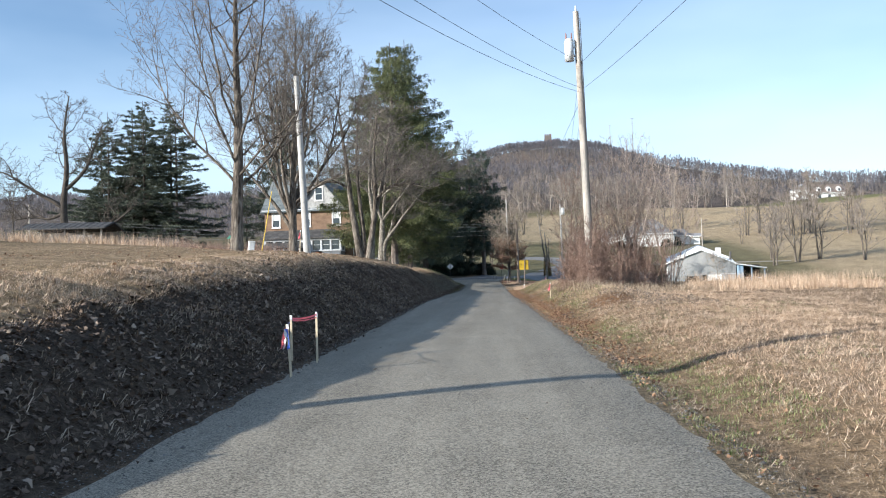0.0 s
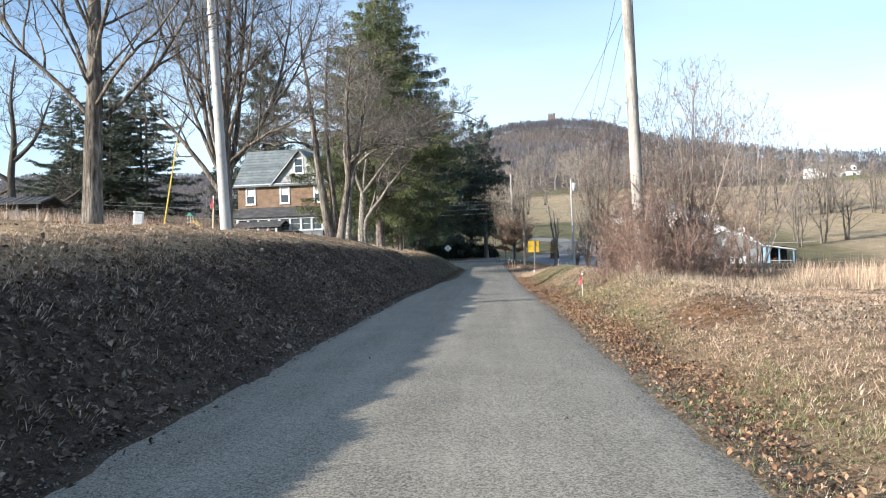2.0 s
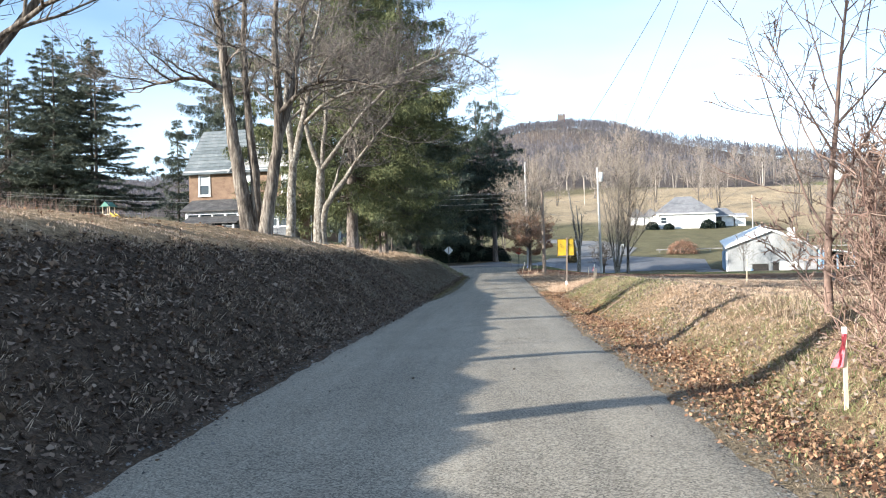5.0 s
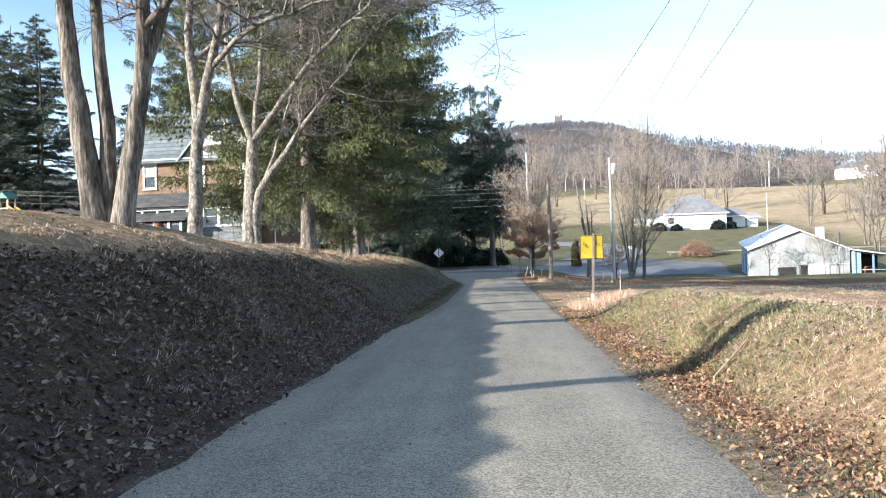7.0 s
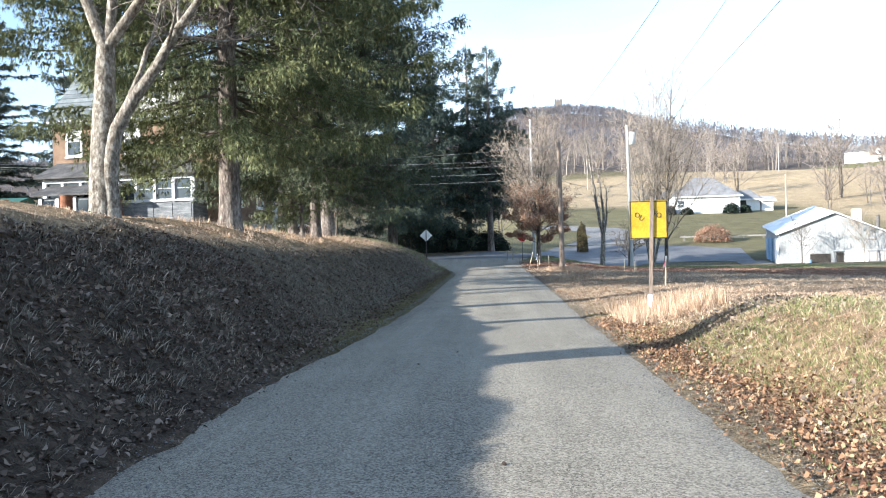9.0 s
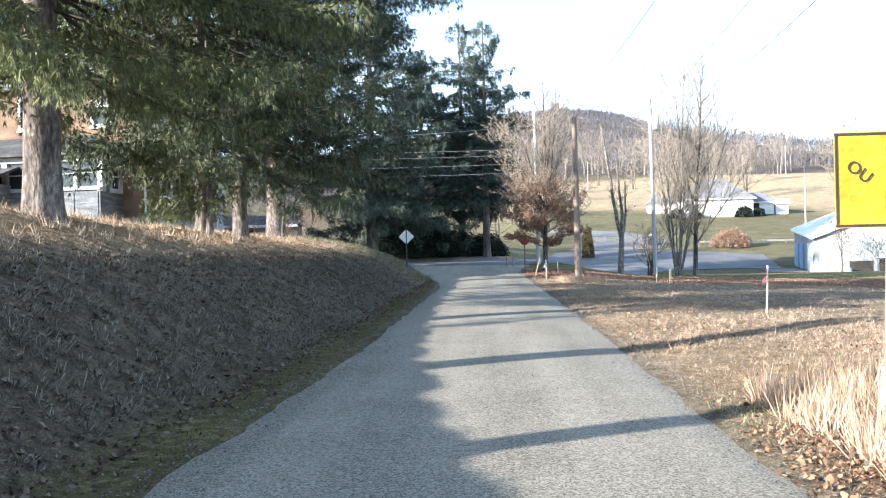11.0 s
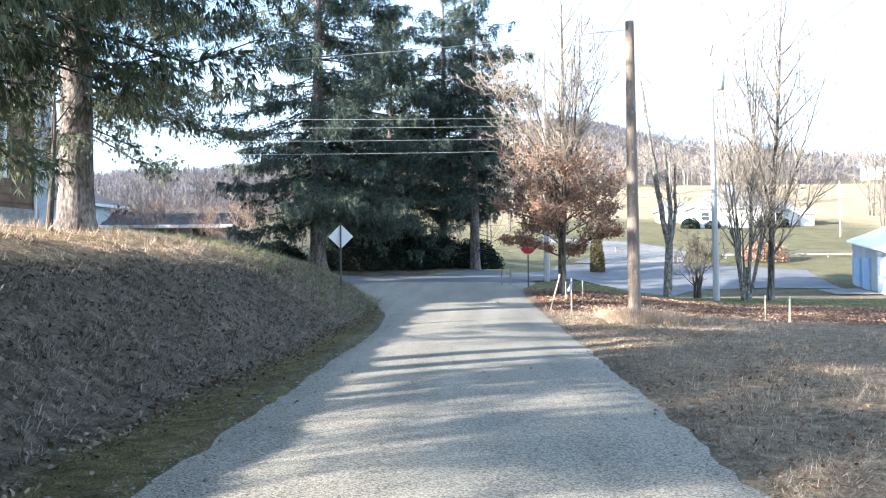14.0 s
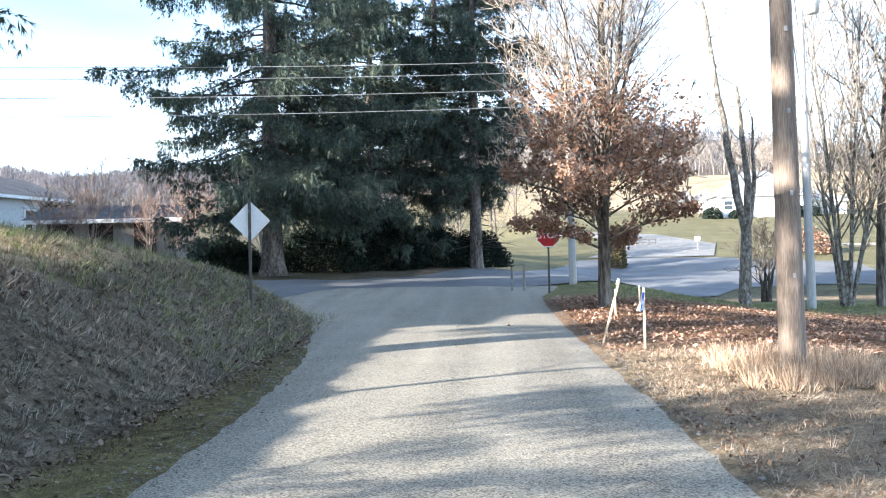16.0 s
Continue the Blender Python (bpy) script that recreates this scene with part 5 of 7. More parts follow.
for k, (bx, by, br, bh) in enumerate([(34.5, 213.5, 1.5, 1.7), (38, 213, 1.2, 1.3), (46.5, 213.3, 1.6, 1.9), (49.5, 214.5, 1.3, 1.5)]):
    hedge(bx, by, br, br, bh, 900, 140 + k, M_HEDGE, "dark clipped bush before the ranch house", size=0.3)
# shrubs that fill the dark gap under the spruces, their colour holding its shade
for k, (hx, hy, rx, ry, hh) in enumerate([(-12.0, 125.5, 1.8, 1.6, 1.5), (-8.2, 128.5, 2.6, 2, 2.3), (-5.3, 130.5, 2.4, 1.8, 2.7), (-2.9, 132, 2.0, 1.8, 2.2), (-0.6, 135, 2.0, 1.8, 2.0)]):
    hedge(hx, hy, rx, ry, hh, 12000, 80 + k, M_HEDGE, "overgrown evergreen shrub, coloured near black for the shade under the spruces", size=0.1)
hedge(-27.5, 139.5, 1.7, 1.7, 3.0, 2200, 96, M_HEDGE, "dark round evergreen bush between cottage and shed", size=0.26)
for k, (bx, by, bh) in enumerate([(-25, 134, 3.4), (-22, 133, 3.8), (-18.5, 132.5, 3.4), (-15.5, 131, 4.2), (-26, 142, 6.5), (-22, 143, 7.2), (-18, 142, 6.4), (-14, 140, 7.0)]):
    make_tree(bx, by, "bare brown straggling shrub round the long shed", M_TWIGFAR, M_TWIGRED, 130 + k, h=bh, width=bh * 0.95, r=0.015 * bh, bole=0.08, limbs=20, kids=(7, 5), levels=3, stems=3, twig_r=0.012, name="bare_shrub", category="shrub", group="shrubs by the shed")
hedge(31, 168.5, 2.6, 1.6, 2.4, 2600, 97, M_OAKLEAF, "russet-leaved shrub beyond the lot", "russet_shrub", 0.16)
hedge(11.9, 162, 0.75, 0.75, 3.8, 5000, 90, material("golden_arborvitae", [(0.05, 0.042, 0.018), (0.1, 0.078, 0.034), (0.17, 0.135, 0.065)], 0.6, 3, 0.8, 0, island=0.3), "tall conical golden-green arborvitae by the lot", "arborvitae", 0.13)


# ---- far woods ----
def far_trees(name, xy, h0, h1, seed, mat, label, blades=16, wide=0.36, trunk_w=0.009):
    rng = np.random.default_rng(seed)
    n = len(xy)
    base = np.concatenate([xy, land(xy[:, 0], xy[:, 1])[:, None] - 0.3], 1)
    H = rng.uniform(h0, h1, n)
    boles = []
    for ax in (0, 1):
        w = np.zeros((n, 3))
        w[:, ax] = trunk_w * H
        top = base + np.stack([rng.normal(0, 0.04, n) * H, rng.normal(0, 0.03, n) * H, H * rng.uniform(0.6, 0.95, n)], -1)
        boles.append(np.stack([base - w, base + w, top], 1))
    tris = []
    for k in range(blades):
        az, el = rng.uniform(0, 6.283, n), np.arcsin(rng.uniform(-0.9, 1, n))
        far_r = rng.uniform(0.7, 1.05, n) * wide * H
        q = base + np.stack([np.cos(az) * np.cos(el) * far_r, np.sin(az) * np.cos(el) * far_r, H * 0.57 + np.sin(el) * 0.41 * H], -1)
        p = base + np.stack([0 * H, 0 * H, H * rng.uniform(0.25, 0.6, n)], -1) + 0.3 * (q - base - np.stack([0 * H, 0 * H, H * 0.5], -1))
        w = np.stack([-np.sin(az), np.cos(az), 0.35 + 0 * az], -1) * (H * rng.uniform(0.014, 0.032, n))[:, None]
        tris.append(np.stack([q + w, q - w, p], 1))
    V = np.concatenate(tris, 1).reshape(-1, 3)
    ob = np_object(name, V, np.arange(len(V)).reshape(-1, 3), mat)
    tagged(ob, label, "woods", kind="stuff")
    V = np.concatenate(boles, 1).reshape(-1, 3)
    tagged(np_object("tree_trunk_mass", V, np.arange(len(V)).reshape(-1, 3), M_WOODTRUNK, ob), kind="stuff")


def scatter(n, x0, x1, y0, y1, seed):
    rng = np.random.default_rng(seed)
    return np.stack([rng.uniform(x0, x1, n), rng.uniform(y0, y1, n)], -1)


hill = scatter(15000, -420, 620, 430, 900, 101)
far_trees("hill_woods", hill, 7, 11.5, 102, M_WOODS, "bare woods covering the far hill, greyed in colour for haze", 11, wide=0.36)
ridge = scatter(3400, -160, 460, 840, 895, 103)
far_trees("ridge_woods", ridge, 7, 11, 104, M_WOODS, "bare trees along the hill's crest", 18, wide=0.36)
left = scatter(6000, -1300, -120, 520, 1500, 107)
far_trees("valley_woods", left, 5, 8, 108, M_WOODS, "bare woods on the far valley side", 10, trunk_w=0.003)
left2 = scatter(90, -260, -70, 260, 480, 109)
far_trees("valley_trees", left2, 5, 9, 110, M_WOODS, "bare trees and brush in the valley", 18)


# ---- houses and farm buildings ----
def window_unit(parent, c, w, h, face, trim=None, curtain=False, bars=1):
    """A sash window on a wall; face is '-y' or '+x' or '-x', c its middle on the wall's surface, in the parent's axes."""
    trim = trim or M_WHITE
    rz = {"-y": 0, "+x": 90, "-x": -90}[face]
    holder = part("window_frame", B(), trim, parent)
    bm = B()
    t = 0.13
    for cx, cz, sx, sz in ((-w / 2 - t / 2, 0, t, h + 2 * t), (w / 2 + t / 2, 0, t, h + 2 * t), (0, h / 2 + t / 2, w, t), (0, -h / 2 - t / 2, w, t)):
        box(bm, (cx, -0.03, cz), (sx, 0.09, sz))
    box(bm, (0, -0.06, -h / 2 - t - 0.03), (w + 2 * t + 0.1, 0.16, 0.06))
    if bars:
        box(bm, (0, -0.015, 0), (w, 0.05, 0.06))
    bm.to_mesh(holder.data)
    bm.free()
    holder.matrix_basis = pose(*c, 0, 0, rz)
    part("pane", box(B(), (0, 0.0, 0), (w, 0.02, h)), M_GLASS, holder)
    if curtain:
        part("curtain", box(B(), (0, -0.004, h * 0.25), (w * 0.96, 0.02, h * 0.45)), M_CURTAIN, holder)
    return holder


def farmhouse():
    W, D, base, eave, ridge = 11.1, 7.3, 2.5, 9.85, 13.75
    hs = thing("farmhouse", -16.05, 97.4, 0.15, "two-storey brown shingled farmhouse with slate roof and enclosed porch", "house", rz=-8)
    # walls as one shell with gabled ends and a front cross gable
    bm = B()
    prism(bm, [(0, base), (D, base), (D, eave), (D / 2, ridge - 0.25), (0, eave)], "x", -W, 0)
    part("wall", bm, M_SHINGLE_WALL, hs)
    part("foundation", box(B(), (-W / 2, D / 2, base + 0.1), (W + 0.16, D + 0.16, 1.4)), M_STONE, hs)
    # shingle courses stand proud as thin bands
    for k in range(24):
        z = base + 1.0 + k * 0.26
        if z < eave - 0.1:
            part("shingle_course", box(B(), (0.012, D / 2, z), (0.03, D, 0.025)), M_SHINGLE_WALL, hs)
    gx, gw, gz = -3.9, 2.95, 13.2
    bm = B()
    prism(bm, [(gx - gw, eave - 0.05), (gx + gw, eave - 0.05), (gx, gz - 0.2)], "y", -0.12, 4.2)
    part("gable", bm, M_GABLE, hs, "grey fish-scale shingled gable")
    # slate roof slopes, in courses
    def slope(x0, x1, y0, z0, y1, z1, n, name="roof_course"):
        for k in range(n):
            a, b = k / n, (k + 1.12) / n
            ya, za, yb, zb = y0 + (y1 - y0) * a, z0 + (z1 - z0) * a, y0 + (y1 - y0) * b, z0 + (z1 - z0) * b
            nrm = Vector((0, -(zb - za), (yb - ya) if yb > ya else -(yb - ya))).normalized()
            s = 1 if yb > ya else -1
            nrm = Vector((0, -s * abs(zb - za), abs(yb - ya))).normalized() * 0.09
            bm = B()
            vs = [bm.verts.new(p) for p in ((x0, ya + nrm.y, za + nrm.z), (x1, ya + nrm.y, za + nrm.z), (x1, yb + nrm.y * 0.5, zb + nrm.z * 0.5), (x0, yb + nrm.y * 0.5, zb + nrm.z * 0.5),
                                            (x0, ya, za), (x1, ya, za), (x1, yb, zb), (x0, yb, zb))]
            for f in ((0, 1, 2, 3), (4, 7, 6, 5), (0, 4, 5, 1), (1, 5, 6, 2), (2, 6, 7, 3), (3, 7, 4, 0)):
                bm.faces.new([vs[i] for i in f])
            bmesh.ops.recalc_face_normals(bm, faces=bm.faces)
            part(name, bm, M_SLATE, hs)
    rise = (ridge - eave) / (D / 2)
    slope(-W - 0.4, 0.35, -0.45, eave - 0.45 * rise, D / 2, ridge, 13)
    slope(-W - 0.4, 0.35, D + 0.45, eave - 0.45 * rise, D / 2, ridge, 13)
    # cross gable roof
    for s in (-1, 1):
        bm = B()
        r2 = (gz - eave) / gw
        e = gx + s * (gw + 0.35)
        ze = eave - 0.35 * r2
        vs = [bm.verts.new(p) for p in ((e, -0.45, ze), (gx, -0.45, gz), (gx, 4.6, gz), (e, 1.0, ze), (e, -0.45, ze + 0.14), (gx, -0.45, gz + 0.16), (gx, 4.6, gz + 0.16), (e, 1.0, ze + 0.14))]
        for f in ((0, 1, 2, 3), (4, 7, 6, 5), (0, 4, 5, 1), (1, 5, 6, 2), (2, 6, 7, 3), (3, 7, 4, 0)):
            bm.faces.new([vs[i] for i in f])
        bmesh.ops.recalc_face_normals(bm, faces=bm.faces)
        part("gable_roof", bm, M_SLATE, hs)
        bm = B()
        ln = math.hypot(gw + 0.35, gz - ze)
        box(bm, ((e + gx) / 2, -0.48, (ze + gz) / 2 - 0.02), (ln, 0.05, 0.11), ry=-s * -math.degrees(math.atan2(gz - ze, gw + 0.35)))
        part("bargeboard", bm, M_GABLE, hs)
    part("eave_board", box(B(), (-W / 2, -0.2, eave - 0.18), (W + 0.6, 0.36, 0.13)), M_PORCH, hs)
    part("eave_board", box(B(), (0.1, D / 2, eave - 0.18), (0.12, D, 0.13)), M_PORCH, hs)
    for x in (-9.6, -5.7, -1.9):
        window_unit(hs, (x, 0, 8.5), 0.85, 1.65, "-y", curtain=True)
    window_unit(hs, (gx - 0.1, -0.12, 11.5), 0.85, 1.45, "-y")
    for y, z in ((2.1, 5.3), (5.3, 5.3), (2.1, 8.2), (5.3, 8.2)):
        window_unit(hs, (0, y, z), 0.8, 1.75, "+x", curtain=z < 6)
    for y in (0.18, D - 0.15):
        part("downspout", rod(B(), (0.1, y, 3.0), (0.1, y, eave - 0.3), 0.05, n=8), M_WHITE, hs)
    # enclosed front porch
    px0, px1, pd, pt = -10.4, -0.9, -1.75, 6.05
    bm = B()
    box(bm, ((px0 + px1) / 2, pd / 2, 3.3), (px1 - px0, -pd, 2.6))
    part("porch_wall", bm, M_PORCHWALL, hs, "flaking greyed porch panelling, darkened for shade")
    part("porch_back", box(B(), ((px0 + px1) / 2, pd / 2 + 0.3, 5.2), (px1 - px0 - 0.7, -pd - 0.9, 1.6)), M_PORCHWALL, hs)
    part("porch_beam", box(B(), ((px0 + px1) / 2, pd / 2 - 0.02, pt - 0.12), (px1 - px0 + 0.1, -pd + 0.1, 0.26)), M_PORCH, hs)
    part("porch_sill", box(B(), ((px0 + px1) / 2, pd - 0.03, 4.56), (px1 - px0 + 0.12, 0.14, 0.12)), M_PORCH, hs)
    n = 8
    for k in range(n + 1):
        x = px0 + (px1 - px0) * k / n
        part("porch_post", box(B(), (x, pd + 0.05, 5.2), (0.17 if k % 4 else 0.26, 0.16, 1.5)), M_PORCH, hs)
        if k < n:
            w, xm = (px1 - px0) / n - 0.24, x + (px1 - px0) / n / 2
            pane = part("porch_sash", box(B(), (xm, pd + 0.12, 5.26), (w, 0.03, 1.24)), M_GLASS, hs)
            bm = B()
            for q in (-w / 2, w / 2):
                box(bm, (xm + q, pd + 0.09, 5.26), (0.07, 0.05, 1.3))
            for q in (-0.62, 0.0, 0.62):
                box(bm, (xm, pd + 0.088, 5.26 + q), (w, 0.05, 0.07 if q else 0.04))
            part("sash_bars", bm, M_PORCH, pane)
            part("panel_board", box(B(), (xm, pd - 0.012, 3.9), (w + 0.05, 0.03, 1.05)), M_PORCHWALL, hs)
    for y in (pd + 0.3, pd * 0.55, -0.15):
        part("porch_post", box(B(), (px1 - 0.06, y, 5.2), (0.16, 0.2, 1.5)), M_PORCH, hs)
    window_unit(hs, (px1, pd * 0.4, 5.15), 0.55, 1.1, "+x", M_PORCH)
    bm = B()
    vs = [bm.verts.new(p) for p in ((px0 - 0.4, pd - 0.45, pt), (px1 + 0.4, pd - 0.45, pt), (px1 + 0.4, -0.02, pt), (px1 - 1.4, -0.02, 7.2), (px0 - 0.4, -0.02, 7.2), (px0 - 0.4, -0.02, pt),
                                    (px0 - 0.4, pd - 0.45, pt + 0.12), (px1 + 0.4, pd - 0.45, pt + 0.12))]
    bm.faces.new((vs[6], vs[7], vs[3], vs[4]))
    bm.faces.new((vs[7], vs[2], vs[3]))
    bm.faces.new((vs[0], vs[1], vs[7], vs[6]))
    bm.faces.new((vs[1], vs[2], vs[7]))
    bm.faces.new((vs[0], vs[6], vs[4], vs[5]))
    bm.faces.new((vs[0], vs[5], vs[2], vs[1]))
    part("porch_roof", bm, M_PORCHROOF, hs, "worn dark porch roofing, darkened further for tree shade")
    # lower lean-to in front of the porch
    part("lean_to_wall", box(B(), (-7.6, pd - 0.65, 3.5), (4.6, 1.2, 2.7)), M_PORCHWALL, hs)
    for x in (-9.7, -8.6, -7.5, -6.4, -5.5):
        part("lean_to_post", box(B(), (x, pd - 1.28, 4.1), (0.2, 0.12, 1.6)), M_PORCH, hs)
        if x < -5.6:
            part("pane", box(B(), (x + 0.5, pd - 1.262, 4.3), (0.62, 0.03, 0.8)), M_GLASS, hs)
    bm = B()
    prism(bm, [(pd + 0.1, 5.55), (pd - 1.6, 4.95), (pd - 1.6, 5.05), (pd + 0.1, 5.67)], "x", -10.2, -5.0)
    part("lean_to_roof", bm, M_PORCHROOF, hs)
    # white clapboard back porch
    part("back_porch", box(B(), (-1.04, D + 0.37, 4.9), (2.2, 0.74, 5.8)), M_PORCH, hs, "white clapboard back porch end")
    for k in range(22):
        part("clapboard", box(B(), (0.066, D + 0.37, 2.4 + 0.26 * k), (0.02, 0.74, 0.03)), M_PORCH, hs)
    bm = B()
    prism(bm, [(D - 0.1, 8.1), (D + 1.1, 7.8), (D + 1.1, 7.95), (D - 0.1, 8.25)], "x", -2.4, 0.25)
    part("back_porch_roof", bm, M_PORCHROOF, hs)


farmhouse()


def barn():
    W, L, lo, eave, low_eave, apex, rise = 10.9, 12.5, -2.3, 2.2, 1.9, 4.3, 1.1
    b = thing("barn", 30.6, 140.3, 0, "long white metal barn with open lean-to and blue doors", "barn", rz=-12)

    def loft(front, back, y0, y1):
        """A closed outline (x, z) at y0 joined to another at y1."""
        bm = B()
        lo_, hi_ = [bm.verts.new((u, y0, v)) for u, v in front], [bm.verts.new((u, y1, v)) for u, v in back]
        n = len(front)
        bm.faces.new(lo_)
        bm.faces.new(hi_[::-1])
        for i in range(n):
            bm.faces.new((lo_[i], hi_[i], hi_[(i + 1) % n], lo_[(i + 1) % n]))
        bmesh.ops.recalc_face_normals(bm, faces=bm.faces)
        return bm
    front = [(0, lo), (W, lo), (W, low_eave), (W / 2, apex - 0.08), (0, eave)]
    part("wall", loft(front, [(u, v + (rise if v > lo else 0)) for u, v in front], 0, L), M_BARN, b)
    for k in range(1, 41):
        x = W * k / 41
        e = eave if x < W / 2 else low_eave
        top = e + (apex - e) * (1 - abs(x - W / 2) / (W / 2)) - 0.15
        part("siding_rib", box(B(), (x, -0.012, (lo + top) / 2), (0.035, 0.03, top - lo)), M_BARN, b)
    for e, zz in ((-0.35, eave - 0.1), (W + 0.1, low_eave - 0.03)):
        edge = [(e, zz), (W / 2, apex), (W / 2, apex + 0.14), (e, zz + 0.12)]
        part("roof", loft(edge, [(u, v + rise) for u, v in edge], -0.4, L + 0.4), M_BARNROOF, b)
        for k in range(16):
            y = -0.35 + k * (L + 0.7) / 15
            part("roof_rib", rod(B(), (e, y, zz + 0.13 + rise * y / L), (W / 2, y, apex + 0.15 + rise * y / L), 0.03, n=5), M_BARNROOF, b)
    # open lean-to
    part("lean_to_back", box(B(), (W + 2.2, L * 0.55, -0.3), (4.4, 0.15, 4.0)), M_DARKIN, b)
    part("lean_to_roof", prism(B(), [(W - 0.05, low_eave - 0.05), (W + 4.7, 1.05), (W + 4.7, 1.19), (W - 0.05, low_eave + 0.1)], "y", -0.9, L * 0.6), M_BARNROOF, b)
    for x, top in ((W + 0.35, 1.7), (W + 2.4, 1.3), (W + 4.4, 0.95)):
        part("lean_to_post", box(B(), (x, -0.3, (lo + top) / 2), (0.28 if x < W + 1 else 0.2, 0.22, top - lo)), M_BLUE, b)
    part("lean_to_panel", box(B(), (W + 0.62, -0.2, -0.3), (1.0, 0.08, 3.9)), M_BLUE, b)
    for z in (-1.4, -0.95, -0.5):
        part("gate_rail", rod(B(), (W + 1.2, -0.3, z), (W + 4.3, -0.3, z), 0.04, n=6), M_WHITE, b)
    part("stored_machine", box(B(), (W + 2.4, 2.2, -0.9), (1.6, 1.6, 1.5), bevel=0.3), M_RUST, b)
    # openings of the gable end; the doorways are flat panels coloured as interior shade
    part("doorway", box(B(), (4.0, -0.03, -0.85), (2.0, 0.08, 1.7)), M_DARKIN, b)
    part("doorway", box(B(), (5.9, -0.03, -0.75), (0.7, 0.08, 1.7)), M_DARKIN, b)
    part("sliding_door", box(B(), (7.5, -0.08, -0.8), (2.2, 0.12, 2.0)), M_WHITE, b)
    part("plastic_sheet", box(B(), (9.75, -0.06, -0.8), (2.2, 0.1, 2.1)), M_TINROOF, b, "dull translucent plastic sheeting")
    for x in (8.7, 9.4, 10.1, 10.8):
        part("batten", box(B(), (x, -0.13, -0.8), (0.07, 0.06, 2.1)), M_SHEDWALL, b)
    part("door_rail", box(B(), (8.0, -0.14, 0.28), (5.6, 0.14, 0.14)), M_STEEL, b)
    part("blue_drum", rod(B(), (2.7, -0.9, -1.6), (2.7, -0.9, -0.6), 0.33, n=14), M_BLUE, b)
    for y in (2.2, 7.0, 10.2):
        m = M_BLUE if y != 2.2 else M_WHITE
        d = part("door", box(B(), (-0.05, y, 0.35), (0.12, 2.2, 2.9)), m, b)
        for k in range(4):
            part("door_panel", box(B(), (-0.13, y, -0.7 + k * 0.7), (0.05, 2.0, 0.58)), m, d)
    part("ridge_vent", box(B(), (8.4, 4, 4.0), (0.9, 0.9, 1.5), bevel=0.05), M_WHITE, b)
    part("vent_pipe", rod(B(), (10.3, 3, 2.4), (10.3, 3, 4.0), 0.18, n=10), M_DARKSTEEL, b)


barn()


def simple_house(name, label, x, y, z, w, d, wall_h, roof_h, rz, wallmat, roofmat, hip=0.0, wins=(), doors=(), dormers=0):
    """A small house seen from afar: ridge along its length."""
    h = thing(name, x, y, z, label, "house", rz=rz)
    part("wall", box(B(), (0, 0, wall_h / 2 - 0.5), (w, d, wall_h + 1)), wallmat, h)
    bm = B()
    o = 0.5
    vs = [bm.verts.new(p) for p in ((-w / 2 - o, -d / 2 - o, wall_h), (w / 2 + o, -d / 2 - o, wall_h), (w / 2 + o, d / 2 + o, wall_h), (-w / 2 - o, d / 2 + o, wall_h),
                                    (-w / 2 - o + hip, 0, wall_h + roof_h), (w / 2 + o - hip, 0, wall_h + roof_h))]
    for f in ((0, 1, 5, 4), (1, 2, 5), (2, 3, 4, 5), (3, 0, 4), (0, 3, 2, 1)):
        bm.faces.new([vs[i] for i in f])
    part("roof", bm, roofmat, h)
    part("fascia", box(B(), (0, -d / 2 - o, wall_h - 0.12), (w + 2 * o, 0.1, 0.24)), M_WHITE, h)
    for wx, wz, ww, wh in wins:
        window_unit(h, (wx, -d / 2, wz), ww, wh, "-y")
    for dx, dw in doors:
        part("door", box(B(), (dx, -d / 2 - 0.03, 1.05), (dw, 0.08, 2.1)), M_DARKIN, h)
    for k in range(dormers):
        dx = -w / 2 + w * (k + 0.5) / dormers
        q = part("dormer", prism(B(), [(dx - 0.9, wall_h + 0.5), (dx + 0.9, wall_h + 0.5), (dx + 0.9, wall_h + 1.9), (dx, wall_h + 2.8), (dx - 0.9, wall_h + 1.9)], "y", -d / 2 + 0.2, 0), wallmat, h)
        part("pane", box(B(), (dx, -d / 2 + 0.18, wall_h + 1.4), (0.9, 0.06, 1.1)), M_GLASS, q)
    return h


simple_house("white_house", "low white ranch house with grey hipped roof on a lawn rise", 42.6, 219, 7.3, 12.5, 9, 3.3, 4.0, -4, M_WHITE, M_GREYROOF, hip=5, wins=((-5, 1.8, 1.2, 1.3),))
simple_house("garage", "white garage wing beside the ranch house", 51.5, 221, 7.6, 4.5, 6, 2.4, 1.9, -4, M_WHITE, M_GREYROOF, hip=1.6, doors=((-1.0, 1.2),))
simple_house("garden_shed", "small white shed at the lawn's edge", 55.0, 219, 8.0, 2.2, 3, 1.7, 0.8, -4, M_WHITE, M_TINROOF)
for k, gx in enumerate((33.2, 36.4)):
    simple_house("cottage", "small white gabled outbuilding by the drive", gx, 226, 8.2, 3.4, 3, 2.2, 2.0, 86, M_WHITE, M_GREYROOF)
simple_house("hilltop_house", "large white hilltop house with dormered roof", 157, 386, 30.5, 14, 9, 3.4, 4.2, 3, M_WHITE, M_BROWNROOF, dormers=3, wins=((-4.5, 1.8, 1.4, 1.5), (0, 1.8, 1.4, 1.5), (4.5, 1.8, 1.4, 1.5)))
simple_house("hilltop_wing", "white wing of the hilltop house", 147, 387, 30.5, 7, 8, 5.4, 2.8, 93, M_WHITE, M_GREYROOF)
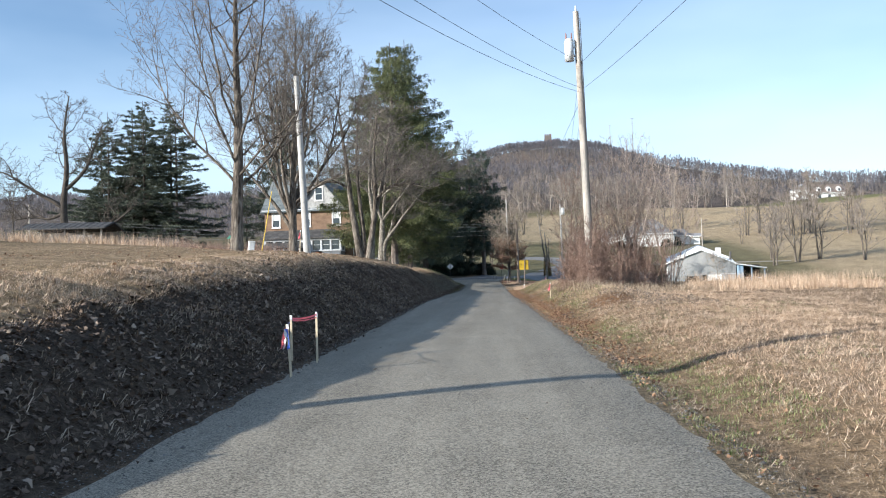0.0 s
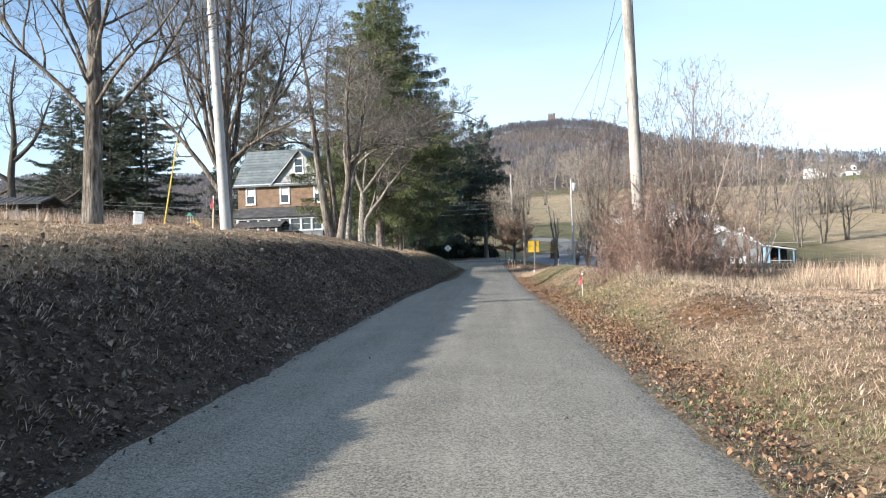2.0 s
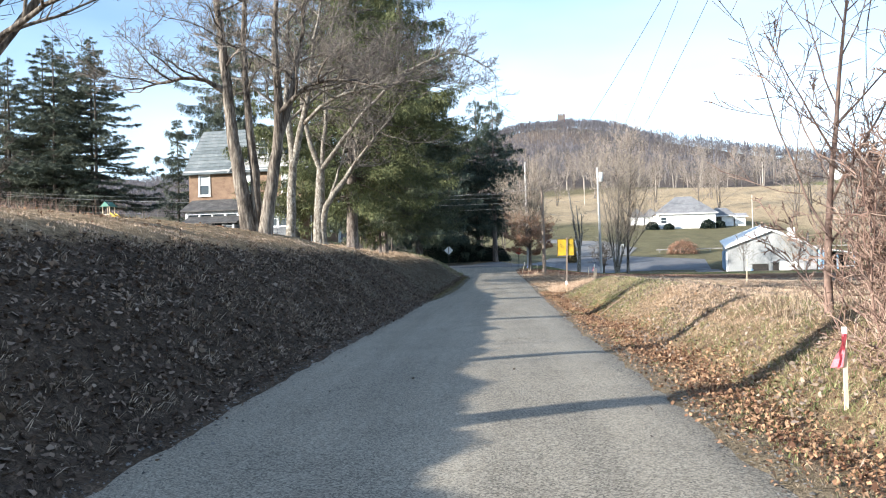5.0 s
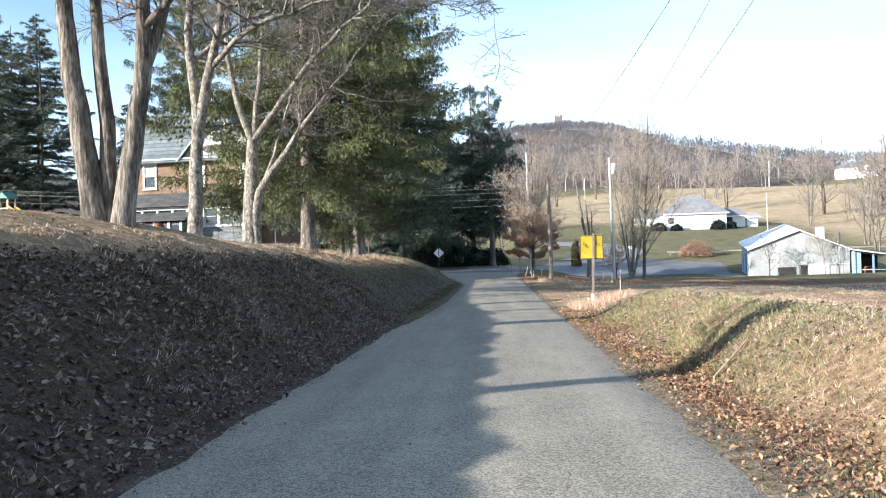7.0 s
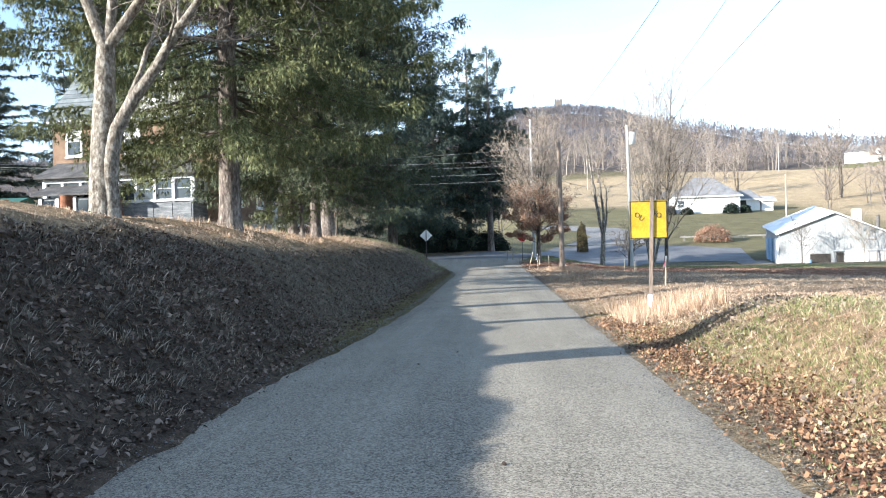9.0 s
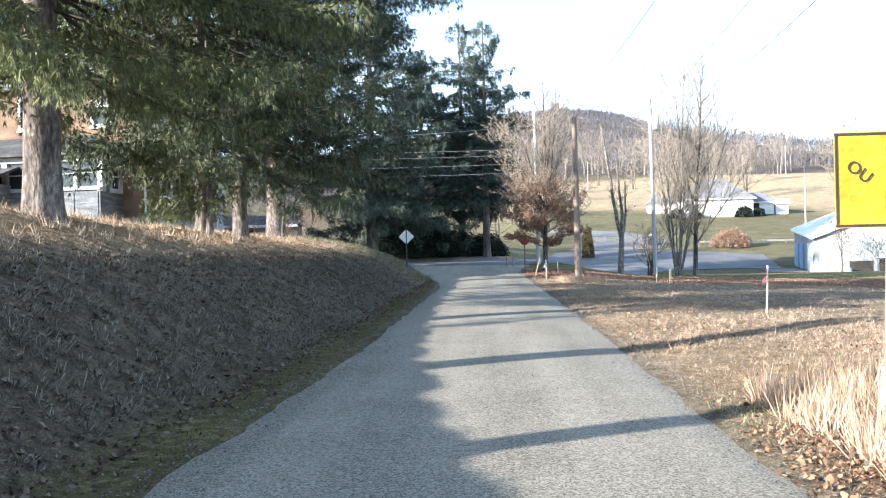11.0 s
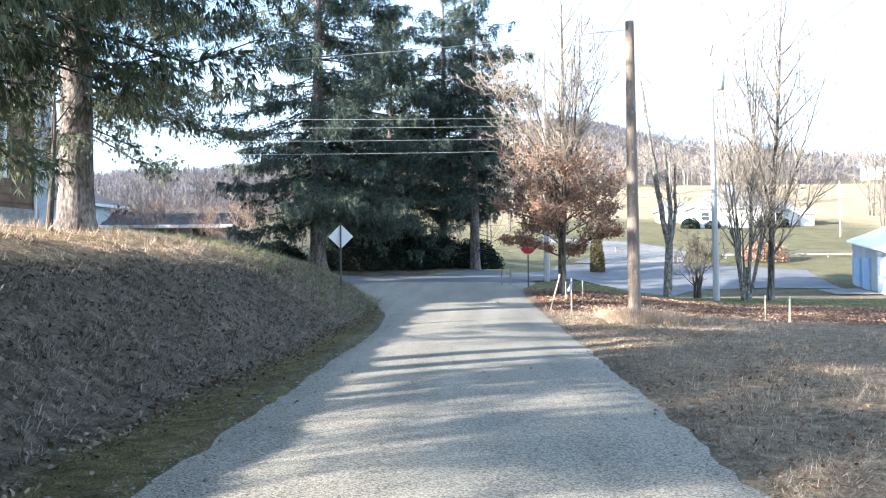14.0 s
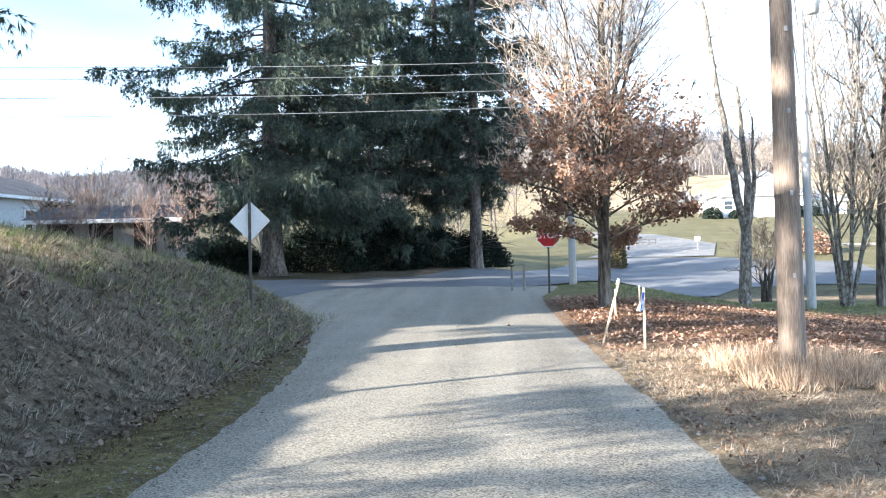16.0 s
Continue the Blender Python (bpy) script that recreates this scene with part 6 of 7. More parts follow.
simple_house("blue_cottage", "pale blue cottage with brown roof beyond the lane", -38.5, 149, land_at(-38.5, 149), 8, 9, 3.4, 1.9, 78, M_CURTAIN, M_BROWNROOF, wins=((0, 1.7, 1.0, 1.3),))
window_unit(bpy.data.objects["blue_cottage"], (4.0, -1.5, 1.7), 1.0, 1.3, "+x")
shed = simple_house("long_shed", "long low weathered shed with a grey tin roof", -22.8, 138.5, land_at(-22.8, 138.5) - 0.1, 8.5, 5, 2.1, 1.0, 4, M_SHEDWALL, M_PORCHROOF, doors=((-2.6, 1.6), (-0.2, 1.4), (2.4, 1.3)))
part("post", box(B(), (-4.0, -2.9, 1.0), (0.15, 0.15, 2.2)), M_WHITE, shed)
simple_house("green_roofed_shed", "low shed with a green metal roof behind the lawn", -36, 103, land_at(-36, 103) + 0.3, 9, 6, 1.9, 1.0, 0, M_SHEDWALL, M_RAMPGREEN)

# open carport and leaning sheds at the far edge of the lawn
cp = thing("carport", -41.0, 79, land_at(-41.0, 79), "weathered open carport with a shallow tin roof", "carport", rz=6)
cp.scale = (0.8, 0.9, 1.0)
for x in (-4.6, -2.2, 0.3, 2.6, 4.6):
    for y in (-2.6, 2.6):
        part("post", box(B(), (x, y, 1.1), (0.16, 0.16, 2.5)), M_SHEDWALL, cp)
part("back_wall", box(B(), (0, 2.7, 1.1), (9.4, 0.1, 2.3)), M_SHEDWALL, cp)
part("side_panel", box(B(), (2.2, -2.5, 0.9), (2.6, 0.08, 1.7)), M_SHEDWALL, cp)
part("roof", prism(B(), [(-3.1, 2.3), (0, 3.0), (3.1, 2.3), (3.1, 2.42), (0, 3.12), (-3.1, 2.42)], "x", -5.2, 5.2), M_PORCHROOF, cp)
for k in range(14):
    for s in (-1, 1):
        part("roof_rib", rod(B(), (-5.1 + k * 0.785, s * 3.1, 2.43), (-5.1 + k * 0.785, 0, 3.13), 0.025, n=5), M_PORCHROOF, cp)


def parked_car(x, y, rz):
    c = thing("parked_car", x, y, land_at(x, y), "old red hatchback parked by the carport", "car", rz=rz)
    part("body", prism(B(), [(-2.0, 0.35), (2.0, 0.35), (2.05, 0.75), (1.1, 0.95), (0.5, 1.38), (-1.1, 1.4), (-1.8, 0.95), (-2.05, 0.8)], "y", -0.82, 0.82), M_RED, c)
    part("side_glass", prism(B(), [(0.95, 0.95), (0.45, 1.32), (-1.0, 1.33), (-1.55, 0.97)], "y", -0.835, 0.835), M_GLASS, c)
    for wx in (-1.25, 1.3):
        for wy in (-0.78, 0.78):
            w = part("wheel", rod(B(), (wx, wy - 0.1, 0.32), (wx, wy + 0.1, 0.32), 0.32, n=16), M_BLACK, c)
            part("rim", rod(B(), (wx, wy - 0.11, 0.32), (wx, wy + 0.11, 0.32), 0.19, n=12), M_STEEL, w)


parked_car(-47.5, 73.5, 10)

# stone lookout tower and masts on the hill
tw = thing("lookout_tower", 68.3, 868, land_at(68.3, 868), "square stone lookout tower on the wooded hilltop", "tower")
hz = 146 - land_at(68.3, 868)
part("shaft", prism(B(), [(-3.3, -3.3), (3.3, -3.3), (3.0, 3.0), (-3.0, 3.0)], "z", -2, hz - 1), M_TOWER, tw)
for sx in (-2.4, 0, 2.4):
    part("merlon", box(B(), (sx, -3.0, hz - 0.4), (1.5, 1.0, 1.6)), M_TOWER, tw)
part("stair_turret", box(B(), (3.2, -1, hz / 2 - 0.5), (1.6, 1.8, hz + 2.5)), M_BRICK, tw)
for mx, my, mh, mw in ((157.5, 868, 47, 0.7), (134, 868, 30, 0.3)):
    a = thing("radio_mast", mx, my, land_at(mx, my), "slim steel radio mast on the hilltop", "mast")
    for s in ((-mw, -mw), (mw, -mw), (0, mw)):
        part("leg", rod(B(), (s[0], s[1], 0), (s[0] * 0.4, s[1] * 0.4, mh), 0.22, 0.16, n=5), M_STEEL, a)
    for k in range(3):
        part("antenna", box(B(), (0, 0, mh - 0.4 - k * 5), (3.4 - k, 0.3, 0.35)), M_STEEL, a)


# ---- poles and wires ----
def cable(name, a, b, sag, r=0.008, parent=None, n=14, mat=None):
    pts = []
    for k in range(n + 1):
        t = k / n
        p = Vector(a).lerp(Vector(b), t)
        p.z -= sag * 4 * t * (1 - t)
        pts.append(tuple(p))
    V, F = tubes([(pts, [r] * (n + 1))], 5)
    ob = np_object(name, V, F, mat or M_WIRE, parent)
    if not parent:
        tagged(ob, "thin overhead cable strung between utility poles", "cable")
    return ob


def utility_pole(x, y, top, r, mat, label, lean=(0, 0), gear="none"):
    z = land_at(x, y)
    p = thing("utility_pole", x, y, z, label, "utility pole")
    h = top - z
    pts = [(lean[0] * t, lean[1] * t, -0.4 + (h + 0.4) * t) for t in (0, 0.25, 0.5, 0.75, 1)]
    V, F = tubes([(pts, [r * 1.15, r * 1.05, r * 0.95, r * 0.85, r * 0.75])], 14)
    shaft = np_object("shaft", V, F, mat, p, smooth=True)
    part("cap", rod(B(), pts[-1], (pts[-1][0], pts[-1][1], pts[-1][2] + 0.02), r * 0.75, n=14), mat, p)
    lx, ly = lean
    if gear == "transformer":
        c = (lx - 0.36, ly - 0.1, h - 1.75)
        tank = part("transformer", rod(B(), (c[0], c[1], c[2] - 0.5), (c[0], c[1], c[2] + 0.42), 0.21, n=16), M_TANK, p, "grey transformer can", True)
        part("lid", rod(B(), (c[0], c[1], c[2] + 0.42), (c[0], c[1], c[2] + 0.5), 0.22, 0.16, n=16), M_TANK, tank)
        for s in (-0.12, 0.12):
            part("bushing", rod(B(), (c[0] + s, c[1], c[2] + 0.5), (c[0] + s, c[1], c[2] + 0.78), 0.035, 0.02, n=8), M_BRICK, tank)
        part("bracket", box(B(), (lx - 0.16, ly - 0.06, h - 1.6), (0.2, 0.08, 0.1)), M_STEEL, p)
        part("bracket", box(B(), (lx - 0.16, ly - 0.06, h - 2.0), (0.2, 0.08, 0.1)), M_STEEL, p)
        for z2 in (h - 2.35, h - 3.55):
            part("clevis", box(B(), (lx + 0.16, ly - 0.05, z2), (0.12, 0.1, 0.14)), M_DARKSTEEL, p)
        part("lead_wire", rod(B(), (lx + 0.17, ly - 0.1, h - 0.3), (lx * 0.3 + 0.19, -0.12, 1.0), 0.018, n=5), M_WIRE, p)
        part("insulator", rod(B(), (lx, ly, h), (lx, ly, h + 0.3), 0.05, 0.03, n=8), M_TANK, p)
    if gear == "small":
        part("transformer", rod(B(), (lx + 0.35, ly - 0.15, h - 1.5), (lx + 0.35, ly - 0.15, h - 0.55), 0.22, n=14), M_TANK, p, "pale transformer can", True)
        part("bracket", box(B(), (lx + 0.15, ly - 0.08, h - 1.0), (0.25, 0.08, 0.1)), M_STEEL, p)
        part("cutout", rod(B(), (lx - 0.05, ly, h - 0.1), (lx + 0.08, ly - 0.15, h + 0.55), 0.03, n=6), M_DARKSTEEL, p)
    for k in range(5):
        zz = 1.2 + k * (h - 2.5) / 5
        part("pole_tag", box(B(), (lx * zz / h, ly * zz / h - r * 1.0, zz), (0.035, 0.02, 0.06)), M_TINROOF, p)
    return p


utility_pole(4.66, 36.8, 13.2, 0.17, M_POLE_GREY, "tall weathered utility pole with grey transformer in a thicket", (-0.3, 0.2), "transformer")
utility_pole(-8.0, 36.3, 10.6, 0.15, M_POLE_PALE, "pale leaning utility pole on the bank", (-0.35, 0))
utility_pole(3.78, 98.45, 7.6, 0.145, M_POLE_BROWN, "short brown utility pole beside the lane", (-0.05, 0))
utility_pole(10.7, 115.6, 10.9, 0.13, M_POLE_PALE, "whitish utility pole with transformer on the verge", (-0.15, 0), "small")
utility_pole(3.15, 117.4, 11.9, 0.12, M_POLE_PALE, "pale utility pole behind the oak at the junction", (-0.1, 0))
utility_pole(-8.3, 5.3, 11.0, 0.15, M_POLE_GREY, "weathered utility pole above the bank", (0, 0))
utility_pole(9.5, -16, 11.5, 0.15, M_POLE_GREY, "weathered utility pole at the field's edge", (0, 0))
utility_pole(-62, 108, 12.5, 0.15, M_POLE_GREY, "weathered utility pole beside the cross road", (0, 0))
for a, b, sag in [((4.35, 36.7, 10.9), (-8.2, 5.3, 10.6), 0.7), ((4.45, 36.8, 9.7), (-8.2, 5.3, 9.4), 0.75), ((4.45, 36.8, 9.5), (-8.3, 5.3, 8.7), 0.8),
                  ((4.6, 36.7, 10.9), (9.5, -16, 11.2), 0.8), ((4.65, 36.7, 9.7), (9.5, -16, 10.0), 0.9),
                  ((4.5, 37.0, 11.0), (10.6, 115.6, 10.6), 1.2), ((4.6, 37.0, 9.6), (10.65, 115.6, 9.0), 1.6), ((4.6, 37.0, 9.5), (3.1, 117.4, 8.6), 1.6),
                  ((3.1, 117.4, 8.6), (-62, 108, 10.6), 1.0), ((3.1, 117.4, 8.2), (-62, 108, 10.2), 1.0), ((3.1, 117.4, 7.6), (-62, 108, 9.5), 1.0), ((3.1, 117.4, 7.0), (-62, 108, 8.8), 1.0),
                  ((3.75, 98.4, 7.4), (-62, 108, 10.9), 1.6), ((3.8, 98.5, 6.6), (10.65, 115.6, 8.0), 0.5), ((3.7, 98.5, 6.0), (3.1, 117.4, 7.6), 0.4), ((3.8, 98.5, 5.4), (10.65, 115.6, 6.6), 0.5),
                  ((10.65, 115.6, 9.2), (34, 150, 9), 1.2)]:
    cable("overhead_cable", a, b, sag, 0.0105 if a[1] > 90 else 0.008, mat=M_CABLE if a[1] > 90 else M_WIRE)
# yellow guard on the guy of the pale pole
gd = thing("guy_guard", -10.35, 37.2, land_at(-10.35, 37.2), "slanting yellow plastic guy-wire guard on the lawn", "guy guard")
part("guard", rod(B(), (0, 0, -0.1), (0.55, -0.05, 2.75), 0.021, n=8), M_GUARD, gd)
part("wire", rod(B(), (0.55, -0.05, 2.75), (2.1, -0.8, 7.2), 0.012, n=5), M_WIRE, gd)


# ---- signs, stakes and small things ----
def words(text, size, mat, parent, m):
    cu = bpy.data.curves.new("letters", "FONT")
    cu.body, cu.size, cu.align_x, cu.align_y, cu.extrude = text, size, "CENTER", "CENTER", 0.002
    cu.materials.append(mat)
    ob = new("letters", cu)
    ob.parent, ob.matrix_basis = parent, m
    return ob


ds = thing("warning_sign", -4.65, 104.4, land_at(-4.65, 104.4), "diamond warning sign seen from its bare metal back", "road sign")
zc = 2.46 - ds.location.z
part("panel", prism(B(), [(0, zc - 0.41), (0.41, zc), (0, zc + 0.41), (-0.41, zc)], "y", 0.02, 0.026), M_SIGNBACK, ds)
bm = B()
box(bm, (0, -0.012, zc / 2 + 0.15), (0.055, 0.03, zc + 0.6))
part("post", bm, M_DARKSTEEL, ds)
for s in (-0.2, 0.2):
    part("bolt", rod(B(), (0, -0.03, zc + s), (0, 0.0, zc + s), 0.014, n=6), M_STEEL, ds)
ss = thing("stop_sign", 2.06, 114.3, land_at(2.06, 114.3), "red octagonal stop sign on a steel post", "road sign")
zc = 2.3 - ss.location.z
oc = [(math.cos(math.pi / 8 + k * math.pi / 4), math.sin(math.pi / 8 + k * math.pi / 4)) for k in range(8)]
part("rim", prism(B(), [(0.385 * a, zc + 0.385 * b) for a, b in oc], "y", -0.012, -0.008), M_WHITE, ss)
part("panel", prism(B(), [(0.36 * a, zc + 0.36 * b) for a, b in oc], "y", -0.016, -0.012), M_STOP, ss)
words("STOP", 0.27, M_WHITE, ss, pose(0, -0.02, zc, 90, 0, 0))
part("post", box(B(), (0, 0.02, zc / 2), (0.055, 0.04, zc + 0.7)), M_DARKSTEEL, ss)
for px, ph in ((0.75, 0.9), (1.15, 1.0)):
    mk = thing("marker_post", 2.06 + px - 1.9, 115.2, land_at(2.06 + px - 1.9, 115.2), "short weathered wooden marker post", "marker post", "posts at the junction")
    part("post", box(B(), (0, 0, ph / 2 - 0.1), (0.07, 0.07, ph)), M_SHEDWALL, mk)
ys = thing("yellow_sign", 3.08, 68.1, land_at(3.08, 68.1), "square yellow sign board on a brown steel post", "road sign")
zc = 2.08 - ys.location.z
part("panel", prism(B(), [(-0.4, zc - 0.41), (0.4, zc - 0.4), (0.39, zc + 0.42), (-0.4, zc + 0.41)], "y", 0.02, 0.028), M_YELLOW, ys)
bm = B()
for a, b, c, d in ((0, 0.395, 0.8, 0.022), (0, -0.39, 0.8, 0.022)):
    box(bm, (a, 0.017, zc + b), (c, 0.004, d))
for a in (-0.385, 0.385):
    box(bm, (a, 0.016, zc), (0.022, 0.004, 0.8))
part("border", bm, M_BLACK, ys)
words("OU", 0.15, M_BLACK, ys, pose(-0.2, 0.012, zc + 0.07, 90, 38, 0))
words("NO", 0.15, M_BLACK, ys, pose(0.17, 0.012, zc + 0.13, 90, 40, 0))
part("post", box(B(), (0.03, -0.01, zc / 2 + 0.18), (0.07, 0.035, zc + 0.62), ry=2), M_POLE_BROWN, ys)
part("base_wrap", rod(B(), (0.0, 0, -0.05), (0.0, 0, 0.42), 0.085, 0.05, n=10), M_WHITE, ys, "white wrapped foot")


def lath(x, y, h, lean=0.0, lean2=0.0, tape="", label="raw wooden survey lath stuck in the verge", group="survey stakes"):
    t = thing("survey_stake", x, y, land_at(x, y), label, "survey stake", group)
    part("stake", box(B(), (lean * h / 2, lean2 * h / 2, h / 2 - 0.06), (0.034, 0.016, h + 0.12), ry=math.degrees(math.atan(lean)), rx=-math.degrees(math.atan(lean2))), M_LATH, t)
    tip = (lean * h, lean2 * h, h)
    part("painted_tip", box(B(), (tip[0] * 0.96, tip[1] * 0.96, h * 0.96), (0.037, 0.02, h * 0.1), ry=math.degrees(math.atan(lean))), M_WHITE, t)
    for k, q in enumerate(tape):
        bm = B()
        a = 0.3 + k * 0.8
        vs = []
        for i in range(5):
            d = i / 4
            vs.append((bm.verts.new((tip[0] - 0.03 - 0.09 * d * math.cos(a), tip[1] - 0.02 - 0.05 * math.sin(5 * d + k), h * 0.93 - d * 0.3)), bm.verts.new((tip[0] + 0.01 - 0.09 * d * math.cos(a), tip[1] - 0.03, h * 0.93 - d * 0.28))))
        for i in range(4):
            bm.faces.new((vs[i][0], vs[i][1], vs[i + 1][1], vs[i + 1][0]))
        part("tape", bm, {"p": M_PINK, "b": M_TAPEBLUE, "w": M_WHITE}[q], t)
    return t


lath(-2.84, 11.65, 0.8, -0.06, 0, "pwb", "raw survey lath with pink tape hanging from its top")
lath(-3.18, 13.08, 0.76, 0.0, 0, "", "raw survey lath with tape round its top")
lath(-2.84, 13.43, 0.88, 0.0, 0, "", "raw survey lath with tape round its top")
rib = thing("flagging_tape", -2.88, 11.65, 0, "pink and blue flagging tape strung between three survey stakes", "tape")
A, Bp, Cp = Vector((0, 0, 0.86)), Vector((-0.3, 1.43, 0.84)), Vector((0.05, 1.78, 0.88))
for a, b, w in ((A, Bp, 0.012), (Bp, Cp, 0.03), (Bp + Vector((0, -0.01, -0.02)), Cp + Vector((0, -0.01, -0.04)), 0.018)):
    bm = B()
    n = 8
    row = []
    for k in range(n + 1):
        p = a.lerp(b, k / n) - Vector((0, 0, 0.03 * 4 * (k / n) * (1 - k / n)))
        tw = Vector((0, 0.012 * math.sin(k * 1.3), w))
        row.append((bm.verts.new(p), bm.verts.new(p + tw)))
    for k in range(n):
        bm.faces.new((row[k][0], row[k + 1][0], row[k + 1][1], row[k][1]))
    part("band", bm, M_TAPEBLUE if w == 0.012 else M_PINK, rib)
lath(-8.2, 35.6, 1.05, 0.05, 0, "pp", "survey lath with pink tape beside the pale pole")
lath(2.75, 36.0, 0.7, 0.0, 0, "pp", "survey lath with a pink ribbon in the verge")
lath(5.62, 78.8, 1.0, 0.04, 0, "pw", "survey lath with pink and white ribbons in the field")
lath(2.5, 101.1, 0.95, 0.0, 0, "wb", "survey lath with white and blue ribbons by the lane")
lath(1.95, 101.9, 1.05, 0.28, 0, "", "leaning raw survey lath by the lane")
for x, y, h, l in ((7.7, 100.5, 0.7, 0.0), (8.25, 100.3, 0.65, 0.05), (8.4, 100.6, 0.7, 0.0), (8.9, 59.4, 1.0, 0.03), (2.9, 106.5, 0.6, 0.0), (3.6, 107.4, 0.6, 0.0)):
    lath(x, y, h, l)

# green-blue utility pedestal stub, white box, drums
for x, y in ((-10.15, 34.9), (-30.5, 65.0)):
    wb = thing("utility_pedestal", x, y, land_at(x, y), "small dented white utility pedestal on the lawn", "utility box")
    part("cabinet", box(B(), (0, 0, 0.17), (0.27, 0.24, 0.4), rz=20, ry=6, bevel=0.03), M_WHITE, wb)
    part("lid", box(B(), (0.02, 0, 0.38), (0.3, 0.27, 0.05), rz=20, ry=6, bevel=0.015), M_WHITE, wb)
for dx, dy in ((-20.75, 88.6), (-18.3, 88.6)):
    dr = thing("burn_drum", dx, dy, land_at(dx, dy), "rusty steel burn drum on the lawn", "drum", "burn drums")
    bm = B()
    bmesh.ops.create_cone(bm, cap_ends=False, segments=20, radius1=0.29, radius2=0.29, depth=0.88, matrix=Matrix.Translation((0, 0, 0.42)))
    part("shell", bm, M_RUST, dr, "", True)
    for z in (0.02, 0.3, 0.58, 0.86):
        part("hoop", rod(B(), (0, 0, z - 0.015), (0, 0, z + 0.015), 0.305, n=20), M_RUST, dr)
mb = thing("mailbox", 21.5, 172, land_at(21.5, 172), "white mailbox on a short post beside the drive", "mailbox")
part("post", box(B(), (0, 0, 0.5), (0.1, 0.1, 1.2)), M_SHEDWALL, mb)
part("box", box(B(), (0, 0, 1.25), (0.5, 0.6, 0.5), bevel=0.08), M_WHITE, mb)
fl = thing("board_fence", 17.5, 178, land_at(17.5, 178), "short weathered board fence beside the drive", "fence", rz=20)
for k in range(4):
    part("post", box(B(), (-1.2 + 0.8 * k, 0, 0.3), (0.1, 0.1, 0.8)), M_SHEDWALL, fl)
for z in (0.35, 0.7):
    part("board", box(B(), (0, -0.08, z), (2.6, 0.03, 0.12)), M_SHEDWALL, fl)
rl = thing("roadside_rail", 45, 172, land_at(45, 172), "long pale timber rail along the far road", "rail", rz=4)
part("rail", box(B(), (0, 0, 0.35), (36, 0.15, 0.22)), M_SHEDWALL, rl)
for k in range(13):
    part("post", box(B(), (-17.5 + k * 2.9, 0.1, 0.1), (0.14, 0.14, 0.8)), M_SHEDWALL, rl)
for x, y, h in ((51, 196, 8), (96, 330, 9), (29, 300, 9), (58, 330, 9)):
    utility_pole(x, y, land_at(x, y) + h, 0.12, M_POLE_GREY, "distant weathered utility pole on the hillside")

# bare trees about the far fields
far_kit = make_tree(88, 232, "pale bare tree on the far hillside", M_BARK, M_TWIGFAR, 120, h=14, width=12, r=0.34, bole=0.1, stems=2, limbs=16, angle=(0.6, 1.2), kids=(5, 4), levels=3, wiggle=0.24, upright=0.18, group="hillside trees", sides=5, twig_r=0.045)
rg = random.Random(7)
for k, (x, y, s) in enumerate([(74, 236, 1.15), (79, 241, 1.25), (95, 245, 1.2), (104, 238, 0.95), (112, 232, 0.9), (84, 230, 1.1), (91, 234, 1.3), (99, 228, 1.0), (58, 168, 0.9), (64, 172, 1.05), (70, 176, 1.0), (77, 171, 0.9), (61, 178, 0.8), (70, 300, 0.9), (62, 262, 1.0), (58, 268, 0.9), (52, 300, 1.0), (78, 225, 0.6), (121, 240, 0.8), (66, 215, 0.6), (132, 236, 0.7), (100, 225, 0.6), (44, 310, 1.0), (36, 330, 1.1), (20, 300, 0.9), (12, 260, 0.8), (5, 220, 0.8), (-3, 190, 0.8), (1, 175, 0.7), (-8, 160, 0.9), (22, 392, 0.8), (34, 388, 0.9), (47, 398, 0.8), (60, 390, 1.0), (71, 402, 0.8), (82, 392, 0.9), (94, 400, 0.8), (105, 394, 0.9), (116, 404, 0.8), (128, 398, 0.9), (139, 408, 0.8)]):
    t = copy_thing(far_kit, pose(x, y, land_at(x, y) - 0.1, 0, 0, rg.uniform(0, 360)))
    t.scale = (s, s, s)


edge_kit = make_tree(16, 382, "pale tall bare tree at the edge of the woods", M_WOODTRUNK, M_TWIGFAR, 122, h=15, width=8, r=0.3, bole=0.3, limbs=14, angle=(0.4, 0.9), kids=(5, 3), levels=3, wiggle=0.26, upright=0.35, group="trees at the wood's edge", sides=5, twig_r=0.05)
for k in range(34):
    x, y, q = 4 + k * 3.6 + rg.uniform(-3, 3), 388 + rg.uniform(-10, 22), rg.uniform(0.7, 1.25)
    t = copy_thing(edge_kit, pose(x, y, land_at(x, y) - 0.1, 0, 0, rg.uniform(0, 360)))
    t.scale = (q, q, q)


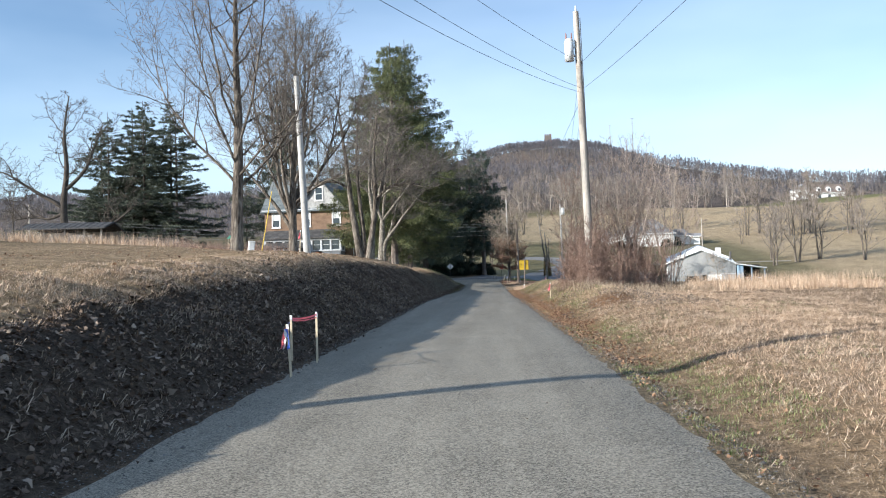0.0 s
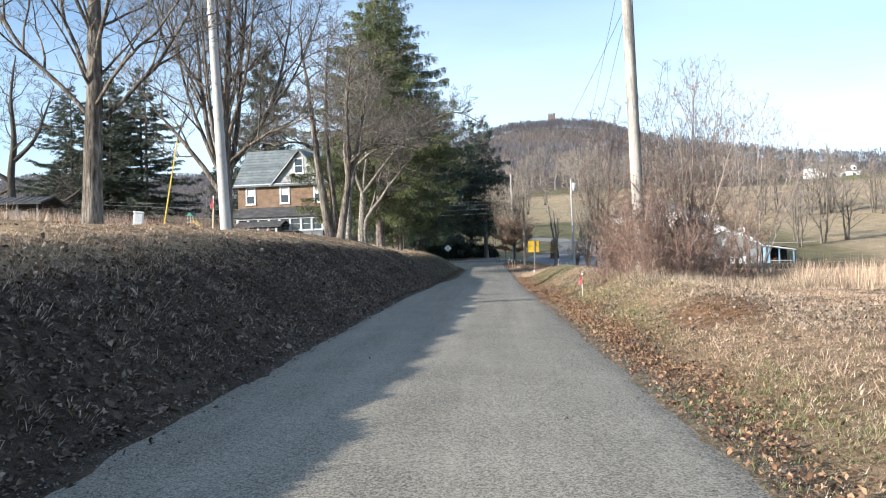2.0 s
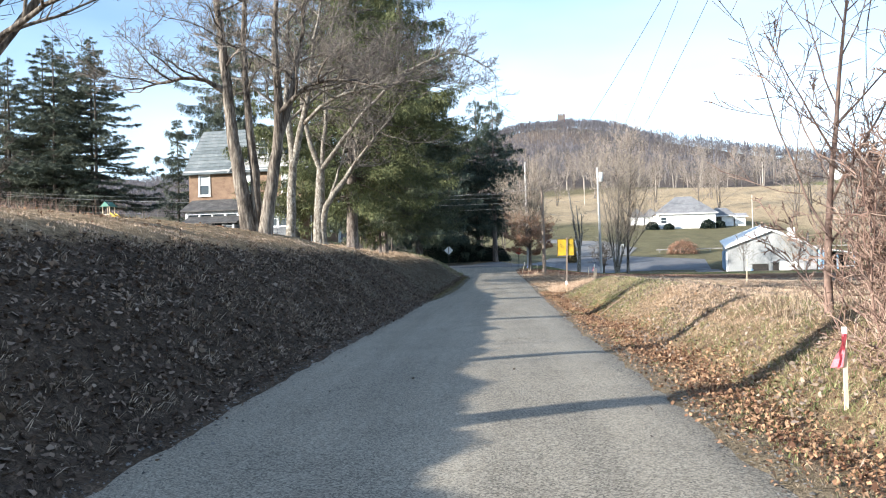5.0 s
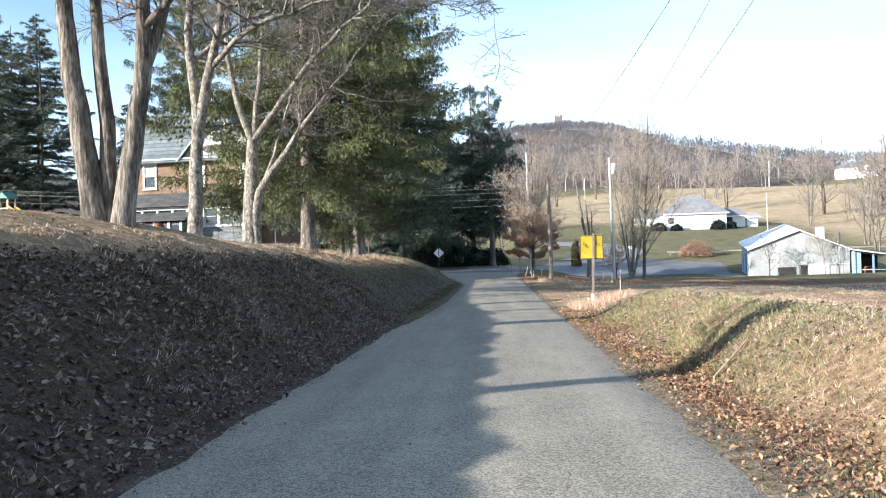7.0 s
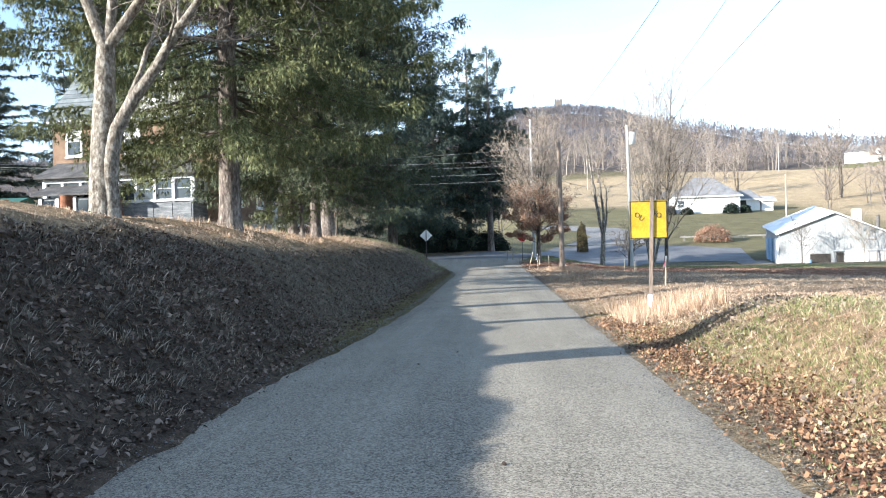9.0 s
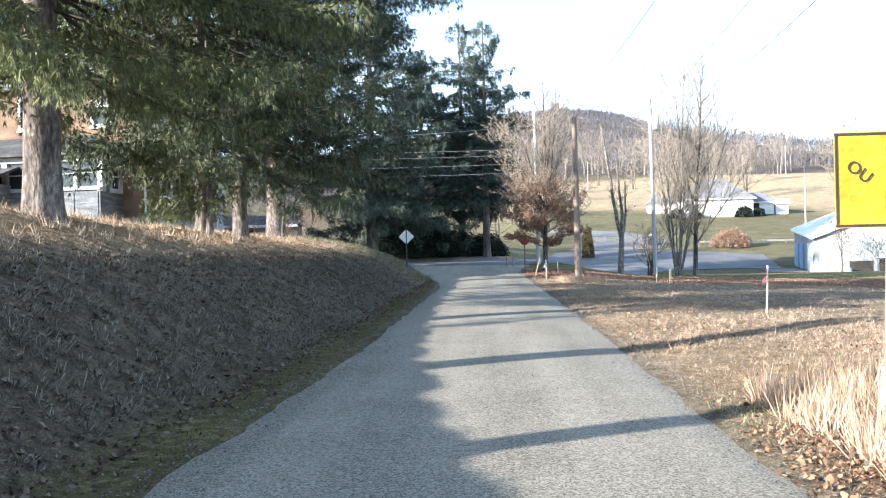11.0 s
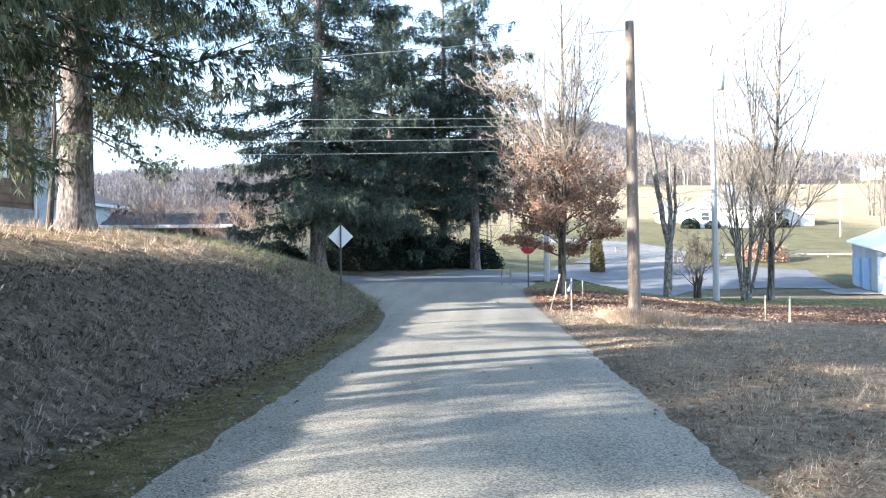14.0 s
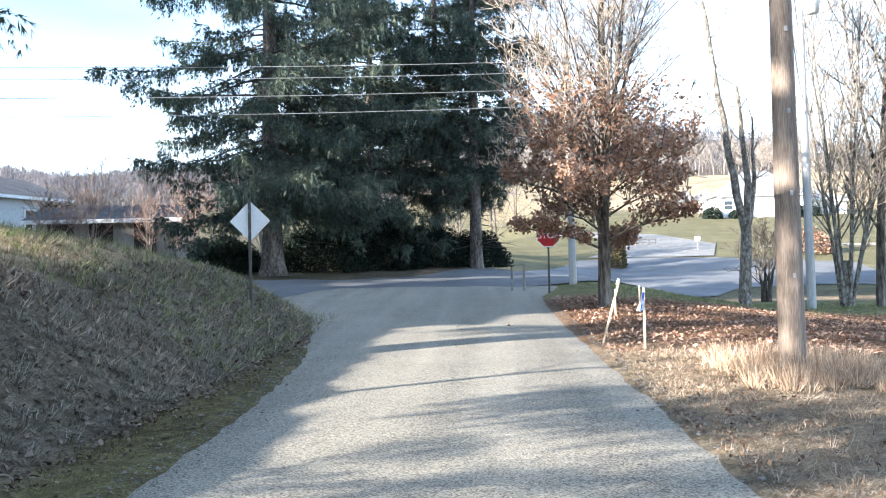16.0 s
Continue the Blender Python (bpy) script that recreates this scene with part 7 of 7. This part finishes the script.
# ---- cracks and seams in the lane ----
def crack(points, width, seed):
    rng = random.Random(seed)
    pts = []
    for (x0, y0), (x1, y1) in zip(points, points[1:]):
        n = max(2, int(math.hypot(x1 - x0, y1 - y0) / 0.12))
        for k in range(n):
            t = k / n
            pts.append((x0 + (x1 - x0) * t + rng.gauss(0, 0.018), y0 + (y1 - y0) * t + rng.gauss(0, 0.018)))
    bm = B()
    prev = None
    for i, (x, y) in enumerate(pts):
        a, b = pts[max(i - 1, 0)], pts[min(i + 1, len(pts) - 1)]
        d = Vector((b[0] - a[0], b[1] - a[1], 0)).normalized()
        w = width * rng.uniform(0.35, 1.0) * min(1, 0.2 + i / 4, 0.2 + (len(pts) - 1 - i) / 4)
        le, ri = float(lane_left(y)), float(lane_right(y))
        u = (x - le) / (ri - le)
        z = float(road_z(y)) + 0.035 * (1 - (2 * u - 1) ** 2) - 0.012 + 0.004
        q = [bm.verts.new((x - d.y * w, y + d.x * w, z)), bm.verts.new((x + d.y * w, y - d.x * w, z))]
        if prev:
            bm.faces.new((prev[0], prev[1], q[1], q[0]))
        prev = q
    ob = part("road_crack", bm, M_CRACK)
    tagged(ob, "thin dark crack in the worn lane surface", "crack", "cracks in the lane", kind="structure")


crack([(-1.75, 12.75), (-1.3, 12.85), (-0.85, 13.0), (-0.4, 13.1)], 0.01, 1)
crack([(-0.45, 89.4), (-0.55, 91), (-0.62, 92.6)], 0.006, 2)
stalk = thing("fallen_stalk", 2.45, 50.25, land_at(2.45, 50.25), "pale dry stalk lying across the verge grass", "stalk")
part("stem", rod(B(), (0, 0, 0.05), (0.72, 0.95, land_at(3.17, 51.2) - land_at(2.45, 50.25) + 0.05), 0.016, 0.009, n=6), M_STRAW, stalk)


def play_slide(x, y, rz):
    t = thing("play_slide", x, y, land_at(x, y), "small green and yellow plastic play slide on the lawn", "toy", rz=rz)
    for px in (-0.25, 0.25):
        for py in (0.0, 0.5):
            part("post", rod(B(), (px, py, -0.05), (px, py, 1.75), 0.03, n=8), M_LATH, t)
    part("platform", box(B(), (0, 0.25, 1.2), (0.62, 0.62, 0.06), bevel=0.01), M_LATH, t)
    part("canopy", prism(B(), [(-0.1, 1.72), (0.6, 1.72), (0.25, 2.05)], "x", -0.4, 0.4), M_SLIDEGREEN, t, "green plastic canopy")
    chute = prism(B(), [(-0.02, 1.22), (-1.5, 0.12), (-1.75, 0.12), (-1.75, 0.06), (-1.5, 0.05), (-0.02, 1.14)], "x", -0.22, 0.22)
    slide = part("chute", chute, M_GUARD, t, "yellow plastic chute")
    for px in (-0.24, 0.24):
        part("lip", prism(B(), [(-0.02, 1.36), (-1.52, 0.26), (-1.75, 0.24), (-1.75, 0.06), (-1.5, 0.05), (-0.02, 1.14)], "x", px - 0.02, px + 0.02), M_GUARD, slide)
    for k in range(4):
        part("rung", rod(B(), (-0.25, 0.52, 0.25 + 0.28 * k), (0.25, 0.52, 0.25 + 0.28 * k), 0.018, n=6), M_LATH, t)


play_slide(-25.2, 80.6, 80)


# ---- grass, litter and loose stones ----
def tufts(name, n, per, x0, x1, y0, y1, h0, h1, width, mat, label, seed, droop=0.5, keep=None, down=0.0, spread=0.07, bent=False):
    """Clumps of bent blades standing on the ground, three corners each."""
    rng = np.random.default_rng(seed)
    cx, cy = rng.uniform(x0, x1, n), rng.uniform(y0, y1, n)
    if keep is not None:
        ok = keep(cx, cy, rng)
        cx, cy = cx[ok], cy[ok]
    ok = (bare_spot(cx, cy) > 1) | (rng.uniform(size=len(cx)) < 0.12)
    cx, cy = cx[ok], cy[ok]
    m = len(cx)
    az = rng.uniform(0, 2 * np.pi, (m, per))
    rad = rng.uniform(0, spread, (m, per))
    bx, by = cx[:, None] + np.cos(az) * rad, cy[:, None] + np.sin(az) * rad
    size = rng.uniform(0.5, 1.0, (m, 1)) ** 1.0
    L = (h0 + (h1 - h0) * rng.uniform(0, 1, (m, per)) * size).ravel()
    bx, by, az = bx.ravel(), by.ravel(), az.ravel() + rng.normal(0, 0.5, m * per)
    bz = land(bx, by) - 0.015
    lean = np.abs(rng.normal(droop, 0.3, m * per))
    tipx = bx + np.cos(az) * L * np.sin(lean) + down * L * 0.6
    tipy = by + np.sin(az) * L * np.sin(lean)
    tipz = bz + L * np.cos(np.minimum(lean, 1.35)) * (1 - 0.75 * down)
    tipz = np.maximum(tipz, land(tipx, tipy) + 0.015)
    w = width * rng.uniform(0.6, 1.4, m * per)
    ox, oy = -np.sin(az + 0.6) * w / 2, np.cos(az + 0.6) * w / 2
    if bent:
        # a blade of two stretches that bows over
        mx, my = bx + (tipx - bx) * 0.4, by + (tipy - by) * 0.4
        mz = np.maximum(bz + (tipz - bz) * 0.62, land(mx, my)) + L * rng.uniform(0.05, 0.28, len(L))
        V = np.stack([np.stack([bx - ox, by - oy, bz], -1), np.stack([bx + ox, by + oy, bz], -1), np.stack([mx - ox * 0.8, my - oy * 0.8, mz], -1), np.stack([mx + ox * 0.8, my + oy * 0.8, mz], -1), np.stack([tipx, tipy, tipz], -1)], 1).reshape(-1, 3)
        F = ((np.arange(len(L)) * 5)[:, None, None] + np.array([(0, 1, 2), (1, 3, 2), (2, 3, 4)])[None]).reshape(-1, 3)
    else:
        V = np.stack([np.stack([bx - ox, by - oy, bz], -1), np.stack([bx + ox, by + oy, bz], -1), np.stack([tipx, tipy, tipz], -1)], 1).reshape(-1, 3)
        F = np.arange(len(V)).reshape(-1, 3)
    ob = np_object(name, V, F, mat)
    return tagged(ob, label, "grass", kind="stuff")


def litter(name, n, x0, x1, y0, y1, size, mat, label, seed, keep=None, lift=0.02, on_road=False, flat=0.55):
    rng = np.random.default_rng(seed)
    x, y = rng.uniform(x0, x1, n), rng.uniform(y0, y1, n)
    if keep is not None:
        ok = keep(x, y, rng)
        x, y = x[ok], y[ok]
    z = (road_z(y) + 0.012) if on_road else land(x, y)
    C = np.stack([x, y, z + lift * rng.uniform(0.3, 1.6, len(x))], -1)
    V, F = curled_leaves(C, rng, size * 1.1, flat)
    ob = np_object(name, V, F, mat)
    return tagged(ob, label, "leaves", kind="stuff")


def patchy(scale, level, seed):
    def f(x, y, rng):
        v = np.sin(x * scale + seed) * np.sin(y * scale * 0.8 + 2 * seed) + 0.6 * np.sin(x * scale * 2.3 - y * scale * 1.7 + seed)
        return v + rng.normal(0, 0.5, len(x)) > level
    return f


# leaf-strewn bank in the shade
litter("bank_leaves", 55000, -6.1, -3.15, 1.5, 66, 0.062, M_LITTERDULL, "curled fallen leaves covering the road bank, dulled for its shade", 201, lambda x, y, rng: -x < np.interp(y, [0, 20, 34], [5.1, 5.1, 6.1]) + 0.25 * rng.normal(size=len(x)))
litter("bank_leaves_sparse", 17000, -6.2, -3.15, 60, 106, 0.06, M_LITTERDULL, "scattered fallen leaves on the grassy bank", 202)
tufts("bank_grass", 3400, 10, -6.0, -3.25, 1.5, 62, 0.06, 0.26, 0.008, M_DULLGRASS, "matted winter grass poking through bank leaves", 203, 0.95, patchy(0.8, -0.3, 6), down=0.45, spread=0.09, bent=True)
litter("bank_curled_leaves", 5000, -6.1, -3.12, 1.5, 64, 0.08, M_LITTERPALE, "larger curled brown leaves on the road bank", 261, patchy(0.5, 0.1, 8), 0.05, flat=0.2)
tufts("bank_grass_matted", 3600, 17, -6.2, -3.45, 52, 107, 0.09, 0.3, 0.008, M_HAY, "matted dull grass hanging down the road bank", 204, 1.0, lambda x, y, rng: rng.uniform(size=len(y)) < np.clip((y - 46) / 26, 0, 1), down=0.5, spread=0.09, bent=True)
tufts("bank_pale_strands", 2400, 7, -6.4, -3.4, 8, 106, 0.08, 0.26, 0.007, M_DULLGRASS, "pale strands of dead grass on the bank", 256, 0.8, patchy(0.7, 0.4, 9), down=0.6)
tufts("crest_lit_grass", 3500, 9, -6.4, -4.9, 2, 30, 0.04, 0.14, 0.01, M_STRAW, "tan tufts on the bank's rounded shoulder", 272, 0.8)
tufts("crest_grass", 6000, 8, -7.2, -5.7, 3, 106, 0.03, 0.1, 0.011, M_STRAW, "tan grass fringe along the bank's crest", 205, 0.6)
tufts("lawn_grass", 11000, 5, -14, -6.2, 8, 98, 0.02, 0.07, 0.011, M_STRAW, "short tan winter lawn", 206, 0.8)
litter("lawn_leaves", 9000, -13, -5.9, 14, 92, 0.06, M_LITTER, "brown leaves scattered on the lawn edge", 207, patchy(0.4, 0.2, 1))
tufts("spruce_foot_brush", 600, 9, -9.6, -6.8, 71, 100, 0.1, 0.35, 0.012, M_STRAW, "dry weeds at the feet of the spruces", 208, 0.5)
tufts("bank_nose_grass", 1500, 8, -12, -3.4, 99, 108.4, 0.12, 0.4, 0.015, M_GREENGRASS, "greenish rough grass on the bank's end", 209, 0.7, down=0.3)
tufts("bank_nose_straw", 2600, 8, -12, -3.4, 97, 108.4, 0.1, 0.36, 0.014, M_DULLGRASS, "dull straw grass on the bank's end", 255, 0.8, down=0.4)
tufts("lawn_red_weeds", 260, 9, -19.5, -12.5, 46, 57, 0.3, 1.1, 0.012, M_TWIGRED, "tall russet weeds on the lawn", 271, 0.15, spread=0.25)
tufts("lawn_weeds", 700, 10, -42, -18, 40, 62, 0.3, 1.0, 0.025, M_STRAW, "tall dry weeds at the lawn's far edge", 210, 0.3)
tufts("far_weeds", 1500, 9, -62, -28, 70, 78, 0.7, 2.2, 0.035, M_BRUSH, "tall dry weeds before the sheds", 211, 0.3)
tufts("toe_grass", 6500, 7, -3.75, -2.75, 62, 108, 0.02, 0.07, 0.009, M_MOSS, "mossy olive grass along the bank's toe", 212, 0.9, patchy(1.2, -0.5, 3))
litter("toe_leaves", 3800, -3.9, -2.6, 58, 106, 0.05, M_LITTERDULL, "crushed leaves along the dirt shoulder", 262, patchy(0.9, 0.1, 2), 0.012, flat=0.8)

# right-hand verge and field
litter("verge_leaf_drift", 60000, 1.7, 3.1, 12, 68, 0.043, M_LITTER, "deep drift of russet leaves along the verge", 263, lambda x, y, rng: rng.uniform(size=len(x)) < np.exp(-((x - 2.28 - 0.12 * np.sin(y)) / 0.34) ** 2) * np.clip((y - 14) / 12, 0.2, 1) * np.clip((70 - y) / 8, 0.15, 1), 0.035, flat=0.3)
litter("verge_leaves", 36000, 1.4, 3.8, 5, 68, 0.042, M_LITTER, "orange-brown fallen leaves along the verge", 221, lambda x, y, rng: (rng.uniform(size=len(x)) < np.clip(1.2 - (x - 1.6) / 0.8, 0.06, 1) * np.clip((y - 6) / 12, 0.25, 1)) & (x > lane_right(y) - 0.05 + 0.12 * rng.normal(size=len(x))))
litter("verge_leaves_far", 11000, 1.75, 7.5, 66, 101, 0.045, M_LITTER, "brown leaves thinly spread along the verge", 222, lambda x, y, rng: patchy(0.8, 0.0, 3)(x, y, rng) & (rng.uniform(size=len(x)) < np.clip(1.5 - (x - 1.8) / 3.5, 0.12, 1)))
litter("verge_strewn_leaves", 20000, 2.2, 6.4, 22, 68, 0.05, M_LITTERPALE, "dull leaves strewn through the verge grass", 274, patchy(0.6, -0.1, 17), 0.06, flat=0.3)
litter("leaf_carpet", 24000, 1.9, 24, 100.5, 112, 0.07, M_CARPET, "russet leaf carpet on the verge before the junction", 223)
tufts("verge_grass", 9000, 7, 1.8, 3.2, 2, 69, 0.03, 0.1, 0.007, M_GREENGRASS, "thin green and tan verge grass", 224, 0.85, patchy(0.9, 0.1, 2), bent=True)
tufts("verge_thatch", 14000, 7, 1.85, 4.8, 2, 69, 0.04, 0.14, 0.008, M_DULLGRASS, "flattened tan thatch on the verge", 252, 1.1)
tufts("lane_thatch", 14000, 7, 1.85, 6, 67, 101, 0.04, 0.14, 0.008, M_DULLGRASS, "flattened dull thatch beside the lane", 253, 1.1)
tufts("lane_thatch_pale", 5000, 7, 1.95, 7, 67, 101, 0.04, 0.14, 0.008, M_STRAW, "paler straw thatch beside the lane", 254, 1.1, patchy(0.5, 0.2, 7))
tufts("berm_grass", 16000, 7, 2.8, 7.5, 1, 70, 0.04, 0.15, 0.011, M_STRAW, "dense straw grass on the low berm", 225, 0.85)
tufts("berm_green", 13000, 8, 2.4, 4.4, 18, 67, 0.06, 0.17, 0.008, M_GREENGRASS, "greener grass patches on the berm", 251, 0.8, lambda x, y, rng: patchy(0.35, 0.1, 4)(x, y, rng) & (rng.uniform(size=len(x)) < np.clip((y - 22) / 26, 0.2, 1)))
tufts("near_field_thatch", 17000, 8, 3.0, 9.5, 3, 42, 0.03, 0.12, 0.009, M_STRAW, "matted thatch in the near field", 268, 1.1)
tufts("edge_thatch", 15000, 6, 1.7, 2.6, 2, 104, 0.02, 0.08, 0.006, M_DULLGRASS, "crushed dull thatch along the lane's edge", 270, 1.1, lambda x, y, rng: x > lane_right(y) + 0.02 + 0.08 * rng.normal(size=len(x)))
tufts("field_grass", 16000, 7, 3.6, 18, 1, 69, 0.05, 0.13, 0.01, M_STRAW, "straw-coloured field grass", 226, 0.9)
tufts("field_dull_patches", 6500, 10, 2.6, 18, 1, 69, 0.05, 0.16, 0.011, M_DULLGRASS, "duller flattened patches in the field grass", 264, 1.0, patchy(0.45, 0.25, 11))
tufts("field_green_patches", 3200, 9, 2.4, 8, 1, 66, 0.05, 0.14, 0.008, M_GREENGRASS, "greenish patches in the field grass", 265, 0.85, patchy(0.6, 0.35, 13))
tufts("field_stalks", 3200, 12, 3.2, 20, 8, 60, 0.08, 0.26, 0.006, M_STRAW, "stiff pale stalks standing in the field", 266, 0.35, patchy(0.5, 0.3, 15))
tufts("field_grass_far", 9000, 6, 14, 70, 8, 100, 0.08, 0.2, 0.045, M_STRAW, "straw-coloured field stubble", 227, 0.9)
tufts("flattened_grass", 12000, 7, 2.2, 20, 69, 101, 0.04, 0.15, 0.01, M_DULLGRASS, "flattened dull grass beside the lane", 228, 0.95)
tufts("straw_clumps", 1800, 16, 2.3, 9, 66, 101, 0.06, 0.22, 0.006, M_STRAW, "pale straw clumps in the flattened grass", 229, 0.6, patchy(0.6, 0.3, 5))
tufts("sign_foot_grass", 420, 12, 2.3, 4.2, 66.2, 69.5, 0.2, 0.55, 0.012, M_STRAW, "tall straw grass round the sign's foot", 230, 0.45)
tufts("pole_foot_grass", 320, 12, 3.0, 4.9, 97.2, 99.6, 0.15, 0.5, 0.012, M_STRAW, "tall straw grass round the pole's foot", 231, 0.5)
tufts("thicket_foot_grass", 1100, 10, 3.6, 9.5, 31, 42, 0.12, 0.5, 0.011, M_DULLGRASS, "tall dull grass round the thicket", 232, 0.45)
tufts("pale_weed_stand", 520, 14, 8.2, 16, 30, 40, 0.25, 0.95, 0.012, M_STRAW, "stand of tall pale weeds beside the thicket", 273, 0.25, spread=0.16)
tufts("junction_lawn", 4200, 6, 3.6, 26, 111, 121, 0.04, 0.13, 0.02, M_GREENGRASS, "short lawn grass by the cross road", 233, 0.7)
litter("road_leaves", 160, -2.9, 1.7, 6, 108, 0.045, M_LITTERDULL, "a few leaves blown onto the lane", 234, on_road=True)
litter("road_edge_leaves", 5200, -3.3, -2.75, 4, 100, 0.05, M_LITTERDULL, "leaves and twigs along the lane's edge", 235, lambda x, y, rng: rng.uniform(size=len(x)) < np.clip((-2.75 - x) / 0.4, 0.05, 1), on_road=True)


def pebbles(name, n, seed):
    rng = np.random.default_rng(seed)
    y = rng.uniform(4, 112, n)
    side = rng.uniform(size=n) < 0.5
    off = np.abs(rng.normal(0, 0.2, n)) * np.where(rng.uniform(size=n) < 0.25, 2.2, 1.0)
    x = np.where(side, lane_left(y) - 0.12 + off, lane_right(y) + 0.16 - off)
    z = road_z(y) + 0.004
    r = rng.uniform(0.004, 0.014, n) + 0.012 * (rng.uniform(size=n) < 0.05)
    D = np.array([(1, 0, 0), (-1, 0, 0), (0, 1, 0), (0, -1, 0), (0, 0, 0.7), (0, 0, -0.5)], float)
    V = np.stack([x, y, z], -1)[:, None] + D[None] * r[:, None, None] * rng.uniform(0.7, 1.3, (n, 6, 1))
    F = np.array([(0, 2, 4), (2, 1, 4), (1, 3, 4), (3, 0, 4)])
    F = (np.arange(n) * 6)[:, None, None] + F[None]
    ob = np_object(name, V.reshape(-1, 3), F.reshape(-1, 3), M_CHIPS)
    tagged(ob, "loose grey gravel along the lane's edges", "gravel", kind="stuff")


pebbles("edge_gravel", 21000, 241)
